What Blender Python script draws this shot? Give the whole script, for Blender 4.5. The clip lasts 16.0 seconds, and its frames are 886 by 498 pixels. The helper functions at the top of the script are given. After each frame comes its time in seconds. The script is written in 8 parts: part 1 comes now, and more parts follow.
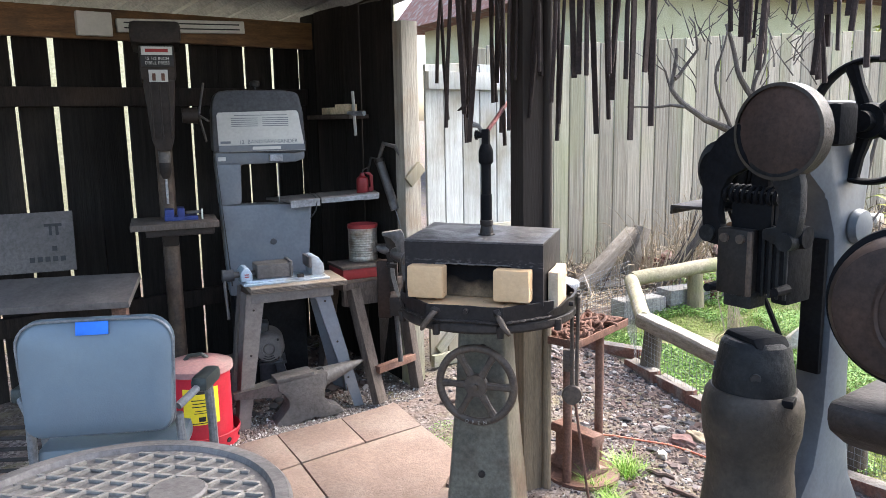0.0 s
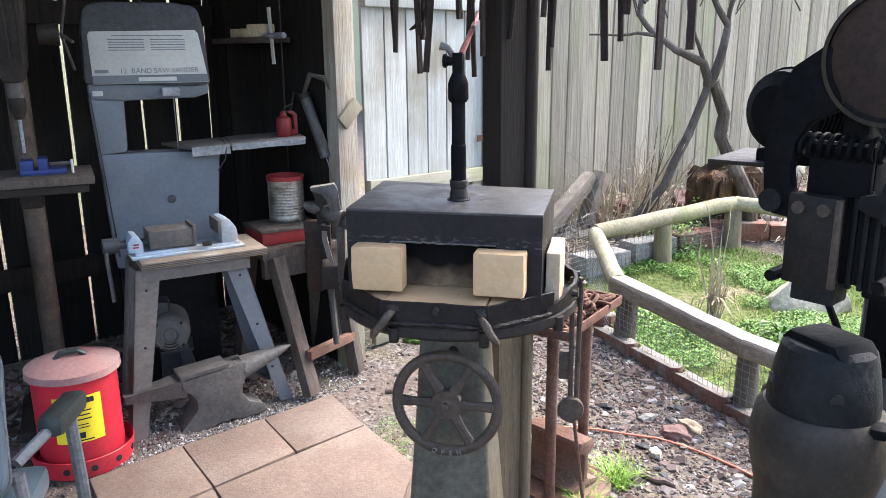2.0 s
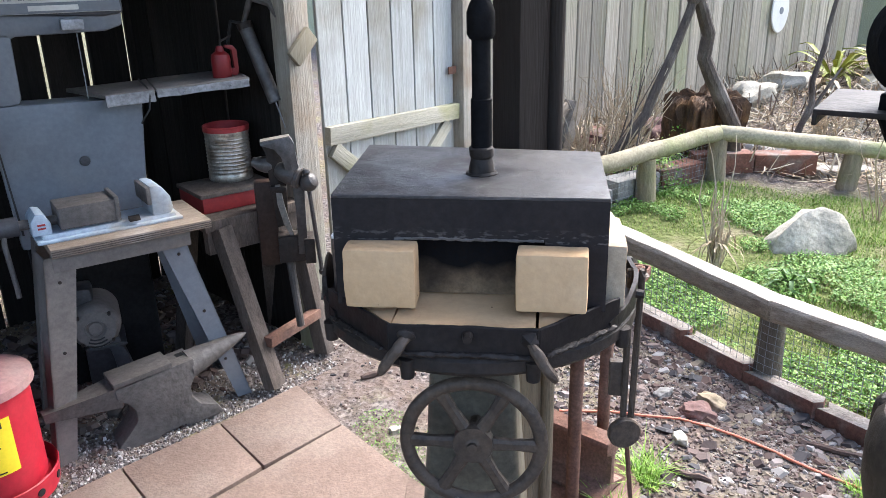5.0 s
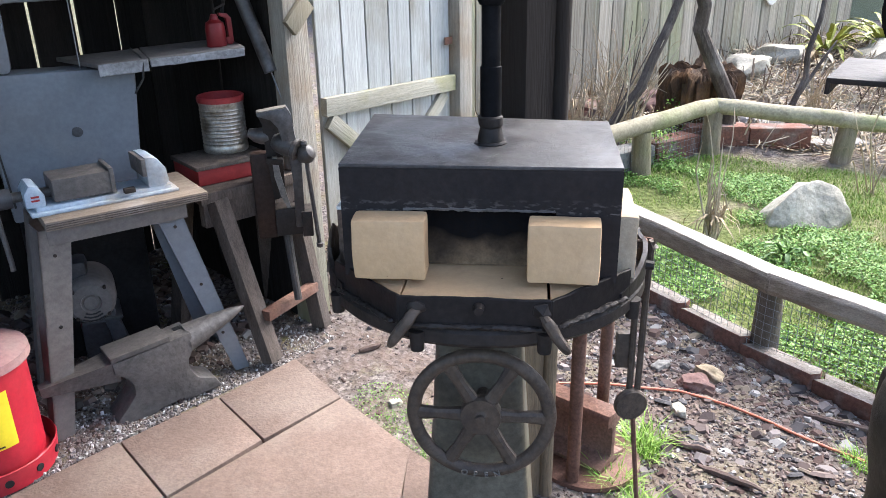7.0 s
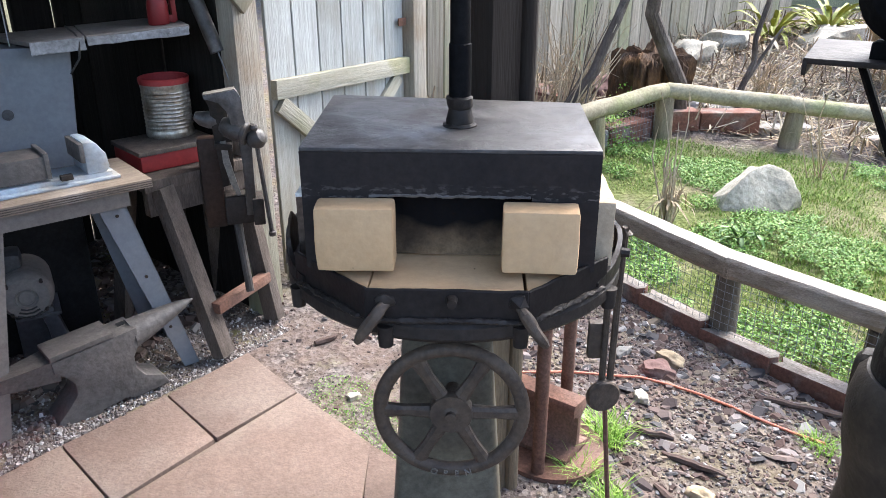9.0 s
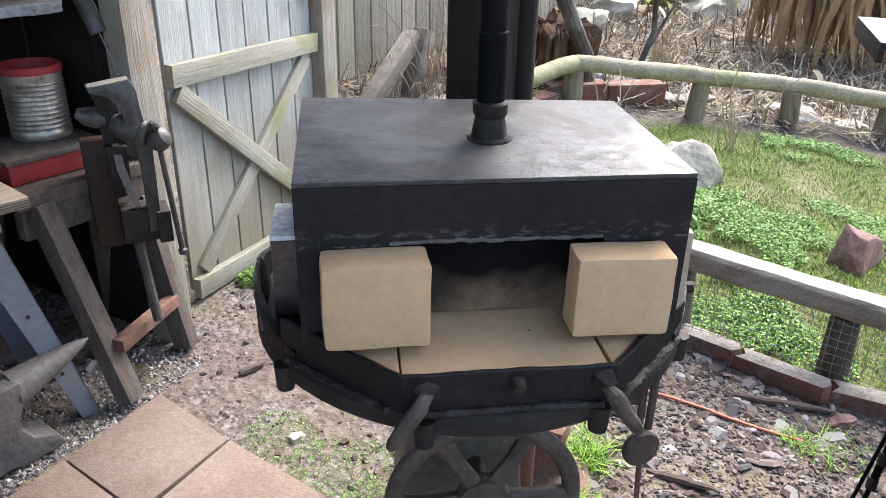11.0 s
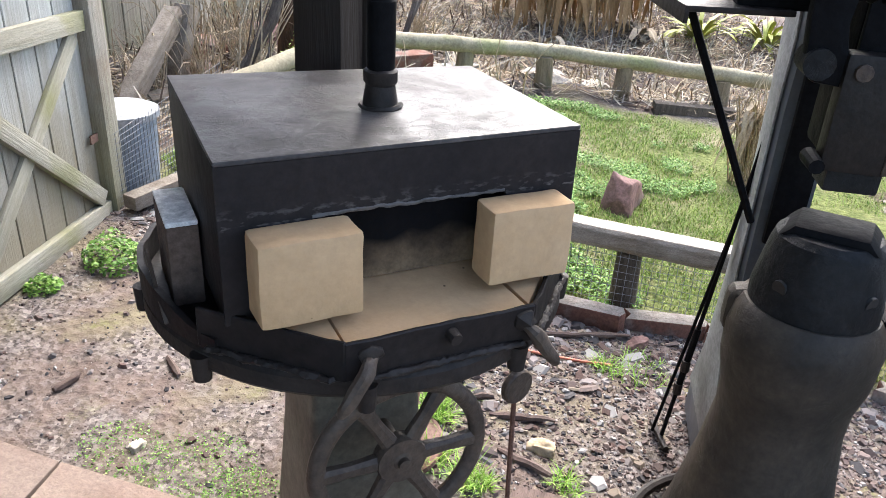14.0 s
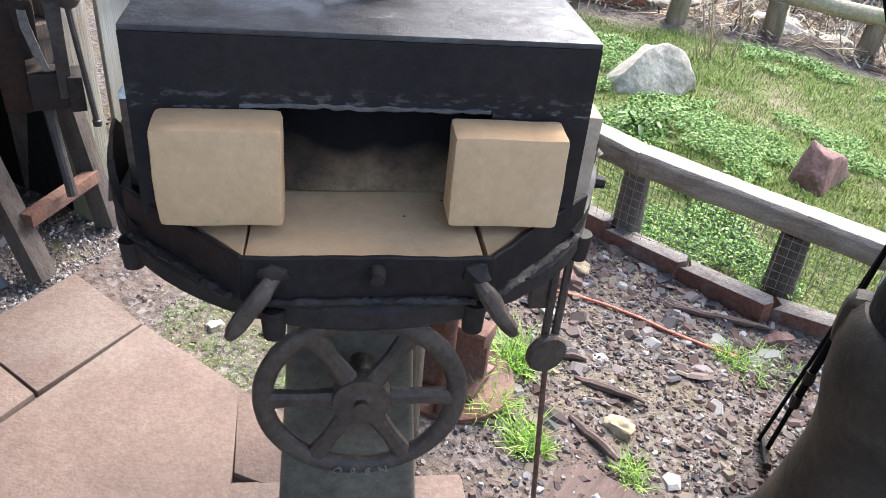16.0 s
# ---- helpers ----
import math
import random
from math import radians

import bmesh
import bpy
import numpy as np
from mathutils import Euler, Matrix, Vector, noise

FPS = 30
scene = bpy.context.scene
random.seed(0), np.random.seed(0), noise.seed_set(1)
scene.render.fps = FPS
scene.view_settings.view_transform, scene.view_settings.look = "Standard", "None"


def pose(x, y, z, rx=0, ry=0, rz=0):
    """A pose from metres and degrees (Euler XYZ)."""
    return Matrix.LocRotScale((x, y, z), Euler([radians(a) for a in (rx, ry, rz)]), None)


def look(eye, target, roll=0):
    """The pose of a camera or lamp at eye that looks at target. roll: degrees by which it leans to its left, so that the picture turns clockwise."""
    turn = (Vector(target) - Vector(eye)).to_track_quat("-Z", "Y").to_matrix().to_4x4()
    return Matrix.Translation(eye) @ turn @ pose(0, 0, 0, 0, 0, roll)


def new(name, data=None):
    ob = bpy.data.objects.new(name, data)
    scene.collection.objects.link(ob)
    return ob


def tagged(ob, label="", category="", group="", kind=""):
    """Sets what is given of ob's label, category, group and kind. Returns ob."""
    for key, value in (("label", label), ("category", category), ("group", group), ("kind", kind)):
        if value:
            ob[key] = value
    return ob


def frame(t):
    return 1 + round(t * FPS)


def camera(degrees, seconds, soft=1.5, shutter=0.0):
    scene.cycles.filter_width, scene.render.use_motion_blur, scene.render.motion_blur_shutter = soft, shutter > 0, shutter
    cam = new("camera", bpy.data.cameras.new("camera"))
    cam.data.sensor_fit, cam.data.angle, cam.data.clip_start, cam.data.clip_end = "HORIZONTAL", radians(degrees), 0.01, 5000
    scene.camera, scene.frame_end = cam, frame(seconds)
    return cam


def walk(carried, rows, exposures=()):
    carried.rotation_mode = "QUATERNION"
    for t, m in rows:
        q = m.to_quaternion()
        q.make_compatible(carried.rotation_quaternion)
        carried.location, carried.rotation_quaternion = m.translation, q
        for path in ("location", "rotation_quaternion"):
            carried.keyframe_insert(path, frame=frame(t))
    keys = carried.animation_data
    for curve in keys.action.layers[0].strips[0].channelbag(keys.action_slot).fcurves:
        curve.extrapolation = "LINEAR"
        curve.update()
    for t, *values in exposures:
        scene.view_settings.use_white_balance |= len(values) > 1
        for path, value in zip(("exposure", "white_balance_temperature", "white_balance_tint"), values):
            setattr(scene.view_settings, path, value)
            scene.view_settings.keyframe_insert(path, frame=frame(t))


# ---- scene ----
cam = camera(59.7, 16.0, 0.65)
METRES, EYE, TILT, LEAN, TURN = 2.83, 1.58, -14.0, 0.0, 0.0
PATH = [
    (0, (0.024, -0.277, 1.364), (0.031, 1.695, 1.032), -1.1),
    (0.5, (-0.04, -0.098, 1.355), (0.162, 1.857, 0.984), -1.1),
    (1, (-0.039, 0.072, 1.342), (0.167, 2.021, 0.947), -1.0),
    (1.5, (0.002, 0.301, 1.36), (0.147, 2.254, 0.952), -1.2),
    (2, (-0.045, 0.409, 1.333), (0.151, 2.337, 0.837), -0.6),
    (2.5, (-0.176, 0.553, 1.339), (0.268, 2.403, 0.722), -0.2),
    (3, (-0.233, 0.641, 1.337), (0.317, 2.445, 0.672), -0.4),
    (3.5, (-0.2, 0.747, 1.331), (0.227, 2.581, 0.656), -0.7),
    (4, (-0.126, 0.846, 1.337), (0.206, 2.703, 0.674), -1.4),
    (6.5, (-0.158, 0.943, 1.324), (0.209, 2.761, 0.577), -1.2),
    (7, (-0.164, 0.944, 1.322), (0.204, 2.761, 0.571), -1.1),
    (7.5, (-0.159, 0.948, 1.321), (0.22, 2.761, 0.567), -1.0),
    (8, (-0.152, 0.954, 1.318), (0.25, 2.76, 0.557), -0.8),
    (8.5, (-0.15, 0.958, 1.319), (0.296, 2.749, 0.547), -0.6),
    (9, (-0.181, 1.019, 1.299), (0.314, 2.79, 0.514), -0.1),
    (9.5, (-0.26, 1.153, 1.29), (0.414, 2.84, 0.454), 0.2),
    (9.7, (-0.279, 1.188, 1.291), (0.458, 2.84, 0.437), 0.4),
    (12, (-0.274, 1.46, 1.266), (0.574, 3.057, 0.412), 1.8),
    (12.5, (-0.4, 1.422, 1.282), (0.617, 2.915, 0.426), 2.2),
    (13, (-0.454, 1.393, 1.285), (0.657, 2.814, 0.422), 3.3),
    (13.5, (-0.431, 1.409, 1.265), (0.688, 2.815, 0.388), 2.6),
    (14, (-0.439, 1.463, 1.268), (0.84, 2.718, 0.38), 3.3),
    (14.5, (-0.496, 1.501, 1.251), (0.934, 2.561, 0.338), 4.7),
    (15, (-0.435, 1.447, 1.245), (0.948, 2.535, 0.294), 6.9),
    (15.5, (-0.235, 1.38, 1.223), (0.797, 2.763, 0.212), 6.8),
    (16, (-0.132, 1.411, 1.21), (0.663, 2.9, 0.138), 5.4),
]
walk(cam, [(t, look(eye, target, roll)) for t, eye, target, roll in PATH],
     [(0, 2.68, 6250, 10), (1.5, 2.66, 6150, 10), (3, 2.5, 6050, 10), (7, 2.43, 6000, 10), (9.5, 2.38, 6050, 10), (12.5, 2.28, 6200, 10), (15, 2.38, 6250, 10), (16, 2.35, 6000, 10)])

# ---- world and light ----
world = bpy.data.worlds.new("world")
scene.world = world
world.use_nodes = True
wn = world.node_tree.nodes
sky = wn.new("ShaderNodeTexSky")
sky.sky_type, sky.sun_disc = "NISHITA", False
sky.sun_elevation, sky.sun_rotation = radians(48), radians(60)
sky.air_density, sky.dust_density, sky.ozone_density = 1.0, 4.0, 1.0
wn["Background"].inputs["Strength"].default_value = 0.15
world.node_tree.links.new(sky.outputs[0], wn["Background"].inputs["Color"])
sun = new("sun", bpy.data.lights.new("sun", "SUN"))
sun.data.energy, sun.data.angle, sun.data.color = 1.5, radians(40), (1.0, 0.98, 0.95)
sun.matrix_world = look((4, 2.5, 6), (0, 0, 0))

# ---- shed axes: U runs along the back wall and gate, W runs away from the camera ----
U, W = Vector((0.777, 0.629, 0)), Vector((-0.629, 0.777, 0))
UANG = math.degrees(math.atan2(0.629, 0.777))


def gz(x, y):
    """Height of the sloping yard."""
    return -0.01 + 0.06 * (min(y, 7.5) - 2.9) - 0.04 * min(max(x, -3), 5)


# ---- materials ----
def mat(name, c1, c2=None, scale=12.0, rough=0.7, metal=0.0, bump=0.15, stretch=(1, 1, 1), c3=None, c3_scale=2.5, c3_amount=0.5,
        rough_var=0.15, rand=0.0, detail=6.0, bump_scale=None, dist=0.01, spec=None, grit=0.3):
    m = bpy.data.materials.new(name)
    m.use_nodes = True
    nt = m.node_tree
    n, l = nt.nodes, nt.links
    b = n["Principled BSDF"]
    tc = n.new("ShaderNodeTexCoord")
    mp = n.new("ShaderNodeMapping")
    mp.inputs["Scale"].default_value = stretch
    info = n.new("ShaderNodeObjectInfo")
    add = n.new("ShaderNodeVectorMath")
    add.operation = "MULTIPLY_ADD"
    l.new(info.outputs["Random"], add.inputs[0])
    add.inputs[1].default_value = (37.0, 19.0, 53.0) if rand else (0, 0, 0)
    l.new(tc.outputs["Object"], add.inputs[2])
    l.new(add.outputs[0], mp.inputs[0])
    n1 = n.new("ShaderNodeTexNoise")
    n1.inputs["Scale"].default_value, n1.inputs["Detail"].default_value, n1.inputs["Roughness"].default_value = scale, detail, 0.65
    l.new(mp.outputs[0], n1.inputs[0])
    mr = n.new("ShaderNodeMapRange")
    mr.inputs[1].default_value, mr.inputs[2].default_value = 0.3, 0.7
    l.new(n1.outputs[0], mr.inputs[0])
    mix = n.new("ShaderNodeMix")
    mix.data_type = "RGBA"
    mix.inputs[6].default_value = (*c1, 1)
    mix.inputs[7].default_value = (*(c2 or [v * 0.7 for v in c1]), 1)
    l.new(mr.outputs[0], mix.inputs[0])
    col = mix.outputs[2]
    if c3:
        n2 = n.new("ShaderNodeTexNoise")
        n2.inputs["Scale"].default_value, n2.inputs["Detail"].default_value = c3_scale, 4.0
        l.new(add.outputs[0], n2.inputs[0])
        r2 = n.new("ShaderNodeMapRange")
        r2.inputs[1].default_value, r2.inputs[2].default_value, r2.inputs[4].default_value = 0.5, 0.68, c3_amount
        l.new(n2.outputs[0], r2.inputs[0])
        mx = n.new("ShaderNodeMix")
        mx.data_type = "RGBA"
        mx.inputs[7].default_value = (*c3, 1)
        l.new(r2.outputs[0], mx.inputs[0])
        l.new(col, mx.inputs[6])
        col = mx.outputs[2]
    if grit:
        # fine dirt: a second, much smaller grain that lightens and darkens the colour
        n3 = n.new("ShaderNodeTexNoise")
        n3.inputs["Scale"].default_value, n3.inputs["Detail"].default_value, n3.inputs["Roughness"].default_value = max(70.0, scale * 6), 3.0, 0.7
        l.new(mp.outputs[0], n3.inputs[0])
        r3 = n.new("ShaderNodeMapRange")
        r3.inputs[1].default_value, r3.inputs[2].default_value, r3.inputs[3].default_value, r3.inputs[4].default_value = 0.3, 0.7, 1 - grit, 1 + grit
        l.new(n3.outputs[0], r3.inputs[0])
        g3 = n.new("ShaderNodeHueSaturation")
        l.new(r3.outputs[0], g3.inputs["Value"])
        l.new(col, g3.inputs["Color"])
        col = g3.outputs[0]
    if rand:
        hs = n.new("ShaderNodeHueSaturation")
        vr = n.new("ShaderNodeMapRange")
        vr.inputs[3].default_value, vr.inputs[4].default_value = 1 - rand, 1 + rand
        l.new(info.outputs["Random"], vr.inputs[0])
        l.new(vr.outputs[0], hs.inputs["Value"])
        l.new(col, hs.inputs["Color"])
        col = hs.outputs[0]
    l.new(col, b.inputs["Base Color"])
    b.inputs["Metallic"].default_value = metal
    b.inputs["Specular IOR Level"].default_value = spec if spec is not None else 0.12 if rough > 0.7 else 0.35
    rr = n.new("ShaderNodeMapRange")
    rr.inputs[3].default_value, rr.inputs[4].default_value = max(0.03, rough - rough_var), min(1, rough + rough_var)
    l.new(n1.outputs[0], rr.inputs[0])
    l.new(rr.outputs[0], b.inputs["Roughness"])
    if bump:
        nb = n.new("ShaderNodeTexNoise")
        nb.inputs["Scale"].default_value, nb.inputs["Detail"].default_value = bump_scale or scale * 4, 5.0
        l.new(mp.outputs[0], nb.inputs[0])
        bp = n.new("ShaderNodeBump")
        bp.inputs["Strength"].default_value, bp.inputs["Distance"].default_value = bump, dist
        l.new(nb.outputs[0], bp.inputs["Height"])
        l.new(bp.outputs[0], b.inputs["Normal"])
    return m


M = {}
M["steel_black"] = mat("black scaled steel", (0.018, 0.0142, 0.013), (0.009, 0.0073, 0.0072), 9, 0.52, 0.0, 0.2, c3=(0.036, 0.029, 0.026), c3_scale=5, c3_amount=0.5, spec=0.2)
# paler base than the other plates: matte sky reflection put into the colour
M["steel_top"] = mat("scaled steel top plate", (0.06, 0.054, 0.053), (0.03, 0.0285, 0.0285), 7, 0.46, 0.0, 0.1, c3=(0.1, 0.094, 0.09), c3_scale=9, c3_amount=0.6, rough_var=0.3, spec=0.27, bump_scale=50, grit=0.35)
M["iron"] = mat("cast iron", (0.029, 0.0215, 0.0175), (0.014, 0.011, 0.0095), 14, 0.6, 0.0, 0.25, c3=(0.05, 0.038, 0.03), c3_amount=0.5, spec=0.25)
M["iron_dusty"] = mat("dusty cast iron", (0.098, 0.088, 0.082), (0.06, 0.054, 0.05), 9, 0.55, 0.0, 0.3, c3=(0.15, 0.135, 0.125), c3_scale=4, c3_amount=0.5, spec=0.35)
M["iron_oily"] = mat("oily black machine iron", (0.0055, 0.0055, 0.0062), (0.009, 0.009, 0.0095), 8, 0.62, 0.0, 0.35, c3=(0.016, 0.0145, 0.013), c3_amount=0.45, spec=0.04)
M["die_iron"] = mat("dusty black die iron", (0.013, 0.013, 0.013), (0.008, 0.008, 0.008), 9, 0.58, 0.0, 0.45, c3=(0.03, 0.029, 0.027), c3_scale=7, c3_amount=0.5, spec=0.16)
M["ram"] = mat("oil-stained brown iron", (0.021, 0.0165, 0.0135), (0.0105, 0.009, 0.008), 9, 0.52, 0.0, 0.3, c3=(0.008, 0.0075, 0.007), c3_scale=6, c3_amount=0.75, spec=0.2)
M["frame_paint"] = mat("smooth blue-grey painted casting", (0.088, 0.099, 0.11), (0.062, 0.071, 0.081), 5, 0.42, 0.0, 0.12, c3=(0.045, 0.046, 0.05), c3_scale=4, c3_amount=0.5, spec=0.4, grit=0.12)
M["red_hose"] = mat("dull red rubber", (0.20, 0.045, 0.035), (0.13, 0.03, 0.025), 12, 0.6, 0, 0.05)
M["pedestal"] = mat("worn green-grey painted iron", (0.125, 0.112, 0.083), (0.065, 0.058, 0.044), 8, 0.5, 0.0, 0.2, c3=(0.08, 0.048, 0.03), c3_scale=4, c3_amount=0.6)
M["hammer"] = mat("dusty brown-grey iron casting", (0.06, 0.047, 0.034), (0.03, 0.0245, 0.0185), 8, 0.55, 0.0, 0.25, c3=(0.018, 0.0155, 0.0135), c3_scale=4, c3_amount=0.65, spec=0.22, grit=0.2)
M["iron_brown"] = mat("dusty brown cast iron", (0.086, 0.061, 0.043), (0.04, 0.029, 0.022), 14, 0.55, 0.0, 0.4, c3=(0.12, 0.09, 0.066), c3_amount=0.5, spec=0.3)
M["iron_steel"] = mat("handled dark grey iron", (0.085, 0.077, 0.073), (0.045, 0.041, 0.039), 12, 0.42, 0.0, 0.25, c3=(0.13, 0.12, 0.112), c3_scale=9, c3_amount=0.5, spec=0.4)
M["vise_iron"] = mat("dark handled vise iron", (0.052, 0.045, 0.041), (0.028, 0.025, 0.023), 12, 0.45, 0.0, 0.3, c3=(0.085, 0.075, 0.068), c3_scale=8, c3_amount=0.5, spec=0.35)
M["iron_worn"] = mat("pale worn iron", (0.19, 0.172, 0.148), (0.11, 0.098, 0.085), 14, 0.6, 0.0, 0.2, c3=(0.08, 0.07, 0.06), c3_amount=0.5)
M["rust_brown"] = mat("dark brown enamelled drum", (0.042, 0.025, 0.018), (0.02, 0.014, 0.012), 6, 0.55, 0.0, 0.12, c3=(0.08, 0.042, 0.026), c3_amount=0.4, spec=0.2)
# fire brick with the light it catches put in as a paler tone
M["brick_pale"] = mat("fire brick paled for the light on it", (0.47, 0.375, 0.265), (0.40, 0.31, 0.21), 18, 0.93, 0, 0.3, c3=(0.38, 0.28, 0.18), c3_scale=7, c3_amount=0.4, grit=0.12)
M["bright_top"] = mat("white brick top with reflection in its colour", (0.86, 0.85, 0.82), (0.74, 0.72, 0.68), 16, 0.9, 0, 0.3)
M["brick_brown"] = mat("smoked brown brick", (0.15, 0.105, 0.08), (0.085, 0.06, 0.048), 16, 0.93, 0, 0.3, c3=(0.05, 0.04, 0.035), c3_amount=0.5)
M["rust"] = mat("rusted steel", (0.16, 0.085, 0.06), (0.09, 0.05, 0.038), 18, 0.85, 0.05, 0.3, c3=(0.24, 0.17, 0.14), c3_amount=0.5)
M["firebrick"] = mat("tan fire brick", (0.51, 0.34, 0.188), (0.46, 0.30, 0.16), 14, 0.93, 0, 0.22, c3=(0.53, 0.372, 0.225), c3_scale=5, c3_amount=0.45, rand=0.05, grit=0.06)
M["firebrick_hot"] = mat("scorched fire brick", (0.27, 0.19, 0.115), (0.13, 0.105, 0.08), 10, 0.95, 0, 0.25, rand=0.1)
M["black_brick"] = mat("near-black brick", (0.006, 0.0062, 0.008), (0.003, 0.003, 0.004), 12, 0.95, 0, 0.2, spec=0.05)
M["paver"] = mat("terracotta concrete paver", (0.172, 0.123, 0.1), (0.125, 0.091, 0.075), 4, 0.8, 0, 0.25, c3=(0.19, 0.152, 0.128), c3_scale=3.2, c3_amount=0.6, rand=0.07, bump_scale=140, grit=0.16)
M["wood_grey"] = mat("weathered grey cedar", (0.41, 0.37, 0.29), (0.16, 0.138, 0.104), 6, 0.85, 0, 0.45, stretch=(16, 16, 0.5), c3=(0.25, 0.265, 0.14), c3_scale=1.4, c3_amount=0.6, rand=0.26, grit=0.2)
M["wood_pale"] = mat("pale blue-grey gate board", (0.43, 0.445, 0.43), (0.29, 0.298, 0.282), 5, 0.85, 0, 0.25, stretch=(11, 11, 0.5), c3=(0.17, 0.145, 0.095), c3_scale=2.6, c3_amount=0.7, rand=0.12, grit=0.18)
M["wood_gatepost"] = mat("stained tan-grey gate post", (0.36, 0.335, 0.285), (0.20, 0.18, 0.15), 5, 0.85, 0, 0.4, stretch=(12, 12, 0.6), c3=(0.20, 0.125, 0.065), c3_scale=4, c3_amount=0.6, grit=0.2)
M["wood_moss"] = mat("weathered gate rail with moss", (0.335, 0.32, 0.265), (0.225, 0.21, 0.16), 5, 0.85, 0, 0.3, stretch=(0.6, 9, 9), c3=(0.165, 0.165, 0.06), c3_scale=4, c3_amount=0.65, rand=0.1, grit=0.22)
M["wood_dark"] = mat("near-black board", (0.02, 0.0172, 0.015), (0.0095, 0.0085, 0.0075), 6, 0.85, 0, 0.25, stretch=(9, 9, 0.7), c3=(0.04, 0.032, 0.026), c3_amount=0.5, rand=0.3, spec=0.15)
M["wood_post"] = mat("brown timber post", (0.20, 0.158, 0.105), (0.12, 0.094, 0.064), 6, 0.8, 0, 0.3, stretch=(9, 9, 0.5), c3=(0.15, 0.135, 0.08), c3_amount=0.4, spec=0.2)
M["wood_black"] = mat("near-black timber", (0.035, 0.028, 0.024), (0.018, 0.015, 0.014), 6, 0.8, 0, 0.2, stretch=(9, 9, 0.5), c3=(0.075, 0.05, 0.035), c3_amount=0.4)
M["wood_orange"] = mat("varnished orange beam", (0.20, 0.105, 0.04), (0.085, 0.045, 0.02), 5, 0.6, 0, 0.2, stretch=(1, 8, 8), c3=(0.03, 0.02, 0.014), c3_scale=4, c3_amount=0.7)
M["rail_wood"] = mat("round weathered pine rail", (0.335, 0.295, 0.20), (0.185, 0.16, 0.108), 7, 0.82, 0, 0.45, c3=(0.22, 0.235, 0.105), c3_scale=3.5, c3_amount=0.6, rand=0.1, grit=0.24, bump_scale=45)
M["rail_old"] = mat("old brown landscape timber", (0.25, 0.215, 0.175), (0.13, 0.105, 0.08), 8, 0.85, 0, 0.35, stretch=(2, 2, 8), c3=(0.34, 0.315, 0.275), c3_scale=5, c3_amount=0.55, rand=0.1)
M["roof"] = mat("grey metal roofing", (0.34, 0.35, 0.36), (0.25, 0.255, 0.26), 6, 0.5, 0.2, 0.1)
M["wall_pale"] = mat("pale rendered wall", (0.46, 0.44, 0.29), (0.38, 0.36, 0.22), 4, 0.9, 0, 0.1)


def soot_shade_above(m, z0, z1, colour, ragged=0.3, amount=0.9):
    """Darkens a colour above a ragged edge, for soot and painted shade."""
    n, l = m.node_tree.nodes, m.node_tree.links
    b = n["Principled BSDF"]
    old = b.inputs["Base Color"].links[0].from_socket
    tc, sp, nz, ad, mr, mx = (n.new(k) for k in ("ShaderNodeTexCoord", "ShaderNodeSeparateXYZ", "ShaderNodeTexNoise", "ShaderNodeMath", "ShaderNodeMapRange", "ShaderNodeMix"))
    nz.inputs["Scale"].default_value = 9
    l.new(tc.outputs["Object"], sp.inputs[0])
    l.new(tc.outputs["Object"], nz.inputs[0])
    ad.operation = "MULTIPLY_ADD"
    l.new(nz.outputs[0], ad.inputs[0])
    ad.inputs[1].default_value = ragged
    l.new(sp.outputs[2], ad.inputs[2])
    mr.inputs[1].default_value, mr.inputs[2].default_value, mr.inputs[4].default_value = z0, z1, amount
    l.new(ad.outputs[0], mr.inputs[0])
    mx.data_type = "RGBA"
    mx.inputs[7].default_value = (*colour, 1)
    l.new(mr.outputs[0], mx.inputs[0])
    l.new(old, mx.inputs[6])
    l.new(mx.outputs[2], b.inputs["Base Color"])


def damp_foot(m, z0, z1, colour, amount):
    """Algae and splashed soil on the foot of weathered boards, fading upwards along the grain."""
    n, l = m.node_tree.nodes, m.node_tree.links
    b = n["Principled BSDF"]
    tc, sp, mp, nz, ad, mr, mx = (n.new("ShaderNode" + k) for k in ("TexCoord", "SeparateXYZ", "Mapping", "TexNoise", "Math", "MapRange", "Mix"))
    l.new(tc.outputs["Object"], sp.inputs[0])
    l.new(tc.outputs["Object"], mp.inputs[0])
    mp.inputs["Scale"].default_value = (14, 14, 1.6)
    nz.inputs["Scale"].default_value, nz.inputs["Detail"].default_value = 1.0, 6
    l.new(mp.outputs[0], nz.inputs[0])
    ad.operation = "MULTIPLY_ADD"
    l.new(nz.outputs[0], ad.inputs[0])
    ad.inputs[1].default_value = 0.7
    l.new(sp.outputs[2], ad.inputs[2])
    mr.inputs[1].default_value, mr.inputs[2].default_value, mr.inputs[3].default_value, mr.inputs[4].default_value = z0, z1, amount, 0
    l.new(ad.outputs[0], mr.inputs[0])
    mx.data_type = "RGBA"
    mx.inputs[7].default_value = (*colour, 1)
    l.new(mr.outputs[0], mx.inputs[0])
    l.new(b.inputs["Base Color"].links[0].from_socket, mx.inputs[6])
    l.new(mx.outputs[2], b.inputs["Base Color"])


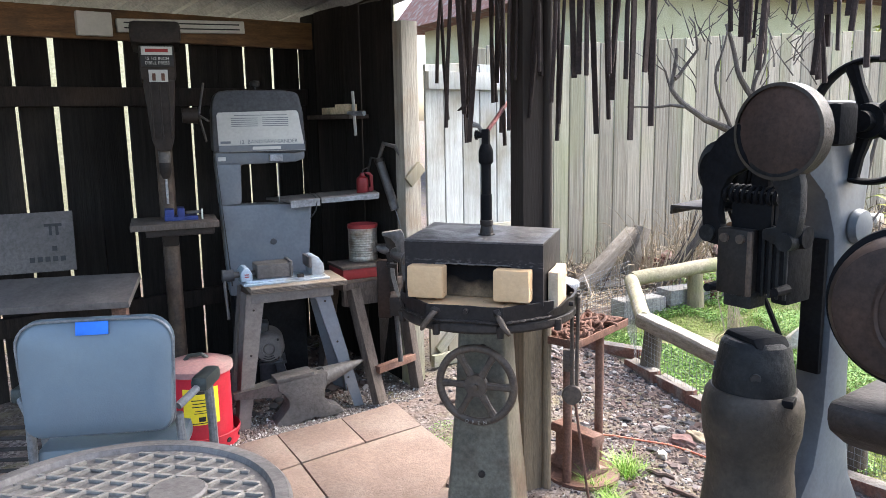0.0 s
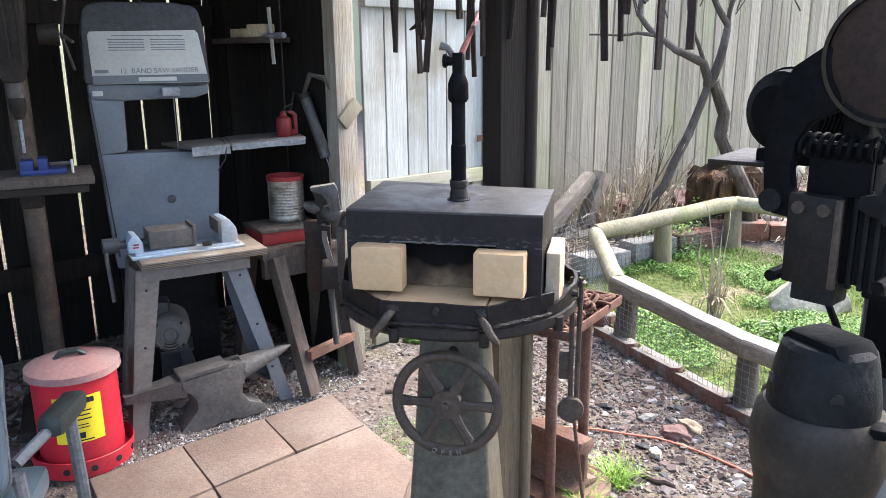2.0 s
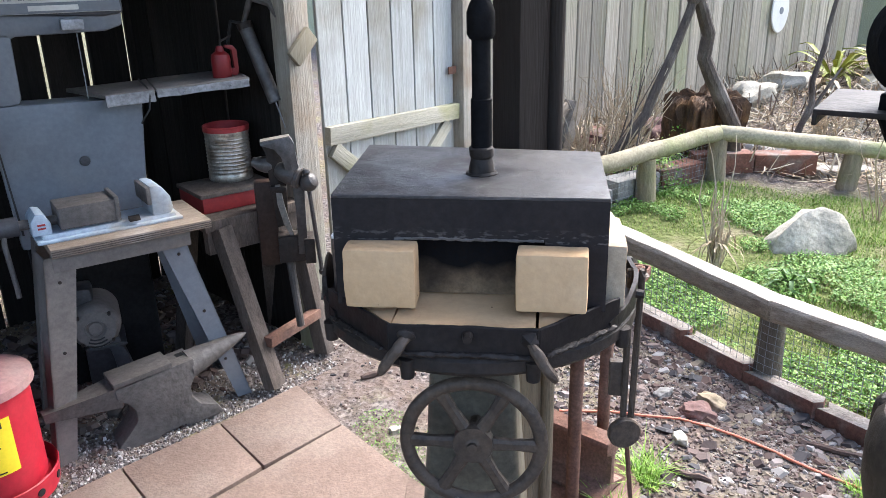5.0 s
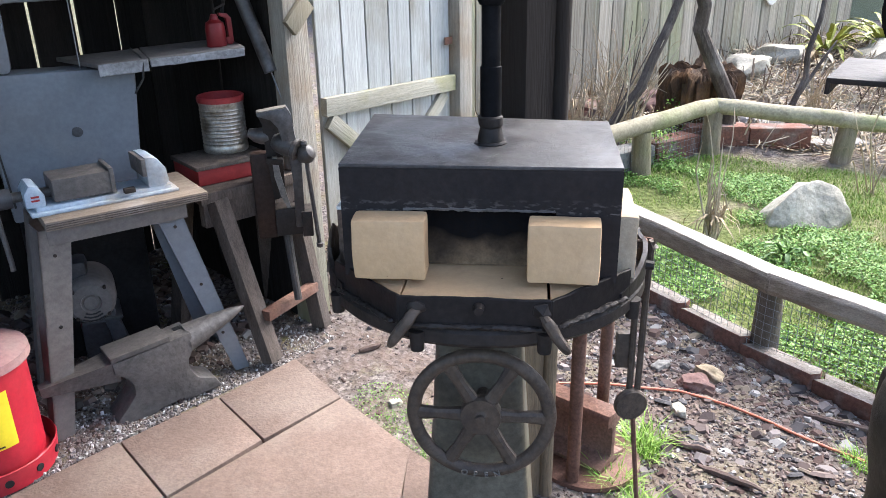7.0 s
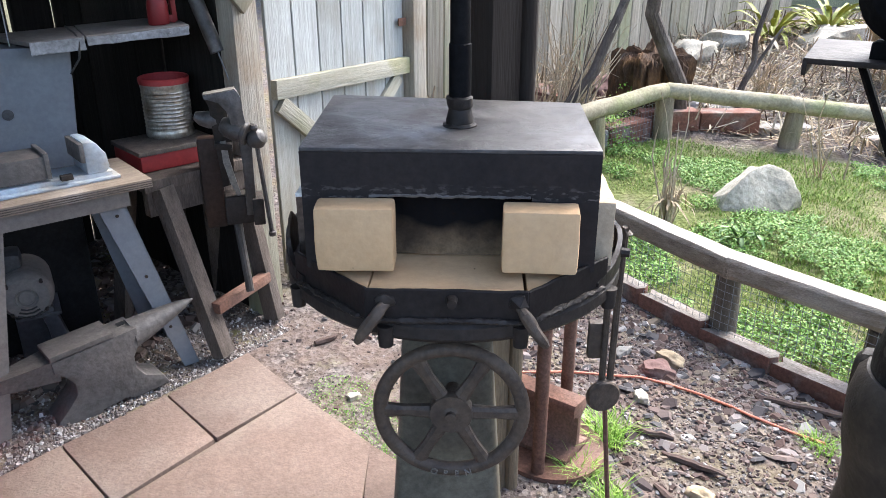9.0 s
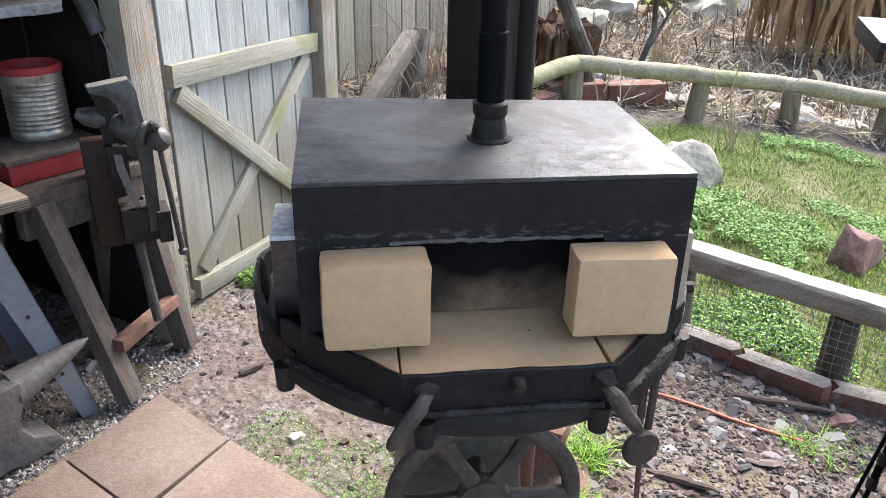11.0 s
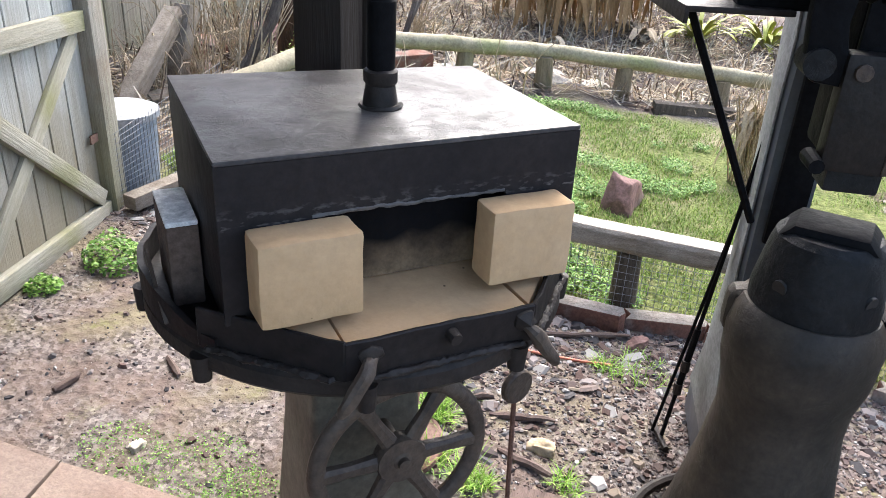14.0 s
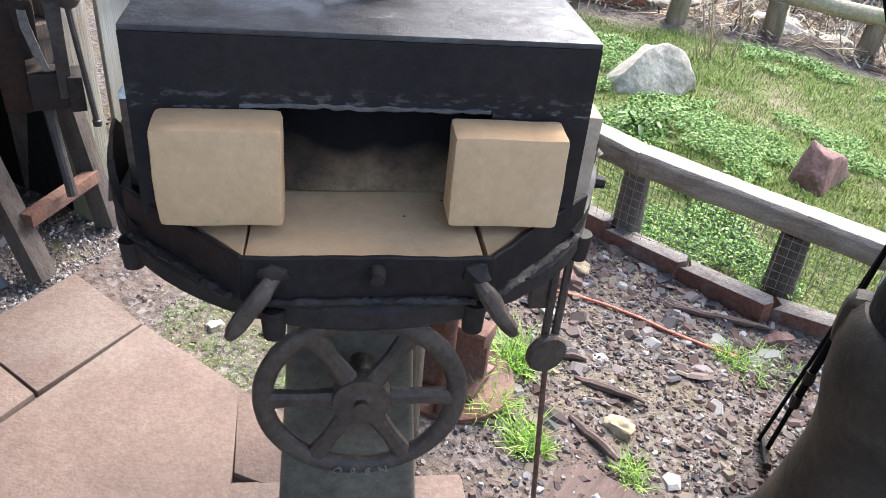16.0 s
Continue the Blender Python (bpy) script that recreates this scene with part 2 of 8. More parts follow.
def scraped(m, z0, z1, colour, amount, scale=26):
    """Scraped streaks in a band of heights, broken up by noise."""
    n, l = m.node_tree.nodes, m.node_tree.links
    b = n["Principled BSDF"]
    old = b.inputs["Base Color"].links[0].from_socket
    tc, sp, mp, nz, up, down, fr, mul, mul2, mx = (n.new("ShaderNode" + k) for k in ("TexCoord", "SeparateXYZ", "Mapping", "TexNoise", "MapRange", "MapRange", "MapRange", "Math", "Math", "Mix"))
    l.new(tc.outputs["Object"], sp.inputs[0])
    l.new(tc.outputs["Object"], mp.inputs[0])
    mp.inputs["Scale"].default_value = (0.6, 1, 1.5)
    nz.inputs["Scale"].default_value, nz.inputs["Detail"].default_value = scale, 8
    l.new(mp.outputs[0], nz.inputs[0])
    up.inputs[1].default_value, up.inputs[2].default_value = z0 - 0.004, z0
    down.inputs[1].default_value, down.inputs[2].default_value, down.inputs[3].default_value, down.inputs[4].default_value = z0, z1, 1, 0
    fr.inputs[1].default_value, fr.inputs[2].default_value, fr.inputs[4].default_value = 0.53, 0.64, amount
    l.new(sp.outputs[2], up.inputs[0])
    l.new(sp.outputs[2], down.inputs[0])
    l.new(nz.outputs[0], fr.inputs[0])
    mul.operation = mul2.operation = "MULTIPLY"
    l.new(up.outputs[0], mul.inputs[0])
    l.new(down.outputs[0], mul.inputs[1])
    l.new(mul.outputs[0], mul2.inputs[0])
    l.new(fr.outputs[0], mul2.inputs[1])
    mx.data_type = "RGBA"
    mx.inputs[7].default_value = (*colour, 1)
    l.new(mul2.outputs[0], mx.inputs[0])
    l.new(old, mx.inputs[6])
    l.new(mx.outputs[2], b.inputs["Base Color"])


def scuffed(m, scale, r0, r1, pits, pit_size=0.05):
    """Polished and dull patches with scattered dark pits, on top of a material's own colour."""
    n, l = m.node_tree.nodes, m.node_tree.links
    b = n["Principled BSDF"]
    tc, nz, mr, vo, pr, mx = (n.new("ShaderNode" + k) for k in ("TexCoord", "TexNoise", "MapRange", "TexVoronoi", "MapRange", "Mix"))
    nz.inputs["Scale"].default_value, nz.inputs["Detail"].default_value, nz.inputs["Distortion"].default_value = scale, 9, 1.8
    l.new(tc.outputs["Object"], nz.inputs[0])
    mr.inputs[1].default_value, mr.inputs[2].default_value, mr.inputs[3].default_value, mr.inputs[4].default_value = 0.4, 0.62, r0, r1
    l.new(nz.outputs[0], mr.inputs[0])
    l.new(mr.outputs[0], b.inputs["Roughness"])
    vo.inputs["Scale"].default_value = pits
    l.new(tc.outputs["Object"], vo.inputs[0])
    pr.inputs[1].default_value, pr.inputs[2].default_value, pr.inputs[3].default_value, pr.inputs[4].default_value = pit_size, pit_size * 2.6, 0.9, 0.0
    l.new(vo.outputs["Distance"], pr.inputs[0])
    mx.data_type = "RGBA"
    mx.inputs[7].default_value = (0.006, 0.006, 0.006, 1)
    l.new(pr.outputs[0], mx.inputs[0])
    l.new(b.inputs["Base Color"].links[0].from_socket, mx.inputs[6])
    l.new(mx.outputs[2], b.inputs["Base Color"])




def flaked(m, scale, colour, amount, height, lo=0.52, hi=0.6):
    """Lifted flakes of mill scale: ragged raised islands, paler than the plate and duller."""
    n, l = m.node_tree.nodes, m.node_tree.links
    b = n["Principled BSDF"]
    tc, nz, big, mul, mr, mx, am, bp = (n.new("ShaderNode" + k) for k in ("TexCoord", "TexNoise", "TexNoise", "Math", "MapRange", "Mix", "Math", "Bump"))
    nz.inputs["Scale"].default_value, nz.inputs["Detail"].default_value, nz.inputs["Roughness"].default_value, nz.inputs["Distortion"].default_value = scale, 9, 0.72, 0.9
    big.inputs["Scale"].default_value, big.inputs["Detail"].default_value = scale * 0.3, 3
    for t in (nz, big):
        l.new(tc.outputs["Object"], t.inputs[0])
    mul.operation = "MULTIPLY_ADD"
    l.new(big.outputs[0], mul.inputs[0])
    mul.inputs[1].default_value = 0.5
    l.new(nz.outputs[0], mul.inputs[2])
    mr.inputs[1].default_value, mr.inputs[2].default_value = lo + 0.25, hi + 0.25
    l.new(mul.outputs[0], mr.inputs[0])
    am.operation = "MULTIPLY"
    am.inputs[1].default_value = amount
    l.new(mr.outputs[0], am.inputs[0])
    mx.data_type = "RGBA"
    mx.inputs[7].default_value = (*colour, 1)
    l.new(am.outputs[0], mx.inputs[0])
    l.new(b.inputs["Base Color"].links[0].from_socket, mx.inputs[6])
    l.new(mx.outputs[2], b.inputs["Base Color"])
    bp.inputs["Strength"].default_value, bp.inputs["Distance"].default_value = 1.0, height
    l.new(mr.outputs[0], bp.inputs["Height"])
    if b.inputs["Normal"].links:
        l.new(b.inputs["Normal"].links[0].from_socket, bp.inputs["Normal"])
    l.new(bp.outputs[0], b.inputs["Normal"])


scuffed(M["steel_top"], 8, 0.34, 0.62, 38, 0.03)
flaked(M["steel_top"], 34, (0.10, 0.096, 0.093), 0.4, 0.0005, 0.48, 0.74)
scuffed(M["firebrick"], 9, 0.85, 0.97, 26, 0.022)
flaked(M["paver"], 30, (0.21, 0.175, 0.15), 0.3, 0.0004, 0.55, 0.8)
flaked(M["hammer"], 24, (0.022, 0.018, 0.0145), 0.5, 0.0008, 0.5, 0.75)
flaked(M["die_iron"], 46, (0.026, 0.025, 0.023), 0.35, 0.0006, 0.5, 0.7)
M["steel_front"] = mat("black forge front plate", (0.0185, 0.0148, 0.0148), (0.011, 0.009, 0.0095), 9, 0.55, 0.0, 0.1, c3=(0.02, 0.017, 0.016), c3_scale=4, c3_amount=0.35, spec=0.22)
scraped(M["steel_front"], 0.917, 0.94, (0.12, 0.108, 0.1), 0.95, 95)
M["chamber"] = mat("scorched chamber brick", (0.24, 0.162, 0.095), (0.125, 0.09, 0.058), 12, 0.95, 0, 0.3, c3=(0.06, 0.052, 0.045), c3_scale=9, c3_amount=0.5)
# black top of the chamber: soot together with shade painted into the brick
soot_shade_above(M["chamber"], 0.868, 0.925, (0.0025, 0.003, 0.0045), 0.12, 0.98)
damp_foot(M["wood_pale"], 0.45, 1.1, (0.185, 0.155, 0.10), 0.85)
damp_foot(M["wood_gatepost"], 0.35, 0.9, (0.20, 0.20, 0.09), 0.6)
# post and pole: the backlit upper part is darkened in the colour
soot_shade_above(M["wood_post"], 0.86, 1.2, (0.024, 0.018, 0.0145), 0.3, 0.97)


# ---- mesh helpers ----
def join(bm, other, mtx=None):
    """Adds another bmesh to bm and frees it."""
    if mtx is not None:
        bmesh.ops.transform(other, matrix=mtx, verts=other.verts)
    me = bpy.data.meshes.new("tmp")
    other.to_mesh(me)
    other.free()
    bm.from_mesh(me)
    bpy.data.meshes.remove(me)
    return bm


def box(sx, sy, sz, bevel=0.0, at=(0, 0, 0), rot=(0, 0, 0), seg=2, bm=None):
    b = bmesh.new()
    bmesh.ops.create_cube(b, size=1, matrix=Matrix.Diagonal((sx, sy, sz, 1)))
    if bevel:
        bmesh.ops.bevel(b, geom=b.edges[:], offset=bevel, segments=seg, profile=0.6, affect="EDGES")
    bmesh.ops.transform(b, matrix=pose(*at, *rot), verts=b.verts)
    return join(bm, b) if bm is not None else b


def rod(p0, p1, r0, r1=None, seg=14, bm=None, caps=True):
    p0, p1 = Vector(p0), Vector(p1)
    d = p1 - p0
    b = bmesh.new()
    bmesh.ops.create_cone(b, cap_ends=caps, segments=seg, radius1=r0, radius2=r0 if r1 is None else r1, depth=d.length)
    m = Matrix.Translation((p0 + p1) / 2) @ d.to_track_quat("Z", "Y").to_matrix().to_4x4()
    bmesh.ops.transform(b, matrix=m, verts=b.verts)
    return join(bm, b) if bm is not None else b


def lathe(profile, seg=32, mtx=None, bm=None, a0=0.0, a1=360.0):
    """Turns (radius, height) pairs round z."""
    b = bmesh.new()
    full = abs(a1 - a0) >= 359.9
    rings = []
    for i in range(seg if full else seg + 1):
        a = radians(a0 + (a1 - a0) * i / seg)
        rings.append([b.verts.new((r * math.cos(a), r * math.sin(a), z)) for r, z in profile])
    for i in range(seg):
        p, q = rings[i], rings[(i + 1) % len(rings)]
        for k in range(len(profile) - 1):
            b.faces.new((p[k], q[k], q[k + 1], p[k + 1]))
    bmesh.ops.remove_doubles(b, verts=b.verts, dist=1e-5)
    bmesh.ops.recalc_face_normals(b, faces=b.faces)
    if mtx is not None:
        bmesh.ops.transform(b, matrix=mtx, verts=b.verts)
    return join(bm, b) if bm is not None else b


def prism(pts, depth, bevel=0.0, mtx=None, bm=None):
    """A flat outline (x, y), thickened along z from 0 to depth."""
    b = bmesh.new()
    f = b.faces.new([b.verts.new((x, y, 0)) for x, y in pts])
    r = bmesh.ops.extrude_face_region(b, geom=[f])
    bmesh.ops.translate(b, vec=(0, 0, depth), verts=[v for v in r["geom"] if isinstance(v, bmesh.types.BMVert)])
    bmesh.ops.recalc_face_normals(b, faces=b.faces)
    if bevel:
        bmesh.ops.bevel(b, geom=[e for e in b.edges if e.calc_face_angle(0) > 0.5], offset=bevel, segments=2, profile=0.6, affect="EDGES", clamp_overlap=True)
    if mtx is not None:
        bmesh.ops.transform(b, matrix=mtx, verts=b.verts)
    return join(bm, b) if bm is not None else b


def tube(pts, r, seg=8, bm=None, closed=False):
    """A bent round bar through points; r is one radius or one for each point."""
    b = bmesh.new()
    pts = [Vector(p) for p in pts]
    n = len(pts)
    rad = [r] * n if isinstance(r, (int, float)) else r
    rings, side = [], None
    for i, p in enumerate(pts):
        a, c = pts[(i - 1) % n if closed else max(i - 1, 0)], pts[(i + 1) % n if closed else min(i + 1, n - 1)]
        d = (c - a).normalized()
        if side is None:
            side = d.orthogonal().normalized()
        side = (side - d * side.dot(d)).normalized()
        up = d.cross(side)
        rings.append([b.verts.new(p + rad[i] * (math.cos(2 * math.pi * k / seg) * side + math.sin(2 * math.pi * k / seg) * up)) for k in range(seg)])
    for i in range(n if closed else n - 1):
        p, q = rings[i], rings[(i + 1) % n]
        for k in range(seg):
            b.faces.new((p[k], p[(k + 1) % seg], q[(k + 1) % seg], q[k]))
    if not closed:
        b.faces.new(rings[0][::-1])
        b.faces.new(rings[-1])
    bmesh.ops.recalc_face_normals(b, faces=b.faces)
    return join(bm, b) if bm is not None else b


def rough_up(b, amount, scale=3.0, seed=0.0):
    for v in b.verts:
        v.co += Vector(noise.noise_vector(v.co * scale + Vector((seed, seed * 1.7, 0)))) * amount
    return b


def mesh_of(name, b, material, smooth=True):
    me = bpy.data.meshes.new(name)
    b.to_mesh(me)
    b.free()
    me.materials.append(material)
    if smooth:
        me.shade_smooth()
        me.set_sharp_from_angle(angle=radians(32))
    return me


def solid(name, b, material, label, category, m=None, group="", kind="", smooth=True):
    """A top-level thing that is one mesh."""
    ob = new(name, mesh_of(name, b, material, smooth))
    if m is not None:
        ob.matrix_basis = m
    return tagged(ob, label, category, group, kind)


def part(name, b, material, parent, label="", smooth=True):
    ob = new(name, b if isinstance(b, bpy.types.Mesh) else mesh_of(name, b, material, smooth))
    ob.parent = parent
    return tagged(ob, label)


def thing(name, m, label, category, group="", kind=""):
    """An Empty at a thing's base, to carry its parts."""
    ob = new(name)
    ob.empty_display_size = 0.05
    ob.matrix_basis = m
    return tagged(ob, label, category, group, kind)


def piece(name, me, parent, m):
    """A further part on a shared mesh."""
    ob = new(name, me)
    ob.parent = parent
    ob.matrix_basis = m
    return ob


# ---- ground ----
def ground_material():
    m = bpy.data.materials.new("yard soil and lawn")
    m.use_nodes = True
    nt = m.node_tree
    n, l = nt.nodes, nt.links
    b = n["Principled BSDF"]
    tc = n.new("ShaderNodeTexCoord")

    def nz(scale, detail=6, rough=0.65):
        t = n.new("ShaderNodeTexNoise")
        t.inputs["Scale"].default_value, t.inputs["Detail"].default_value, t.inputs["Roughness"].default_value = scale, detail, rough
        l.new(tc.outputs["Object"], t.inputs[0])
        return t.outputs[0]

    def rng(v, a, c):
        r = n.new("ShaderNodeMapRange")
        r.inputs[1].default_value, r.inputs[2].default_value = a, c
        l.new(v, r.inputs[0])
        return r.outputs[0]

    def mixc(f, x, y):
        k = n.new("ShaderNodeMix")
        k.data_type = "RGBA"
        for sock, val in ((0, f), (6, x), (7, y)):
            if isinstance(val, tuple):
                k.inputs[sock].default_value = (*val, 1)
            else:
                l.new(val, k.inputs[sock])
        return k.outputs[2]

    soil = mixc(rng(nz(22), 0.35, 0.65), (0.085, 0.062, 0.052), (0.165, 0.128, 0.107))
    soil = mixc(rng(nz(1.7), 0.45, 0.62), soil, (0.158, 0.137, 0.085))
    soil = mixc(rng(nz(5.5, 8, 0.75), 0.56, 0.68), soil, (0.125, 0.125, 0.045))
    vor = n.new("ShaderNodeTexVoronoi")
    vor.inputs["Scale"].default_value = 95
    l.new(tc.outputs["Object"], vor.inputs[0])
    vor2 = n.new("ShaderNodeTexVoronoi")
    vor2.inputs["Scale"].default_value = 38
    l.new(tc.outputs["Object"], vor2.inputs[0])
    gravel = mixc(rng(vor.outputs["Color"], 0.2, 0.9), (0.06, 0.05, 0.047), (0.22, 0.19, 0.175))
    soil = mixc(rng(nz(3.5), 0.42, 0.6), soil, gravel)
    lawn = mixc(rng(nz(30), 0.35, 0.65), (0.06, 0.075, 0.022), (0.13, 0.145, 0.05))
    lawn = mixc(rng(nz(2.6), 0.5, 0.62), lawn, (0.165, 0.145, 0.085))
    at = n.new("ShaderNodeAttribute")
    at.attribute_name = "lawn"
    l.new(mixc(at.outputs["Fac"], soil, lawn), b.inputs["Base Color"])
    b.inputs["Roughness"].default_value, b.inputs["Specular IOR Level"].default_value = 0.95, 0.08
    hm = n.new("ShaderNodeMath")
    hm.operation = "ADD"
    l.new(nz(60, 5), hm.inputs[0])
    l.new(vor2.outputs["Distance"], hm.inputs[1])
    bp = n.new("ShaderNodeBump")
    bp.inputs["Strength"].default_value, bp.inputs["Distance"].default_value = 0.7, 0.012
    l.new(hm.outputs[0], bp.inputs["Height"])
    l.new(bp.outputs[0], b.inputs["Normal"])
    return m


KERB = [Vector(p) for p in ((0.72, 4.22), (1.02, 4.0), (1.1, 3.72), (1.2, 3.45), (1.36, 3.05), (1.5, 2.72), (1.74, 2.44), (1.93, 2.12), (1.97, 1.76))]
FARK = [Vector(p) for p in ((1.13, 4.66), (1.68, 4.86), (2.28, 5.04), (2.95, 4.62), (3.4, 4.25), (3.9, 3.6), (4.5, 2.6), (5.1, 1.9))]


def side(poly, x, y):
    """Signed distance of (x, y) from a polyline, positive to its left."""
    best, sg = 1e9, 1
    p = Vector((x, y))
    for a, c in zip(poly, poly[1:]):
        d = c - a
        t = max(0, min(1, (p - a).dot(d) / d.dot(d)))
        q = p - (a + d * t)
        if q.length < best:
            best, sg = q.length, 1 if d.x * (p - a).y - d.y * (p - a).x > 0 else -1
    return best * sg


def lawn_at(x, y):
    """1 on the lawn inside the low fence, 0 on soil."""
    a, c = side(KERB, x, y), side(FARK, x, y)
    if y > 1.6 and x > 0.7:
        return max(0.0, min(1.0, a / 0.1)) * max(0.0, min(1.0, -c / 0.15))
    return 0.0


def bump_at(x, y):
    z = 0.012 * noise.noise(Vector((x * 1.8, y * 1.8, 3))) + 0.006 * noise.noise(Vector((x * 7, y * 7, 1)))
    c = side(FARK, x, y)
    if x > 0.8 and c > 0:
        z += min(c, 3) * 0.09 + 0.05 * noise.noise(Vector((x * 2.2, y * 2.2, 8)))
    if x > 1.0 and y > 1.6 and c < 0.3:
        z += 0.085 * max(0.0, min(1.0, side(KERB, x, y) / 0.7)) * max(0.0, min(1.0, (x - 1.2) / 0.8))
    return z


def make_ground():
    b = bmesh.new()
    lay = b.verts.layers.float.new("lawn")
    xs = [-600, -120, -30, -10] + [-5 + 0.07 * i for i in range(172)] + [9, 14, 30, 120, 600]
    ys = [-600, -120, -30, -8] + [-2 + 0.07 * i for i in range(158)] + [11, 16, 30, 120, 600]
    grid = []
    for y in ys:
        row = []
        for x in xs:
            v = b.verts.new((x, y, gz(x, y) + (bump_at(x, y) if abs(x) < 9 and abs(y) < 11 else 0)))
            v[lay] = lawn_at(x, y)
            row.append(v)
        grid.append(row)
    for r, s in zip(grid, grid[1:]):
        for i in range(len(r) - 1):
            b.faces.new((r[i], r[i + 1], s[i + 1], s[i]))
    return solid("ground", b, ground_material(), "bare brown soil with stone chips, running into a patchy lawn", "ground", kind="structure")


make_ground()


# ---- shed: back wall, side wall, roof, post, gate ----
CORNER = Vector((-0.727, 4.243, 0))
LATCH = Vector((-0.15, 3.53, 0))


def slat_mesh(w, h, t, seed, material, taper=0.0):
    b = box(w, t, h, 0.003, (0, 0, h / 2), seg=1)
    for v in b.verts:
        v.co.x += 0.004 * noise.noise(Vector((v.co.z * 2, seed, 0)))
    return mesh_of("slat", b, material, smooth=False)


def board_wall(name, start, direction, length, height, pitch, width, material, label, lean=0.0, thick=0.018, top=None):
    wall = thing(name, pose(0, 0, 0), label, "wall", kind="structure")
    d = direction.normalized()
    ang = math.degrees(math.atan2(d.y, d.x))
    meshes = [slat_mesh(width, 1.0, thick, i, material) for i in range(5)]
    rng = random.Random(name)
    for i in range(int(length / pitch)):
        p = start + d * (pitch * (i + 0.5))
        g = gz(p.x, p.y) - 0.02
        h = (top(i * pitch) if top else height) - g + rng.uniform(-0.012, 0.012)
        m = pose(p.x, p.y, g, 0, lean + rng.uniform(-0.5, 0.5), ang) @ Matrix.Diagonal((rng.uniform(0.96, 1.0), 1, h, 1))
        piece("board", meshes[i % 5], wall, m @ pose(0, rng.uniform(-0.004, 0.004), 0, 0, 0, rng.uniform(-1, 1)))
    return wall


board_wall("wall_back", CORNER + U * 0.11, -U, 3.7, 1.78, 0.16, 0.152, M["wood_dark"], "dark board wall with daylight between the boards")
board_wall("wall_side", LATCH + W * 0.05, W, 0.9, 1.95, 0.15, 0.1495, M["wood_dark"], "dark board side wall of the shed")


def wall_rails():
    for z, name in ((0.45, "rail"), (1.5, "rail")):
        a, c = CORNER - U * 0.02 - W * 0.035, CORNER - U * 3.6 - W * 0.035
        mid = (a + c) / 2
        solid("wall_rail", box((a - c).length, 0.04, 0.09, 0.004), M["wood_black"], "dark horizontal rail nailed across the boards", "rail",
              pose(mid.x, mid.y, z, 0, 0, UANG), kind="structure")


wall_rails()


def shed_roof():
    a = CORNER + U * 0.1
    mid = a - U * 1.6 - W * 2.2
    b = bmesh.new()
    n, width = 130, 3.6
    rows = []
    for j in range(n + 1):
        x = -width / 2 + width * j / n
        w = 0.018 * math.sin(x * 2 * math.pi / 0.076)
        rows.append([b.verts.new((x, 2.5, w)), b.verts.new((x, -0.4, 0.25 + w)), b.verts.new((x, -0.4, 0.252 + w)), b.verts.new((x, 2.5, 0.002 + w))])
    for p, q in zip(rows, rows[1:]):
        for k in range(4):
            b.faces.new((p[k], q[k], q[(k + 1) % 4], p[(k + 1) % 4]))
    bmesh.ops.recalc_face_normals(b, faces=b.faces)
    solid("ceiling", b, M["roof"], "grey corrugated metal roof over the shed", "roof", pose(mid.x, mid.y, 1.93, 0, 0, UANG), kind="structure")


shed_roof()


def timber(name, p0, p1, w, h, material, label, roll=0.0, kind="structure", bevel=0.006, category="beam"):
    p0, p1 = Vector(p0), Vector(p1)
    d = p1 - p0
    b = box(d.length, w, h, bevel)
    m = Matrix.Translation((p0 + p1) / 2) @ d.to_track_quat("X", "Z").to_matrix().to_4x4() @ pose(0, 0, 0, roll, 0, 0)
    return solid(name, b, material, label, category, m, kind=kind)


def at_uw(u, w, z):
    p = CORNER + U * u + W * w
    return Vector((p.x, p.y, z))


timber("beam_back", at_uw(0.05, -0.09, 1.83), at_uw(-3.6, -0.09, 1.83), 0.045, 0.14, M["wood_orange"], "orange-brown timber beam under the roof edge")
timber("beam_side", at_uw(0.13, 0.0, 2.02), at_uw(0.13, -2.6, 2.16), 0.06, 0.14, M["wood_black"], "dark timber beam along the open side")
solid("post", box(0.088, 0.085, 2.3, 0.004, (0, 0, 1.05)), M["wood_post"], "square timber roof post, painted darker above for shade", "post", pose(0.343, 2.523, -0.1, 0, 0, 27), kind="structure")
solid("pole", rod((0, 0, 0.02), (0, 0, 2.2), 0.018, 0.018, 14), M["wood_post"], "round timber pole beside the roof post, shade painted in above", "pole", pose(0.414, 2.507, -0.1), kind="structure")


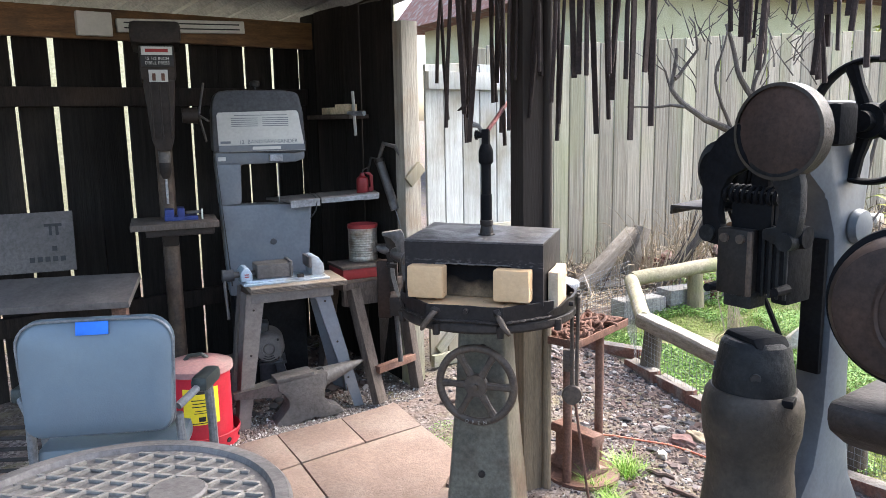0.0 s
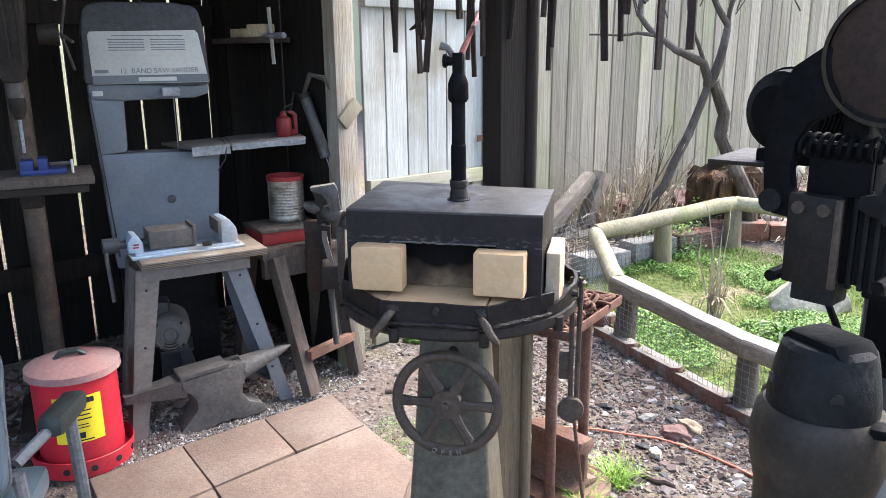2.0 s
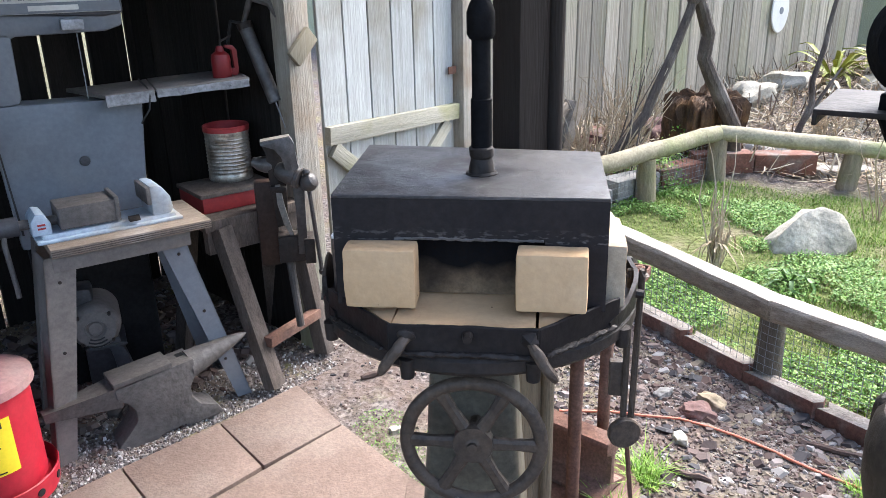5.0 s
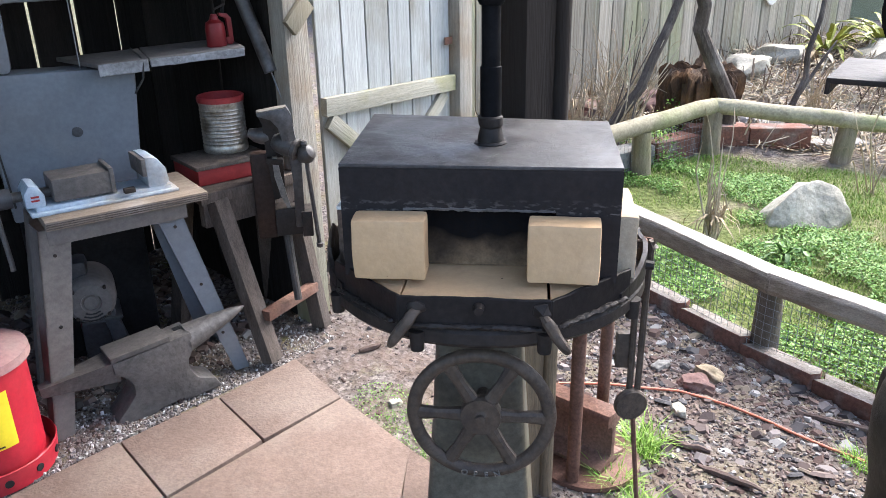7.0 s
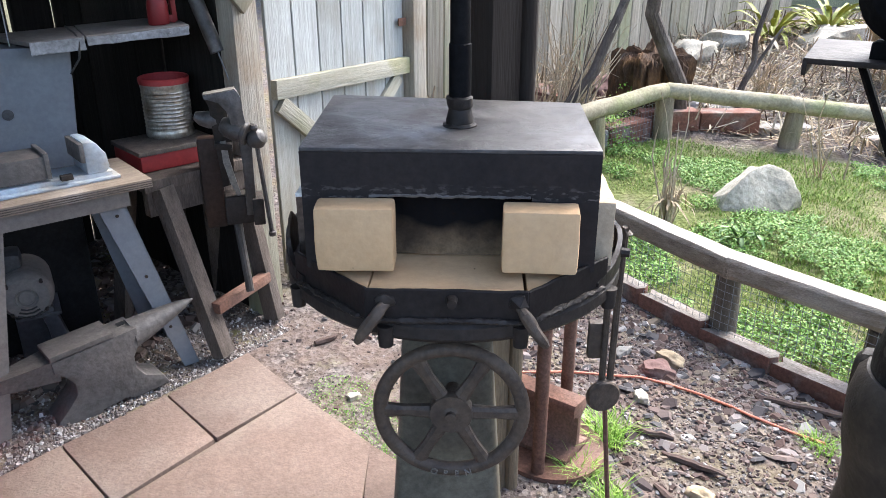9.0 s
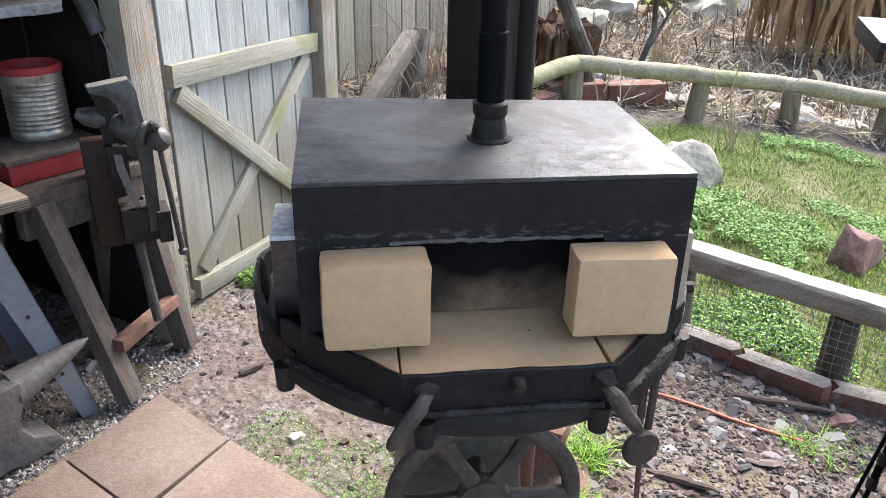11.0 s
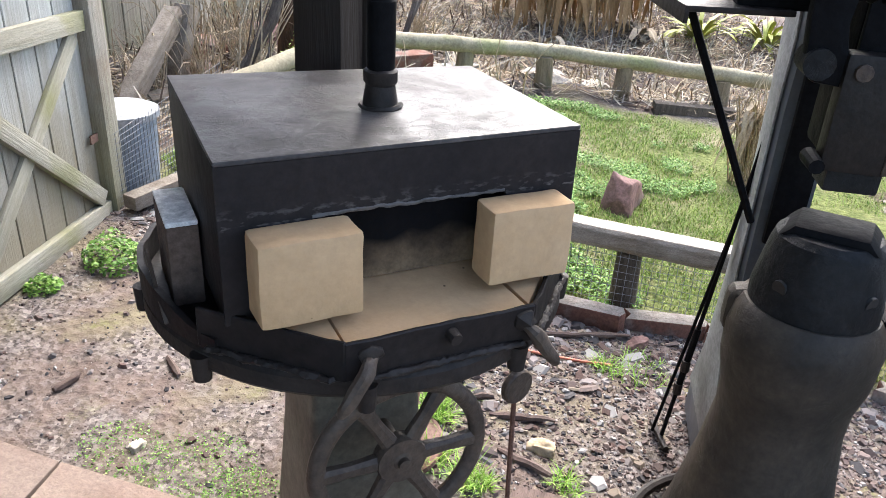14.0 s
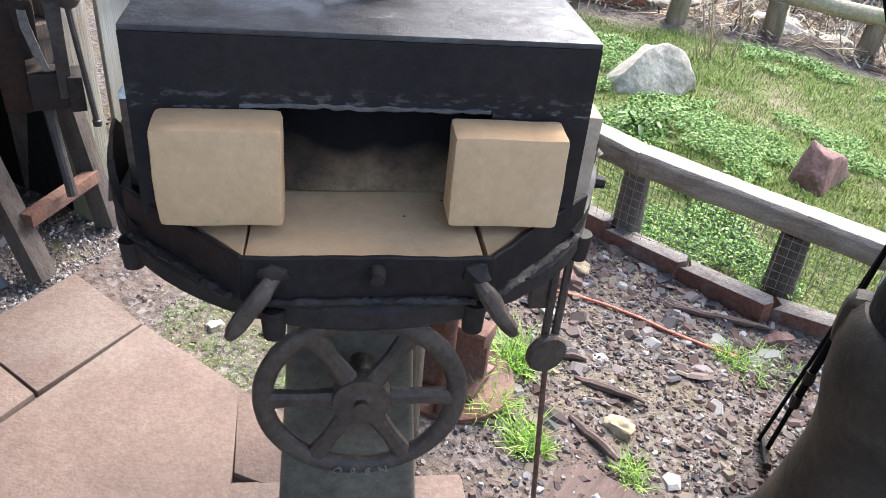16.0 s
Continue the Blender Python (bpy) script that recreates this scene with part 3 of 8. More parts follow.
# ---- gate ----
def make_gate():
    L = Vector((-0.03, 3.69, 0))
    R = Vector((0.55, 4.2, 0))
    d = (R - L).normalized()
    ang = math.degrees(math.atan2(d.y, d.x))
    wid = (R - L).length
    base = gz(L.x, L.y) + 0.02
    gate = thing("gate", pose(L.x, L.y, base, 0, 0, ang), "weathered pale grey board gate with crossed mossy braces, closed", "gate")
    n = 6
    for i in range(n):
        w = wid / n
        part("board", box(w - 0.006, 0.016, 1.56, 0.002, (w * (i + 0.5), 0.02, 0.80 + 0.01 * (i % 2)), seg=1), M["wood_pale"], gate, smooth=False)
    part("top_rail", box(wid, 0.03, 0.09, 0.004, (wid / 2, -0.004, 1.50)), M["wood_pale"], gate)

    def bar(name, x0, z0, x1, z1, w, th, y):
        """A flat rail or brace between two points of the gate's face, its ends roughly sawn."""
        b = box(math.hypot(x1 - x0, z1 - z0), th, w, 0.003)
        ob = part(name, rough_up(b, 0.0015, 9, x0 + z0), M["wood_moss"], gate)
        ob.matrix_basis = pose((x0 + x1) / 2, y, (z0 + z1) / 2, 0, -math.degrees(math.atan2(z1 - z0, x1 - x0)), 0)

    bar("middle_rail", 0.0, 0.71, wid, 0.685, 0.066, 0.03, -0.004)
    bar("bottom_rail", 0.0, 0.03, wid, 0.0, 0.066, 0.03, -0.004)
    bar("brace", 0.02, 0.66, wid - 0.03, 0.05, 0.062, 0.024, -0.006)
    bar("cross_brace", 0.05, 0.075, wid - 0.05, 0.645, 0.058, 0.018, 0.004)
    for z in (0.28, 0.86):
        part("hinge", box(0.05, 0.006, 0.03, 0.001, (wid - 0.03, -0.005, z)), M["rust"], gate, "small rusty hinge")
    pb = box(0.115, 0.018, 0.06, 0.003, (0, 0, 0), (0, -42, 0))
    q = LATCH + U * 0.035 - W * 0.046
    solid("latch_block", pb, M["wood_pale"], "short weathered board nailed slantwise to the gate post", "block", pose(q.x, q.y, 1.1, 0, 0, ang))
    for name, p, w in (("gate_post_left", LATCH + U * 0.03, 0.10), ("gate_post_right", R + d * 0.055, 0.09)):
        g = gz(p.x, p.y) - 0.05
        solid(name, box(w, 0.07, 1.85, 0.005, (0, 0, 0.92)), M["wood_gatepost"], "pale weathered gate post with rust stains", "post", pose(p.x, p.y, g, 0, 0, ang), kind="structure")


make_gate()

# ---- boundary fence ----
FA, FB = Vector((0.25, 5.3, 0)), Vector((5.6, 8.1, 0))
board_wall("fence", FA, FB - FA, (FB - FA).length, 2.0, 0.145, 0.138, M["wood_grey"], "tall weathered grey picket fence with green stains", top=lambda s: 1.86 + 0.06 * s)


# ---- paving ----
def make_paving():
    pav = thing("paving", pose(0, 0, 0), "terracotta concrete pavers laid on the shed floor", "paving", kind="structure")
    slabs = [
        ((-0.073, 2.995), (0.094, 2.728), (0.03, 2.5), (-0.09, 2.2), (-0.38, 2.33), (-0.55, 2.635)),
        ((-0.204, 3.234), (-0.073, 2.995), (-0.309, 2.828), (-0.443, 3.054)),
        ((-0.443, 3.054), (-0.309, 2.828), (-0.55, 2.638), (-0.70, 2.885)),
        ((-0.70, 2.885), (-0.55, 2.638), (-0.80, 2.44), (-0.95, 2.70)),
        ((-0.55, 2.63), (-0.38, 2.33), (-0.62, 2.14), (-0.80, 2.43)),
        ((0.089, 2.731), (0.24, 2.52), (0.13, 2.4), (0.024, 2.497)),
    ]
    for s in slabs:
        c = Vector((sum(p[0] for p in s) / len(s), sum(p[1] for p in s) / len(s)))
        z = gz(c.x, c.y)
        pts = [(c + (Vector(p) - c) * (1 - 0.0042 / (Vector(p) - c).length) - c) for p in s][::-1]
        b = prism([(p.x, p.y) for p in pts], 0.05, 0.0035)
        for v in b.verts:
            v.co.z += -0.035 + gz(c.x + v.co.x, c.y + v.co.y) - z
        ob = part("paver", rough_up(b, 0.002, 9, c.x), M["paver"], pav)
        ob.matrix_basis = pose(c.x, c.y, z + 0.004)
    return pav


make_paving()


# ---- forge ----
FORGE = pose(0.121, 2.064, 0, 0, 0, -18.5)  # local x along the front, y away, z from the world's zero


def spoked_wheel(r, rim, hub, spokes, thick, material, parent, at, rot=(0, 0, 0), rim_name="rim", spoke_w=0.014, spin=0.0):
    """Rim, hub and spokes of an iron wheel about the local z axis, as parts of parent."""
    m = pose(*at, *rot) @ pose(0, 0, 0, 0, 0, spin)
    prof = [(r - rim / 2 + rim / 2 * math.cos(a), thick / 2 * math.sin(a)) for a in [2 * math.pi * k / 12 for k in range(13)]]
    part(rim_name, lathe(prof, 56, m), material, parent)
    part("hub", lathe([(0, -thick * 0.8), (hub * 0.4, -thick * 0.8), (hub * 0.42, -thick * 0.55), (hub, -thick * 0.5), (hub * 1.05, -thick * 0.3), (hub * 1.05, thick * 0.3), (hub, thick * 0.5), (0, thick * 0.5)], 28, m), material, parent)
    for k in range(spokes):
        a = 2 * math.pi * k / spokes
        b = bmesh.new()
        l0, l1 = hub * 0.8, r - rim * 0.5
        vs = []
        for (d, wd, th) in ((l0, spoke_w * 1.25, thick * 0.42), ((l0 + l1) / 2, spoke_w * 0.95, thick * 0.34), (l1, spoke_w * 1.3, thick * 0.4)):
            vs.append([b.verts.new((d, sy * wd, sz * th)) for sy, sz in ((-1, -0.5), (-0.5, -1), (0.5, -1), (1, -0.5), (1, 0.5), (0.5, 1), (-0.5, 1), (-1, 0.5))])
        for p, q in zip(vs, vs[1:]):
            for j in range(8):
                b.faces.new((p[j], p[(j + 1) % 8], q[(j + 1) % 8], q[j]))
        bmesh.ops.recalc_face_normals(b, faces=b.faces)
        bmesh.ops.transform(b, matrix=m @ pose(0, 0, 0, 0, 0, math.degrees(a)), verts=b.verts)
        part("spoke", b, material, parent)


def text_mesh(words, size, depth=0.0008, align="CENTER"):
    cu = bpy.data.curves.new("t", "FONT")
    cu.body, cu.size, cu.extrude, cu.align_x, cu.align_y = words, size, depth, align, "CENTER"
    ob = bpy.data.objects.new("t", cu)
    me = bpy.data.meshes.new_from_object(ob)
    b = bmesh.new()
    b.from_mesh(me)
    bpy.data.objects.remove(ob)
    bpy.data.curves.remove(cu)
    bpy.data.meshes.remove(me)
    return b


def fire_brick(sx, sy, sz, seed, bevel=0.004):
    b = box(sx, sy, sz, bevel, seg=2)
    bmesh.ops.subdivide_edges(b, edges=[e for e in b.edges if e.calc_length() > 0.03], cuts=3, use_grid_fill=True)
    return rough_up(b, 0.0016, 28, seed)


def make_forge():
    f = thing("forge", FORGE, "black steel box forge with octagonal tray on iron pedestal", "forge")
    w, dpt, z0, z1, t = 0.444, 0.297, 0.80, 0.992, 0.006
    x0, x1 = -w / 2, w / 2
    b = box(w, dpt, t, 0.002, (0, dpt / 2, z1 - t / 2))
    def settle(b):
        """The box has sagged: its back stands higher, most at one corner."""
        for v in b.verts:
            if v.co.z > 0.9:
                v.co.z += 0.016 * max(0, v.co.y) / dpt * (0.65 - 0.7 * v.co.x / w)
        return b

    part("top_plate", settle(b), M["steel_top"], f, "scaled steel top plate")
    ox0, ox1, oz = -0.121, 0.123, 0.919
    b = bmesh.new()
    for cx, sx, cz, sz in ((0, w, (oz + z1 - t) / 2, z1 - t - oz), ((x0 + ox0) / 2, ox0 - x0, (z0 + oz) / 2, oz - z0), ((x1 + ox1) / 2, x1 - ox1, (z0 + oz) / 2, oz - z0)):
        box(sx, t, sz, 0, (cx, t / 2, cz), bm=b)
    part("front_plate", b, M["steel_front"], f)
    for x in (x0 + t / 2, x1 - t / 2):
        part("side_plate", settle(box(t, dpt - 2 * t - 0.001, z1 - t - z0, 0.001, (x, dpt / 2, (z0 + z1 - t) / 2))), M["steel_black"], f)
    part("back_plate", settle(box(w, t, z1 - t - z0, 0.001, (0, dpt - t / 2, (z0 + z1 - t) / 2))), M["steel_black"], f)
    lip = box(0.243, 0.004, 0.0045, 0.001, (0, 0.0005, oz + 0.0005), seg=1)
    bmesh.ops.subdivide_edges(lip, edges=[e for e in lip.edges if e.calc_length() > 0.1], cuts=40, use_grid_fill=True)
    part("cut_lip", rough_up(lip, 0.0025, 90), M["iron_dusty"], f, "rough torch-cut edge over the opening")
    # pipe and valve
    px, py = 0.011, 0.137
    part("pipe", lathe([(0.0, 0.98), (0.0178, 0.98), (0.0178, 1.122), (0.0158, 1.124), (0.0158, 1.235), (0, 1.235)], 20, pose(px, py, 0)), M["iron_oily"], f, "black burner pipe")
    part("pipe_collar", rough_up(lathe([(0.022, z1 - 0.002), (0.0215, z1 + 0.012), (0.0185, z1 + 0.03), (0.0215, z1 + 0.034), (0.0215, z1 + 0.047), (0.017, z1 + 0.05)], 22, pose(px, py, 0)), 0.0015, 60), M["iron"], f)
    part("weld_bead", rough_up(tube([(px + 0.024 * math.cos(a), py + 0.024 * math.sin(a), z1 + 0.002) for a in [k * math.pi / 9 for k in range(18)]], 0.0045, 6, closed=True), 0.003, 90), M["iron"], f)
    part("reducer", lathe([(0.0, 1.22), (0.019, 1.22), (0.0235, 1.228), (0.0235, 1.262), (0.02, 1.272), (0.014, 1.285), (0, 1.285)], 20, pose(px, py, 0)), M["iron_oily"], f)
    b = box(0.024, 0.024, 0.05, 0.004, (px, py, 1.305))
    rod((px - 0.03, py, 1.312), (px + 0.012, py, 1.312), 0.011, 0.009, 12, b)
    rod((px - 0.034, py, 1.312), (px - 0.026, py, 1.312), 0.015, 0.015, 8, b)
    part("valve", b, M["iron_oily"], f, "small dark gas valve")
    part("valve_stem", tube([(px - 0.012, py, 1.322), (px - 0.022, py - 0.004, 1.34), (px - 0.04, py - 0.006, 1.345)], [0.008, 0.007, 0.010], 10), M["iron_worn"], f)
    part("red_hose", tube([(px + 0.006, py, 1.325), (px - 0.005, py + 0.12, 1.35), (px - 0.035, py + 0.4, 1.405), (px - 0.08, py + 0.75, 1.455)], 0.0075, 8), M["red_hose"], f, "dull red rubber gas hose")
    # tray: octagon of upright steel strips on a round machine table
    cy, ap = 0.1875, 0.2825
    k = ap * math.tan(radians(22.5))
    for i in (0, 1, 7):
        m = pose(0, cy, 0, 0, 0, 45 * i)
        far = {0: 0, 1: 1, 7: -1}[i]
        cut = 0.44 * k * abs(far)  # the slanted strips stop short, where the curved rim takes over
        st = box(2 * k + 0.002 - cut, 0.006, 0.05, 0.0015, (-far * cut / 2, -ap, 0.787), seg=1)
        bmesh.ops.subdivide_edges(st, edges=[e for e in st.edges if e.calc_length() > 0.05], cuts=16, use_grid_fill=True)
        rough_up(st, 0.0016, 34, i)
        bmesh.ops.transform(st, matrix=m, verts=st.verts)
        part("tray_side", st, M["steel_black"], f)
        wl = box(2 * k - 0.02 - cut, 0.01, 0.008, 0.003, (-far * cut / 2, -ap - 0.006, 0.764), seg=1)
        bmesh.ops.subdivide_edges(wl, edges=[e for e in wl.edges if e.calc_length() > 0.05], cuts=60, use_grid_fill=True)
        bmesh.ops.transform(wl, matrix=m, verts=wl.verts)
        rough_up(wl, 0.0022, 60, i)
        part("weld_seam", rough_up(wl, 0.002, 210, i), M["iron"], f)
    def clear_post(b):
        """The pan is flattened at the back, where the roof post stands."""
        for v in b.verts:
            if v.co.y > cy:
                v.co.y = cy + (v.co.y - cy) * 0.82
        return b

    part("tray_floor", clear_post(lathe([(0, 0.768), (0.284, 0.768), (0.284, 0.7605), (0, 0.7605)], 64, pose(0, cy, 0))), M["steel_black"], f)
    rim = bmesh.new()
    prev = None
    for k in range(61):
        q = -37 + 254 * k / 60
        top = 0.802 - 0.026 * max(0, abs(q - 90) - 105) / 22 + 0.0025 * math.sin(k * 1.7)
        c, s = math.cos(radians(q)), math.sin(radians(q))
        row = [rim.verts.new((r * c, cy + r * s, z)) for r, z in ((0.285, 0.7605), (0.285, top), (0.293, top), (0.293, 0.7605))]
        if prev:
            for j in range(4):
                rim.faces.new((prev[j], prev[(j + 1) % 4], row[(j + 1) % 4], row[j]))
        else:
            rim.faces.new(row)
        prev = row
    rim.faces.new(prev[::-1])
    bmesh.ops.recalc_face_normals(rim, faces=rim.faces)
    part("pan_rim", clear_post(rough_up(rim, 0.0015, 20)), M["steel_black"], f, "curved steel rim of the pan")
    for q in (-14, 2, 18):
        p = Vector((0.293 * math.cos(radians(q)), cy + 0.293 * math.sin(radians(q)), 0.785))
        part("rim_bolt", rod(p, p + Vector((0.014 * math.cos(radians(q)), 0.014 * math.sin(radians(q)), 0)), 0.009, 0.008, 8), M["iron"], f)
    part("round_table", clear_post(lathe([(0, 0.76), (0.284, 0.76), (0.292, 0.752), (0.293, 0.734), (0.286, 0.726), (0.262, 0.724), (0.25, 0.738), (0.09, 0.735), (0.085, 0.68), (0, 0.68)], 64, pose(0, cy, 0))), M["iron"], f, "round cast-iron machine table")
    for a in range(0, 360, 40):
        p = Vector((0.292 * math.cos(radians(a + 12)), cy + 0.292 * math.sin(radians(a + 12)) * (0.82 if 0 < (a + 12) % 360 < 180 else 1), 0.738))
        part("rim_lug", rod(p + Vector((0, 0, 0.012)), p - Vector((0, 0, 0.022)), 0.013, 0.011, 12), M["iron"], f)
    # welded hooks and studs on the front
    for x, dx in ((-0.088, -0.045), (0.104, 0.042)):
        pts = [(x, -0.098, 0.792), (x + dx * 0.2, -0.112, 0.782), (x + dx * 0.75, -0.118, 0.748), (x + dx * 0.95, -0.116, 0.734)]
        hk = tube([Vector(pts[0]).lerp(Vector(pts[1]), k / 3) for k in range(3)] + [Vector(pts[1]).lerp(Vector(pts[2]), k / 5) for k in range(5)] + [Vector(pts[2]).lerp(Vector(pts[3]), k / 2) for k in range(3)], [0.008] * 3 + [0.009] * 5 + [0.0085, 0.0075, 0.005], 10)
        part("hook", rough_up(hk, 0.002, 55, x), M["iron_brown"], f, "short welded steel hook")
        part("weld_blob", rough_up(lathe([(0, -0.009), (0.014, -0.004), (0.014, 0.004), (0, 0.01)], 12, pose(x, -0.098, 0.794, 90, 0, 0)), 0.006, 70, x), M["iron"], f)
    part("stud", rough_up(rod((0.008, -0.095, 0.797), (0.008, -0.112, 0.795), 0.009, 0.007, 12), 0.003, 60), M["iron"], f)
    # pedestal: tapered square casting with an arched base
    b = bmesh.new()
    rings = []
    for z, hx, hy in ((0.70, 0.078, 0.075), (0.62, 0.081, 0.078), (0.45, 0.090, 0.086), (0.2, 0.107, 0.105), (0.02, 0.120, 0.12), (-0.06, 0.124, 0.124)):
        r = 0.018
        ring = []
        for sx, sy in ((1, 1), (-1, 1), (-1, -1), (1, -1)):
            for q in range(4):
                a = math.atan2(sy, sx) + radians(-45 + 30 * q)
                ring.append(b.verts.new((-0.009 + sx * (hx - r) + r * math.cos(a), cy + 0.005 + sy * (hy - r) + r * math.sin(a), z)))
        rings.append(ring)
    for p, q in zip(rings, rings[1:]):
        for j in range(16):
            b.faces.new((p[j], p[(j + 1) % 16], q[(j + 1) % 16], q[j]))
    b.faces.new(rings[0])
    bmesh.ops.recalc_face_normals(b, faces=b.faces)
    part("pedestal", b, M["pedestal"], f, "tapered worn green-grey iron pedestal")
    part("base_plate", box(0.50, 0.26, 0.05, 0.012, (-0.02, 0.235, -0.045)), M["paver"], f, "dull pinkish concrete footing slab")
    for z in (0.19, 0.62):
        part("bolt", lathe([(0, -0.004), (0.013, -0.004), (0.012, 0.006), (0, 0.008)], 12, pose(0.0, cy - (0.101 if z < 0.3 else 0.074), z, 90, 0, 0)), M["iron"], f)
    hw = part("hand_wheel", lathe([(0.0, -0.07), (0.014, -0.07), (0.014, 0.012), (0.009, 0.014), (0.009, 0.022), (0, 0.024)], 16, pose(0.003, 0.022, 0.523, 90, 0, 0)), M["iron_brown"], f, "six-spoked cast-iron hand wheel")
    spoked_wheel(0.135, 0.026, 0.036, 6, 0.024, M["iron_brown"], hw, (0.003, 0.022, 0.523), (90, 0, 0), spoke_w=0.0105, spin=0)
    for i, ch in enumerate("OPEN"):
        a = radians(-104 + 9.5 * i)
        lt = text_mesh(ch, 0.0165, 0.0016)
        bmesh.ops.transform(lt, matrix=pose(0.003 + 0.1225 * math.cos(a), 0.0085, 0.523 + 0.1225 * math.sin(a), 90, 0, 0) @ pose(0, 0, 0, 0, 0, math.degrees(a) + 90), verts=lt.verts)
        part("raised_letter", lt, M["iron_worn"], hw, smooth=False)
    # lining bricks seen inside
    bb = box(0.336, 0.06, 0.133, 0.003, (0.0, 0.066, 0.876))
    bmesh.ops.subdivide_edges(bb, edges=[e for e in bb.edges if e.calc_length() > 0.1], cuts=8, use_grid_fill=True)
    part("back_brick", rough_up(bb, 0.002, 22), M["chamber"], f, "scorched brick closing the chamber, black with soot and painted shade above")
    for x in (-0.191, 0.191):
        part("side_brick", rough_up(box(0.042, 0.21, 0.212, 0.003, (x, 0.117, 0.879)), 0.0015, 30, x), M["black_brick"], f, "near-black lining brick")
    part("roof_lining", rough_up(box(0.338, 0.068, 0.04, 0.003, (0, 0.043, 0.964)), 0.0015, 20), M["black_brick"], f, "near-black roof lining")
    return f


make_forge()


def forge_point(x, y, z):
    p = FORGE @ Vector((x, y, z))
    return p


def lay_bricks():
    lab = "tan fire brick on the forge hearth"
    grp = "hearth bricks"
    yz = 0.808
    def put(b, x, y, z, rz, label, m=M["firebrick"]):
        solid("fire_brick", b, m, label, "brick", FORGE @ pose(x, y, z, 0, 0, rz), grp)
    put(fire_brick(0.226, 0.175, 0.036, 1), -0.001, -0.0045, 0.790, 0, "wide tan fire brick forming the hearth floor")
    for s in (-1, 1):
        b = prism([(0, 0), (0.07, 0.075), (0.07, 0.15), (0, 0.15)] if s > 0 else [(0, 0), (0, 0.15), (-0.07, 0.15), (-0.07, 0.075)], 0.036, 0.002)
        put(b, s * 0.116, -0.086, 0.771, 0, "tan corner brick cut to the tray's angle")
    put(fire_brick(0.116, 0.052, 0.099, 3, 0.006), -0.138, -0.0285, 0.868, 1, "upright tan half brick beside the forge mouth")
    put(fire_brick(0.111, 0.05, 0.097, 4, 0.006), 0.135, -0.0285, 0.8665, -1.5, "upright tan half brick beside the forge mouth")
    sb = thing("side_brick", FORGE @ pose(-0.2435, 0.172, 0.768), "smoked brown brick with a white top, against the forge side", "brick", grp)
    part("body", rough_up(box(0.038, 0.11, 0.106, 0.003, (0, 0, 0.053)), 0.0012, 30), M["brick_brown"], sb)
    # white slab puts the bright reflection on the brick's top into colour
    part("white_top", rough_up(box(0.0375, 0.1095, 0.007, 0.002, (0, 0, 0.109)), 0.0008, 40), M["bright_top"], sb, "white brick top with reflection in its colour")
    pl = prism([(-0.085, 0.0), (0.05, 0.0), (0.03, 0.035), (0.0, 0.062), (-0.02, 0.055)], 0.005, 0.001, Matrix.Rotation(radians(90), 4, "Z") @ Matrix.Rotation(radians(90), 4, "X"))
    solid("scrap_plate", rough_up(pl, 0.001, 20), M["iron_brown"], "bent rusty steel plate leaning between brick and rim", "plate", FORGE @ pose(-0.279, 0.165, 0.768, 0, -6, 0))
    put(fire_brick(0.032, 0.16, 0.125, 6, 0.004), 0.242, 0.135, 0.832, 0, "pale brick standing against the forge side", M["brick_pale"])


lay_bricks()


def hang_tool():
    """Long fire iron with a round counterweight, hung on the tray's rim."""
    tl = thing("fire_iron", FORGE @ pose(0.29, 0.18, 0), "long dark iron tongs with a round disc on the tray", "tongs")
    for dx, top in ((-0.008, 0.80), (0.010, 0.80)):
        part("rein", tube([(dx * 1.9, 0.0, top - 0.01), (dx * 1.2, 0.004, top + 0.004), (dx, 0.004, 0.70), (dx * 0.9, 0, 0.55), (dx * 0.8, 0, 0.45)], 0.0065, 8), M["iron_brown"], tl)
    part("disc", lathe([(0, -0.008), (0.03, -0.008), (0.033, -0.004), (0.033, 0.004), (0.03, 0.008), (0, 0.008)], 32, pose(-0.004, -0.012, 0.466, 90, 0, 14)), M["iron_brown"], tl, "round iron disc")
    part("jaw", box(0.035, 0.02, 0.075, 0.004, (-0.02, 0.012, 0.575)), M["iron_brown"], tl)
    part("long_rod", tube([(0, 0, 0.47), (0.02, 0.02, 0.3), (0.05, 0.05, 0.05), (0.062, 0.07, -0.045), (0.075, 0.06, -0.05)], 0.0048, 8), M["rust"], tl)
    return tl


hang_tool()


# ---- left of the forge: machines and benches ----
M["saw_grey"] = mat("blue-grey machine enamel", (0.142, 0.158, 0.178), (0.106, 0.119, 0.137), 5, 0.42, 0, 0.05, c3=(0.18, 0.18, 0.182), c3_scale=5, c3_amount=0.5, grit=0.1)
M["black_steel"] = mat("near-black sheet steel", (0.012, 0.012, 0.013), (0.007, 0.007, 0.0075), 8, 0.7, 0, 0.1, spec=0.1)
M["saw_dark"] = mat("charcoal moulded cover", (0.05, 0.052, 0.058), (0.035, 0.036, 0.04), 8, 0.5, 0, 0.05)
M["plate_pale"] = mat("pale printed panel", (0.50, 0.50, 0.47), (0.42, 0.42, 0.40), 6, 0.5, 0, 0.03, grit=0.08)
M["alloy"] = mat("dull cast aluminium", (0.36, 0.375, 0.40), (0.2, 0.205, 0.22), 14, 0.4, 0.35, 0.15, c3=(0.15, 0.135, 0.12), c3_amount=0.5)
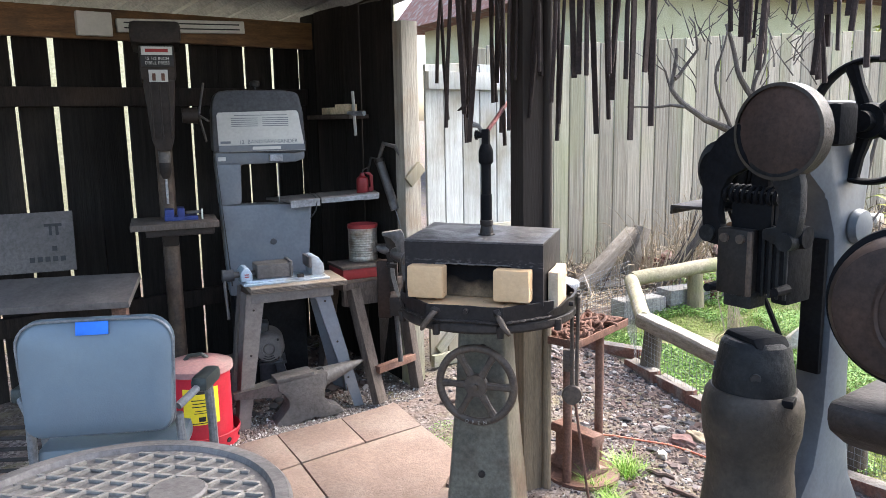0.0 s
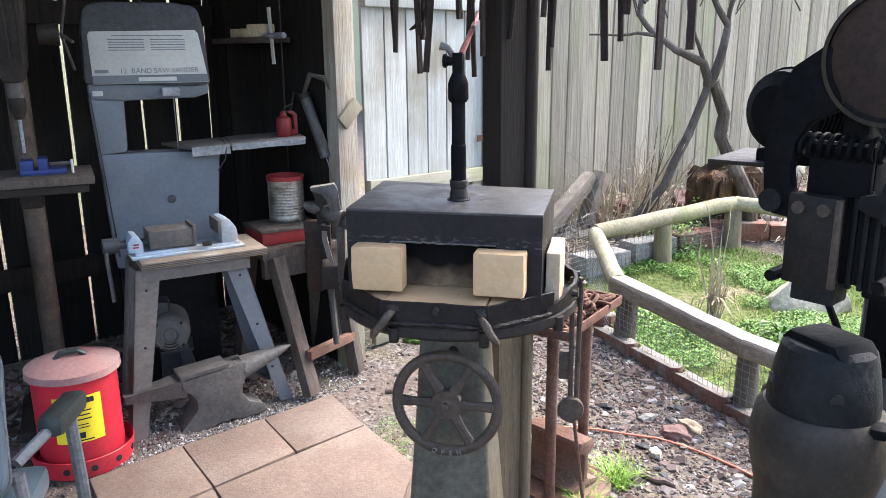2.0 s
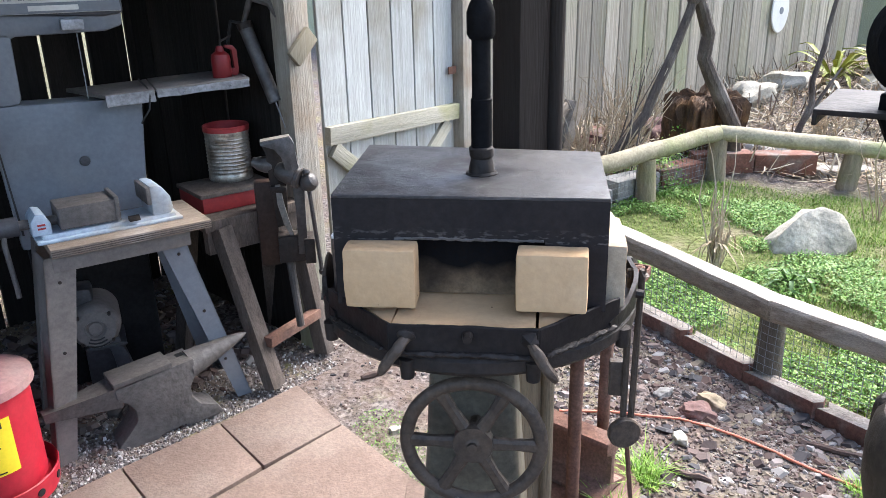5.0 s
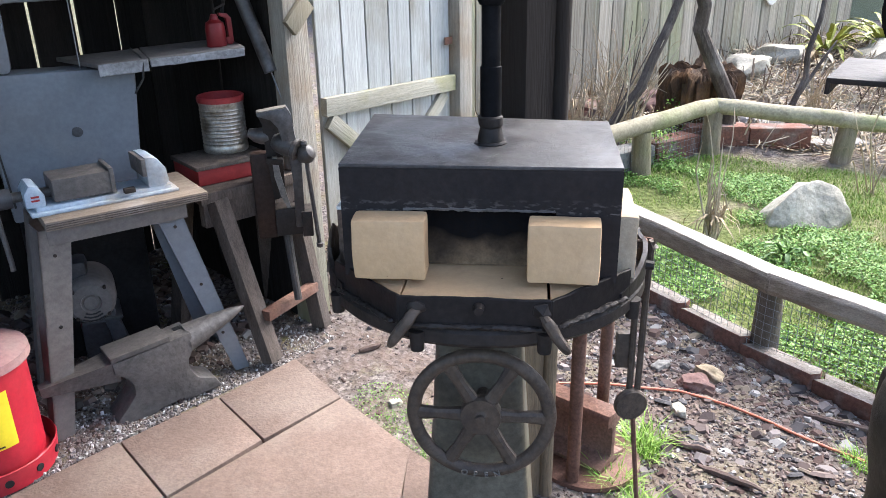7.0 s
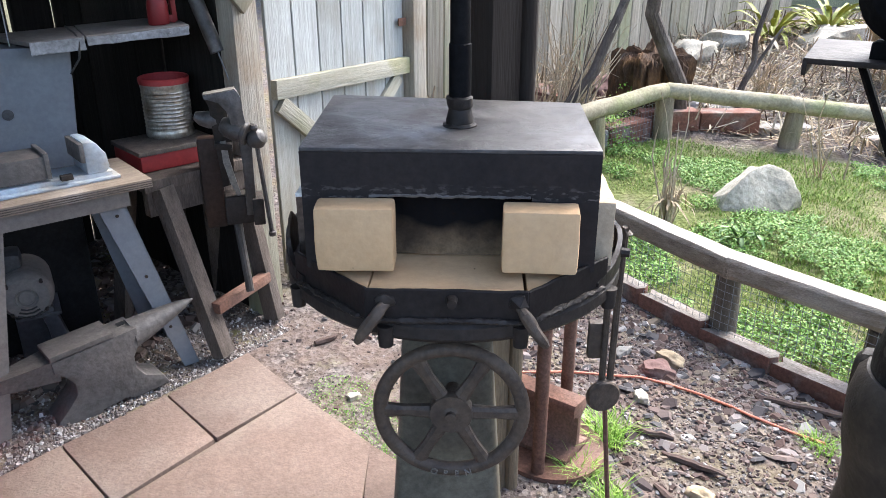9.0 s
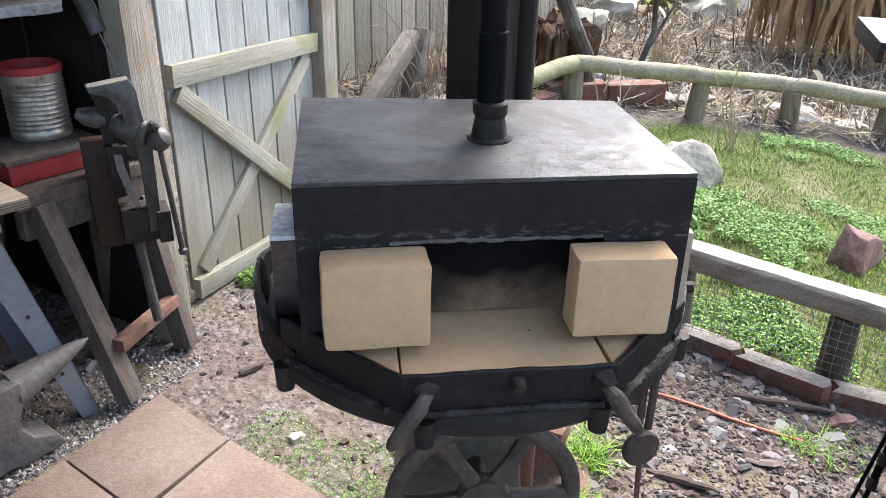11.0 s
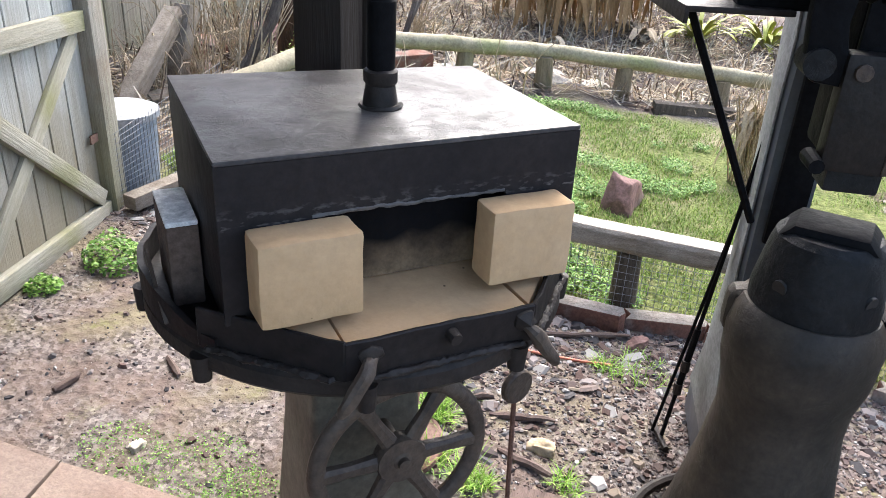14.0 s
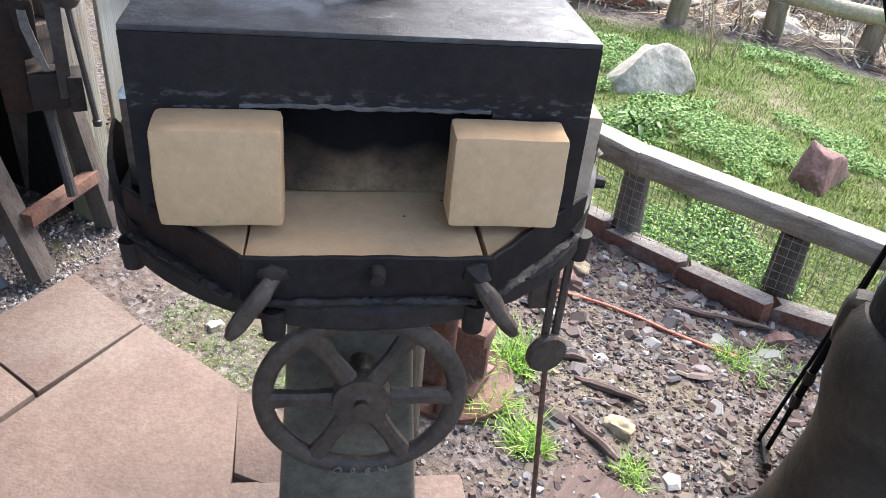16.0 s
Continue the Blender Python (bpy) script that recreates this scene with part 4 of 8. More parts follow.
M["vise_blue"] = mat("dusty light blue paint", (0.36, 0.43, 0.50), (0.25, 0.30, 0.36), 8, 0.5, 0, 0.1, c3=(0.34, 0.30, 0.24), c3_scale=7, c3_amount=0.7, grit=0.15)
M["blue"] = mat("dark blue paint", (0.025, 0.045, 0.20), (0.02, 0.03, 0.12), 8, 0.5, 0, 0.05)
M["ply"] = mat("worn plywood", (0.225, 0.18, 0.14), (0.15, 0.118, 0.092), 9, 0.8, 0, 0.2, stretch=(1, 6, 6), c3=(0.33, 0.305, 0.28), c3_scale=3, c3_amount=0.85, grit=0.25)
M["leg_grey"] = mat("dusty grey-brown steel", (0.15, 0.132, 0.12), (0.095, 0.084, 0.078), 9, 0.6, 0.0, 0.1, c3=(0.21, 0.19, 0.175), c3_amount=0.45, grit=0.18)
M["wood_bench"] = mat("dusty brown bench wood", (0.115, 0.093, 0.078), (0.06, 0.048, 0.04), 7, 0.82, 0, 0.3, stretch=(6, 6, 1), c3=(0.17, 0.148, 0.132), c3_amount=0.45)
M["red"] = mat("red enamel", (0.50, 0.022, 0.04), (0.38, 0.016, 0.03), 5, 0.4, 0, 0.04, c3=(0.30, 0.05, 0.05), c3_scale=4, c3_amount=0.4, grit=0.1)
M["red_dark"] = mat("dull red paint", (0.30, 0.03, 0.03), (0.2, 0.02, 0.02), 7, 0.55, 0, 0.06, grit=0.12)
M["red_oil"] = mat("dark red enamel", (0.20, 0.012, 0.014), (0.12, 0.008, 0.01), 9, 0.45, 0, 0.06, grit=0.15)
M["dust_red"] = mat("dusty red lid", (0.34, 0.16, 0.15), (0.25, 0.17, 0.155), 5, 0.85, 0, 0.08, c3=(0.27, 0.23, 0.21), c3_scale=3, c3_amount=0.8, grit=0.15)
M["yellow"] = mat("yellow label", (0.78, 0.62, 0.03), (0.7, 0.54, 0.02), 9, 0.5, 0, 0.02, grit=0.06)
M["black"] = mat("black print", (0.012, 0.012, 0.012), (0.02, 0.02, 0.02), 9, 0.5, 0, 0)
M["tin"] = mat("dull tinned steel", (0.46, 0.43, 0.37), (0.27, 0.235, 0.19), 14, 0.42, 0.75, 0.15, c3=(0.15, 0.105, 0.065), c3_scale=14, c3_amount=0.75)
M["vinyl"] = mat("blue-grey vinyl", (0.10, 0.135, 0.16), (0.08, 0.11, 0.135), 4, 0.34, 0, 0.06, bump_scale=220, c3=(0.16, 0.19, 0.21), c3_amount=0.35, spec=0.55, grit=0.03)
M["tape"] = mat("bright blue tape", (0.02, 0.16, 0.62), (0.02, 0.13, 0.55), 20, 0.55, 0, 0.05, grit=0.05)
M["chair_grey"] = mat("grey chair frame paint", (0.20, 0.21, 0.215), (0.15, 0.155, 0.16), 8, 0.45, 0.3, 0.05)
M["rubber"] = mat("dark green-black armrest pad", (0.022, 0.028, 0.026), (0.035, 0.042, 0.038), 10, 0.5, 0, 0.05)
M["cream"] = mat("cream block", (0.6, 0.5, 0.34), (0.5, 0.4, 0.26), 10, 0.8, 0, 0.1)
M["white"] = mat("off-white plastic", (0.62, 0.61, 0.56), (0.54, 0.53, 0.48), 8, 0.5, 0, 0.02, grit=0.06)


def bars(parent, m, rows, material=None, name="print_line"):
    """Unreadable print: thin bars (x, z, width, height) on the face y = 0 of pose m."""
    for x, z, w, h in rows:
        b = box(w, 0.0012, h, 0, (x, -0.0006, z))
        bmesh.ops.transform(b, matrix=m, verts=b.verts)
        part(name, b, material or M["black"], parent, smooth=False)


def make_band_saw():
    s = thing("band_saw", pose(-0.8, 3.37, gz(-0.8, 3.4), 0, 0, 20), "blue-grey band saw with dark head and pale printed panel", "band saw")
    g = gz(-0.8, 3.4)
    face = Matrix.Rotation(radians(90), 4, "X")  # outline (x, z) thickened towards -y

    def slab(pts, depth, y0, bev=0.006):
        return prism([(x, z - g) for x, z in pts], depth, bev, Matrix.Translation((0, y0, 0)) @ face)

    def rounded(x0, z0, x1, z1, r, n=5):
        out = []
        for cx, cz, a0 in ((x1 - r, z1 - r, 0), (x0 + r, z1 - r, 90), (x0 + r, z0 + r, 180), (x1 - r, z0 + r, 270)):
            out += [(cx + r * math.cos(radians(a0 + 90 * k / n)), cz + r * math.sin(radians(a0 + 90 * k / n))) for k in range(n + 1)]
        return out

    # frame with a rounded throat: column, lower housing, neck
    part("lower_housing", slab([(-0.186, 0.55), (0.205, 0.55), (0.2, 0.72), (0.222, 0.955), (0.218, 0.975), (-0.205, 0.985), (-0.195, 0.75)], 0.12, 0.13, 0.012), M["saw_grey"], s)
    part("column", slab([(-0.216, 1.19), (-0.205, 0.98), (-0.112, 0.985), (-0.105, 1.0), (-0.1, 1.19)], 0.12, 0.13, 0.01), M["saw_grey"], s)
    part("neck", slab([(-0.214, 1.235), (-0.214, 1.165), (-0.11, 1.162), (-0.09, 1.172), (0.15, 1.175), (0.2, 1.19), (0.2, 1.235)], 0.12, 0.13, 0.01), M["saw_grey"], s)
    hd = part("head_cover", slab([(-0.222, 1.235), (-0.218, 1.42), (-0.205, 1.485), (-0.185, 1.505), (-0.14, 1.513), (0.10, 1.513), (0.165, 1.502), (0.182, 1.485), (0.196, 1.42), (0.206, 1.225), (0.15, 1.218)], 0.14, 0.13, 0.016), M["saw_dark"], s, "charcoal upper wheel cover")
    part("panel", slab([(-0.196, 1.232), (-0.198, 1.40), (-0.19, 1.412), (0.165, 1.418), (0.174, 1.405), (0.2, 1.232)], 0.006, -0.006, 0.002), M["plate_pale"], hd, "pale printed panel")
    part("panel_band", slab([(-0.196, 1.2335), (-0.1965, 1.262), (0.196, 1.262), (0.199, 1.2335)], 0.002, -0.0125, 0), M["saw_grey"], hd)
    b = text_mesh('12  BAND SAW-SANDER', 0.025, 0.0005)
    bmesh.ops.transform(b, matrix=pose(0.03, -0.0128, 1.276 - g, 90, 0, 0), verts=b.verts)
    part("lettering", b, M["saw_grey"], hd, smooth=False)
    bars(hd, Matrix.Translation((0, -0.0122, -g)), [(-0.165, 1.276, 0.045, 0.011)] + [(x, 1.385 - 0.009 * i, 0.12, 0.003) for x in (-0.075, 0.065) for i in range(5)] + [(0.0, 1.398, 0.24, 0.003)], M["saw_grey"])
    bars(hd, Matrix.Translation((0, -0.0148, -g)), [(0.02, 1.247, 0.13, 0.014)], M["plate_pale"], "badge")
    kb = rod((-0.01, 0.06, 1.51 - g), (-0.01, 0.06, 1.535 - g), 0.006, 0.006, 10)
    part("tension_knob", lathe([(0, 1.53 - g), (0.022, 1.533 - g), (0.025, 1.545 - g), (0.02, 1.556 - g), (0, 1.558 - g)], 16, pose(-0.01, 0.06, 0), kb), M["black"], s, "black tension knob")
    part("switch", box(0.035, 0.008, 0.018, 0.002, (-0.185, 0.008, 1.2 - g)), M["plate_pale"], s, "small lit switch")
    part("blade_guard", box(0.06, 0.05, 0.03, 0.004, (0.06, 0.0, 1.2 - g)), M["alloy"], s)
    part("blade", box(0.002, 0.012, 0.24, 0, (0.075, 0.05, 1.08 - g)), M["alloy"], s)
    part("seam_trim", slab([(-0.178, 0.6), (-0.172, 0.6), (-0.196, 0.98), (-0.21, 1.2), (-0.214, 1.2), (-0.2, 0.98)], 0.003, 0.007, 0), M["black"], s)
    part("dial", lathe([(0, 0), (0.016, 0), (0.015, 0.006), (0, 0.008)], 20, pose(0.03, 0.012, 0.80 - g, 90, 0, 0)), M["saw_dark"], s)
    # cast table, tilted a little
    m = pose(0.19, 0.09, 0.995 - g, 0, -2.5, -6)
    for i, (x0, x1) in enumerate(((-0.17, 0.075), (0.078, 0.36))):
        b = box(x1 - x0, 0.27, 0.012, 0.002, ((x0 + x1) / 2, -0.02, 0.002 * i))
        lip = box(x1 - x0 - 0.004, 0.006, 0.024 if i else 0.034, 0.002, ((x0 + x1) / 2, -0.154, -0.008 if i else -0.013), seg=1)
        bmesh.ops.subdivide_edges(lip, edges=[e for e in lip.edges if e.calc_length() > 0.1], cuts=12, use_grid_fill=True)
        rough_up(lip, 0.0025, 30, i)
        for mesh in (b, lip):
            for v in mesh.verts:
                if i == 0 and v.co.x < -0.05 and v.co.y < 0:
                    v.co.x += 0.105 * (-0.05 - v.co.x) / 0.12  # the cut-back corner of the plate
            bmesh.ops.transform(mesh, matrix=m, verts=mesh.verts)
        tb = part("table", b, M["leg_grey"], s, "dusty cast saw table")
        part("table_lip", lip, M["alloy"], tb, "bare bluish metal lip")
    wire = [m @ Vector(v) for v in ((0.05, 0.1, 0.01), (0.05, 0.0, 0.012), (0.055, -0.1, 0.012), (0.06, -0.155, 0.0), (0.05, -0.158, -0.05), (0.02, -0.15, -0.09))]
    part("wire", tube(wire, 0.003, 6), M["black"], s, "black cable hanging over the table edge")
    for x in (0.16, 0.3):
        b = rod((x, -0.155, -0.012), (x, -0.163, -0.012), 0.006, 0.005, 10)
        bmesh.ops.transform(b, matrix=m, verts=b.verts)
        part("bolt", b, M["alloy"], s)
    part("trunnion", box(0.08, 0.08, 0.10, 0.01, (0.13, 0.08, 0.93 - g)), M["saw_dark"], s)
    part("stand", box(0.34, 0.24, 0.52, 0.01, (0.0, 0.14, 0.27)), M["black_steel"], s, "black steel stand box")
    return s


make_band_saw()


def make_vise_table():
    g = gz(-0.6, 3.1)
    t = thing("work_table", pose(-0.79, 3.01, g, 0, 0, 24), "small plywood-topped work table with splayed steel legs", "table")
    top = 0.653 - g
    part("tabletop", rough_up(box(0.43, 0.27, 0.024, 0.002, (0.2, 0.115, top - 0.012)), 0.0015, 12), M["ply"], t, "worn plywood top")
    for k in range(3):
        part("ply_layer", box(0.428, 0.001, 0.003, 0, (0.2, -0.0205, top - 0.006 - 0.006 * k)), M["wood_bench"], t)

    def leg(a, b2, w, inward, material):
        """Folded sheet-steel leg from a to b2, wider at the top, with a returned flange."""
        a, b2 = Vector(a), Vector(b2)
        bm = bmesh.new()
        wt, wb, th = w, w * 0.62, 0.004
        f1 = Vector(inward[0]).normalized()
        f2 = Vector(inward[1]).normalized()
        for f, o in ((f1, f2), (f2, f1)):
            vs = [a, a + f * wt, b2 + f * wb, b2]
            lo = [bm.verts.new(v) for v in vs]
            hi = [bm.verts.new(v + o * th) for v in vs]
            bm.faces.new(lo)
            bm.faces.new(hi[::-1])
            for i in range(4):
                bm.faces.new((lo[i], lo[(i + 1) % 4], hi[(i + 1) % 4], hi[i]))
        bmesh.ops.recalc_face_normals(bm, faces=bm.faces)
        lg = part("leg", bm, material, t, smooth=False)
        for k in (0.12, 0.45, 0.75):
            p = a.lerp(b2, k) + f1 * wt * 0.45 - f2 * 0.001
            part("rivet", lathe([(0, -0.002), (0.005, -0.0015), (0.005, 0.002), (0, 0.003)], 8, Matrix.Translation(p) @ f2.to_track_quat("Z", "Y").to_matrix().to_4x4()), M["iron"], lg)

    zt = top - 0.025
    leg((-0.035, 0.0, zt), (-0.112, -0.045, 0.0), 0.085, ((1, 0.15, 0), (-0.1, 1, 0)), M["leg_grey"])
    leg((0.335, 0.02, zt), (0.49, 0.03, 0.0), 0.075, ((-1, 0, 0), (0, 1, 0)), M["saw_grey"])
    leg((-0.03, 0.24, zt), (-0.10, 0.29, 0.0), 0.08, ((1, -0.1, 0), (0, -1, 0)), M["leg_grey"])
    leg((0.36, 0.23, zt), (0.47, 0.27, 0.0), 0.08, ((-1, 0, 0), (0, -1, 0)), M["saw_grey"])
    part("apron", box(0.37, 0.02, 0.05, 0.002, (0.17, 0.01, zt - 0.02)), M["leg_grey"], t)
    # machine vise resting on the top
    v = thing("machine_vise", pose(-0.79, 3.01, g + top, 0, 0, 24) @ pose(0.16, 0.115, 0), "dusty light blue drill-press vise holding a steel box", "vise")
    part("base", box(0.36, 0.12, 0.022, 0.008, (0.0, 0.0, 0.011)), M["vise_blue"], v)
    part("foot_rim", box(0.39, 0.15, 0.010, 0.005, (0.0, 0.0, 0.005)), M["vise_blue"], v)
    fj = prism([(0.115, 0.02), (0.165, 0.02), (0.175, 0.035), (0.17, 0.07), (0.15, 0.10), (0.135, 0.108), (0.115, 0.108)], 0.12, 0.006, Matrix.Translation((0, 0.06, 0)) @ Matrix.Rotation(radians(90), 4, "X"))
    part("fixed_jaw", fj, M["vise_blue"], v)
    part("jaw_plate", box(0.012, 0.125, 0.05, 0.002, (0.109, 0, 0.08)), M["iron_dusty"], v)
    ej = prism([(-0.20, 0.02), (-0.15, 0.02), (-0.15, 0.05), (-0.165, 0.078), (-0.185, 0.082), (-0.2, 0.06)], 0.10, 0.006, Matrix.Translation((0, 0.05, 0)) @ Matrix.Rotation(radians(90), 4, "X"))
    part("end_block", ej, M["vise_blue"], v)
    bars(v, pose(-0.175, -0.0505, 0), [(0, 0.05, 0.02, 0.005), (0, 0.04, 0.02, 0.005)], M["red_dark"], "badge")
    part("moving_jaw", box(0.15, 0.115, 0.062, 0.004, (-0.055, 0, 0.058)), M["iron_dusty"], v, "dusty steel moving jaw block")
    part("jaw_lip", box(0.012, 0.12, 0.07, 0.002, (0.022, 0, 0.062)), M["iron_dusty"], v)
    part("screw", rod((-0.26, 0, 0.045), (-0.12, 0, 0.045), 0.014, 0.014, 16), M["iron_dusty"], v)
    part("screw_collar", rod((-0.275, 0, 0.045), (-0.225, 0, 0.045), 0.027, 0.027, 20), M["saw_dark"], v)
    part("handle", tube([(-0.262, 0, 0.06), (-0.268, -0.02, 0.0), (-0.262, -0.03, -0.12), (-0.262, -0.03, -0.145)], 0.007, 8), M["iron_dusty"], v, "cranked steel handle")
    part("nut", box(0.03, 0.02, 0.014, 0.002, (0.06, -0.066, 0.027)), M["iron"], v)


make_vise_table()


def make_anvil():
    # local x along the anvil (horn to +x), side outline extruded across
    a = thing("anvil", pose(-0.60, 3.085, gz(-0.6, 3.08), 0, 0, 27), "dusty grey double-horned anvil standing on the gravel", "anvil")
    a.matrix_basis = pose(-0.60, 3.085, gz(-0.6, 3.08), 0, 0, 27) @ pose(0, 0, 0, 0, -4.5, 0)
    body = [(-0.155, 0.0), (-0.15, 0.03), (-0.115, 0.06), (-0.085, 0.09), (-0.082, 0.125), (-0.10, 0.155), (-0.125, 0.175), (-0.125, 0.21), (0.11, 0.215), (0.112, 0.17), (0.085, 0.13), (0.08, 0.095), (0.10, 0.06), (0.15, 0.035), (0.165, 0.0), (0.06, 0.0), (0.04, 0.012), (-0.03, 0.012), (-0.05, 0.0)]
    b = prism(body, 0.095, 0.006, Matrix.Translation((0, 0.0475, 0)) @ Matrix.Rotation(radians(90), 4, "X"))
    part("body", rough_up(b, 0.002, 14), M["iron_dusty"], a)
    part("face_plate", rough_up(box(0.17, 0.1, 0.016, 0.003, (-0.04, 0, 0.222)), 0.001, 20), M["iron_dusty"], a)
    b = bmesh.new()
    rings = []
    for k in range(9):
        u = k / 8
        x = 0.10 + 0.20 * u
        r = 0.048 * (1 - u) ** 0.7 + 0.003
        zc = 0.178 + 0.03 * u + 0.0 * u
        rings.append([b.verts.new((x, r * math.cos(q * math.pi / 8), zc + r * 0.85 * math.sin(q * math.pi / 8))) for q in range(16)])
    for p, q in zip(rings, rings[1:]):
        for j in range(16):
            b.faces.new((p[j], p[(j + 1) % 16], q[(j + 1) % 16], q[j]))
    b.faces.new(rings[-1])
    b.faces.new(rings[0][::-1])
    bmesh.ops.recalc_face_normals(b, faces=b.faces)
    part("horn", b, M["iron_dusty"], a, "tapered round horn")
    b = bmesh.new()
    rings = []
    for k in range(6):
        u = k / 5
        x = -0.11 - 0.20 * u
        hw, z1, z0 = 0.046 * (1 - u) + 0.016 * u, 0.214 - 0.01 * u, 0.145 * (1 - u) + 0.175 * u
        rings.append([b.verts.new(v) for v in ((x, -hw, z1), (x, hw, z1), (x, hw * 0.8, z0), (x, -hw * 0.8, z0))])
    for p, q in zip(rings, rings[1:]):
        for j in range(4):
            b.faces.new((p[j], p[(j + 1) % 4], q[(j + 1) % 4], q[j]))
    b.faces.new(rings[-1])
    b.faces.new(rings[0][::-1])
    bmesh.ops.recalc_face_normals(b, faces=b.faces)
    part("heel", b, M["iron_dusty"], a, "tapered square heel")
    part("hardy_hole", box(0.02, 0.02, 0.002, 0, (0.085, 0.01, 0.2155)), M["black"], a)


make_anvil()


def make_drill_press():
    g = gz(-1.22, 3.15)
    d = thing("drill_press", pose(-1.175, 3.13, g, 0, 0, 20), "dark floor drill press with a wooden table top", "drill press")
    part("column", rod((0, 0.08, 0), (0, 0.08, 1.62 - g), 0.036, 0.036, 24), M["iron_brown"], d, "dark brown round column")
    part("base", box(0.26, 0.36, 0.04, 0.01, (0, 0.0, 0.02)), M["iron"], d)
    hd = part("head", box(0.145, 0.30, 0.15, 0.02, (0, 0.06, 1.62 - g)), M["iron"], d, "charcoal drill head")
    part("belt_cover", box(0.20, 0.5, 0.09, 0.02, (0, 0.12, 1.74 - g)), M["iron"], d)
    hl = prism([(-0.065, 1.55), (0.065, 1.55), (0.045, 1.30), (0.03, 1.25), (-0.03, 1.25), (-0.045, 1.30)], 0.18, 0.012, Matrix.Translation((0, 0.09, -g)) @ Matrix.Rotation(radians(90), 4, "X"))
    part("lower_head", hl, M["iron"], d)
    for x in (-0.036, 0.0, 0.036):
        part("casting_rib", box(0.008, 0.012, 0.24, 0.003, (x, -0.095, 1.42 - g)), M["iron"], hd)
    lb = part("label_plate", box(0.13, 0.004, 0.085, 0.002, (0, -0.094, 1.645 - g)), M["black"], hd, "black label with white print")
    part("label_top", box(0.122, 0.002, 0.034, 0, (0, -0.097, 1.667 - g)), M["plate_pale"], lb)
    bars(lb, Matrix.Translation((0, -0.0985, -g)), [(0, 1.668, 0.09, 0.014)], M["red_dark"], "badge")
    for words, z in (("15 1/2 INCH", 1.635), ("DRILL PRESS", 1.617)):
        b = text_mesh(words, 0.018, 0.0004)
        bmesh.ops.transform(b, matrix=pose(0, -0.0968, z - g, 90, 0, 0), verts=b.verts)
        part("lettering", b, M["plate_pale"], lb, smooth=False)
    part("switch_plate", box(0.075, 0.006, 0.05, 0.002, (0, -0.095, 1.565 - g)), M["plate_pale"], hd, "pale switch plate")
    for x in (-0.018, 0.018):
        part("switch", box(0.014, 0.008, 0.03, 0.002, (x, -0.1, 1.56 - g)), M["rust"], hd)
    part("quill", rod((0, -0.02, 1.27 - g), (0, -0.02, 1.2 - g), 0.025, 0.025, 18), M["iron_dusty"], d)
    part("chuck", lathe([(0, 1.2 - g), (0.024, 1.2 - g), (0.026, 1.19 - g), (0.026, 1.16 - g), (0.014, 1.13 - g), (0, 1.128 - g)], 18, pose(0, -0.02, 0)), M["iron"], d)
    part("drill_bit", rod((0, -0.02, 1.13 - g), (0, -0.02, 1.02 - g), 0.006, 0.005, 8), M["alloy"], d)
    part("feed_hub", rod((0.085, -0.02, 1.40 - g), (0.15, -0.02, 1.40 - g), 0.032, 0.036, 20), M["iron"], d)
    for a in (70, 190, 310):
        q = Vector((0, math.cos(radians(a)), math.sin(radians(a))))
        c = Vector((0.155, -0.02, 1.40 - g))
        part("feed_handle", tube([c, c + q * 0.15 + Vector((0.03, 0, 0))], 0.005, 8), M["iron_dusty"], d)
    tb = part("wood_table", box(0.36, 0.30, 0.026, 0.003, (0.02, -0.02, 0.935 - g)), M["wood_bench"], d, "dusty wooden table board")
    part("iron_table", box(0.28, 0.26, 0.03, 0.006, (0.04, -0.01, 0.905 - g)), M["iron"], d)
    part("table_arm", box(0.07, 0.12, 0.09, 0.01, (0, 0.06, 0.87 - g)), M["iron"], d)
    v = thing("small_vise", pose(-1.175, 3.13, 0.948, 0, 0, 20) @ pose(0.05, -0.03, 0), "small dark blue vise lying on the drill table", "vise")
    part("base", box(0.14, 0.09, 0.018, 0.004, (0, 0, 0.009)), M["blue"], v)
    part("jaw", box(0.03, 0.09, 0.04, 0.005, (0.0, 0, 0.035)), M["blue"], v)
    part("moving_jaw", box(0.04, 0.085, 0.034, 0.005, (-0.048, 0, 0.032)), M["blue"], v)
    part("screw", rod((0.02, 0, 0.03), (0.09, 0, 0.03), 0.007, 0.007, 10), M["iron_dusty"], v)
    part("handle", rod((0.088, -0.02, 0.045), (0.088, -0.03, -0.05), 0.004, 0.004, 8), M["white"], v)


make_drill_press()


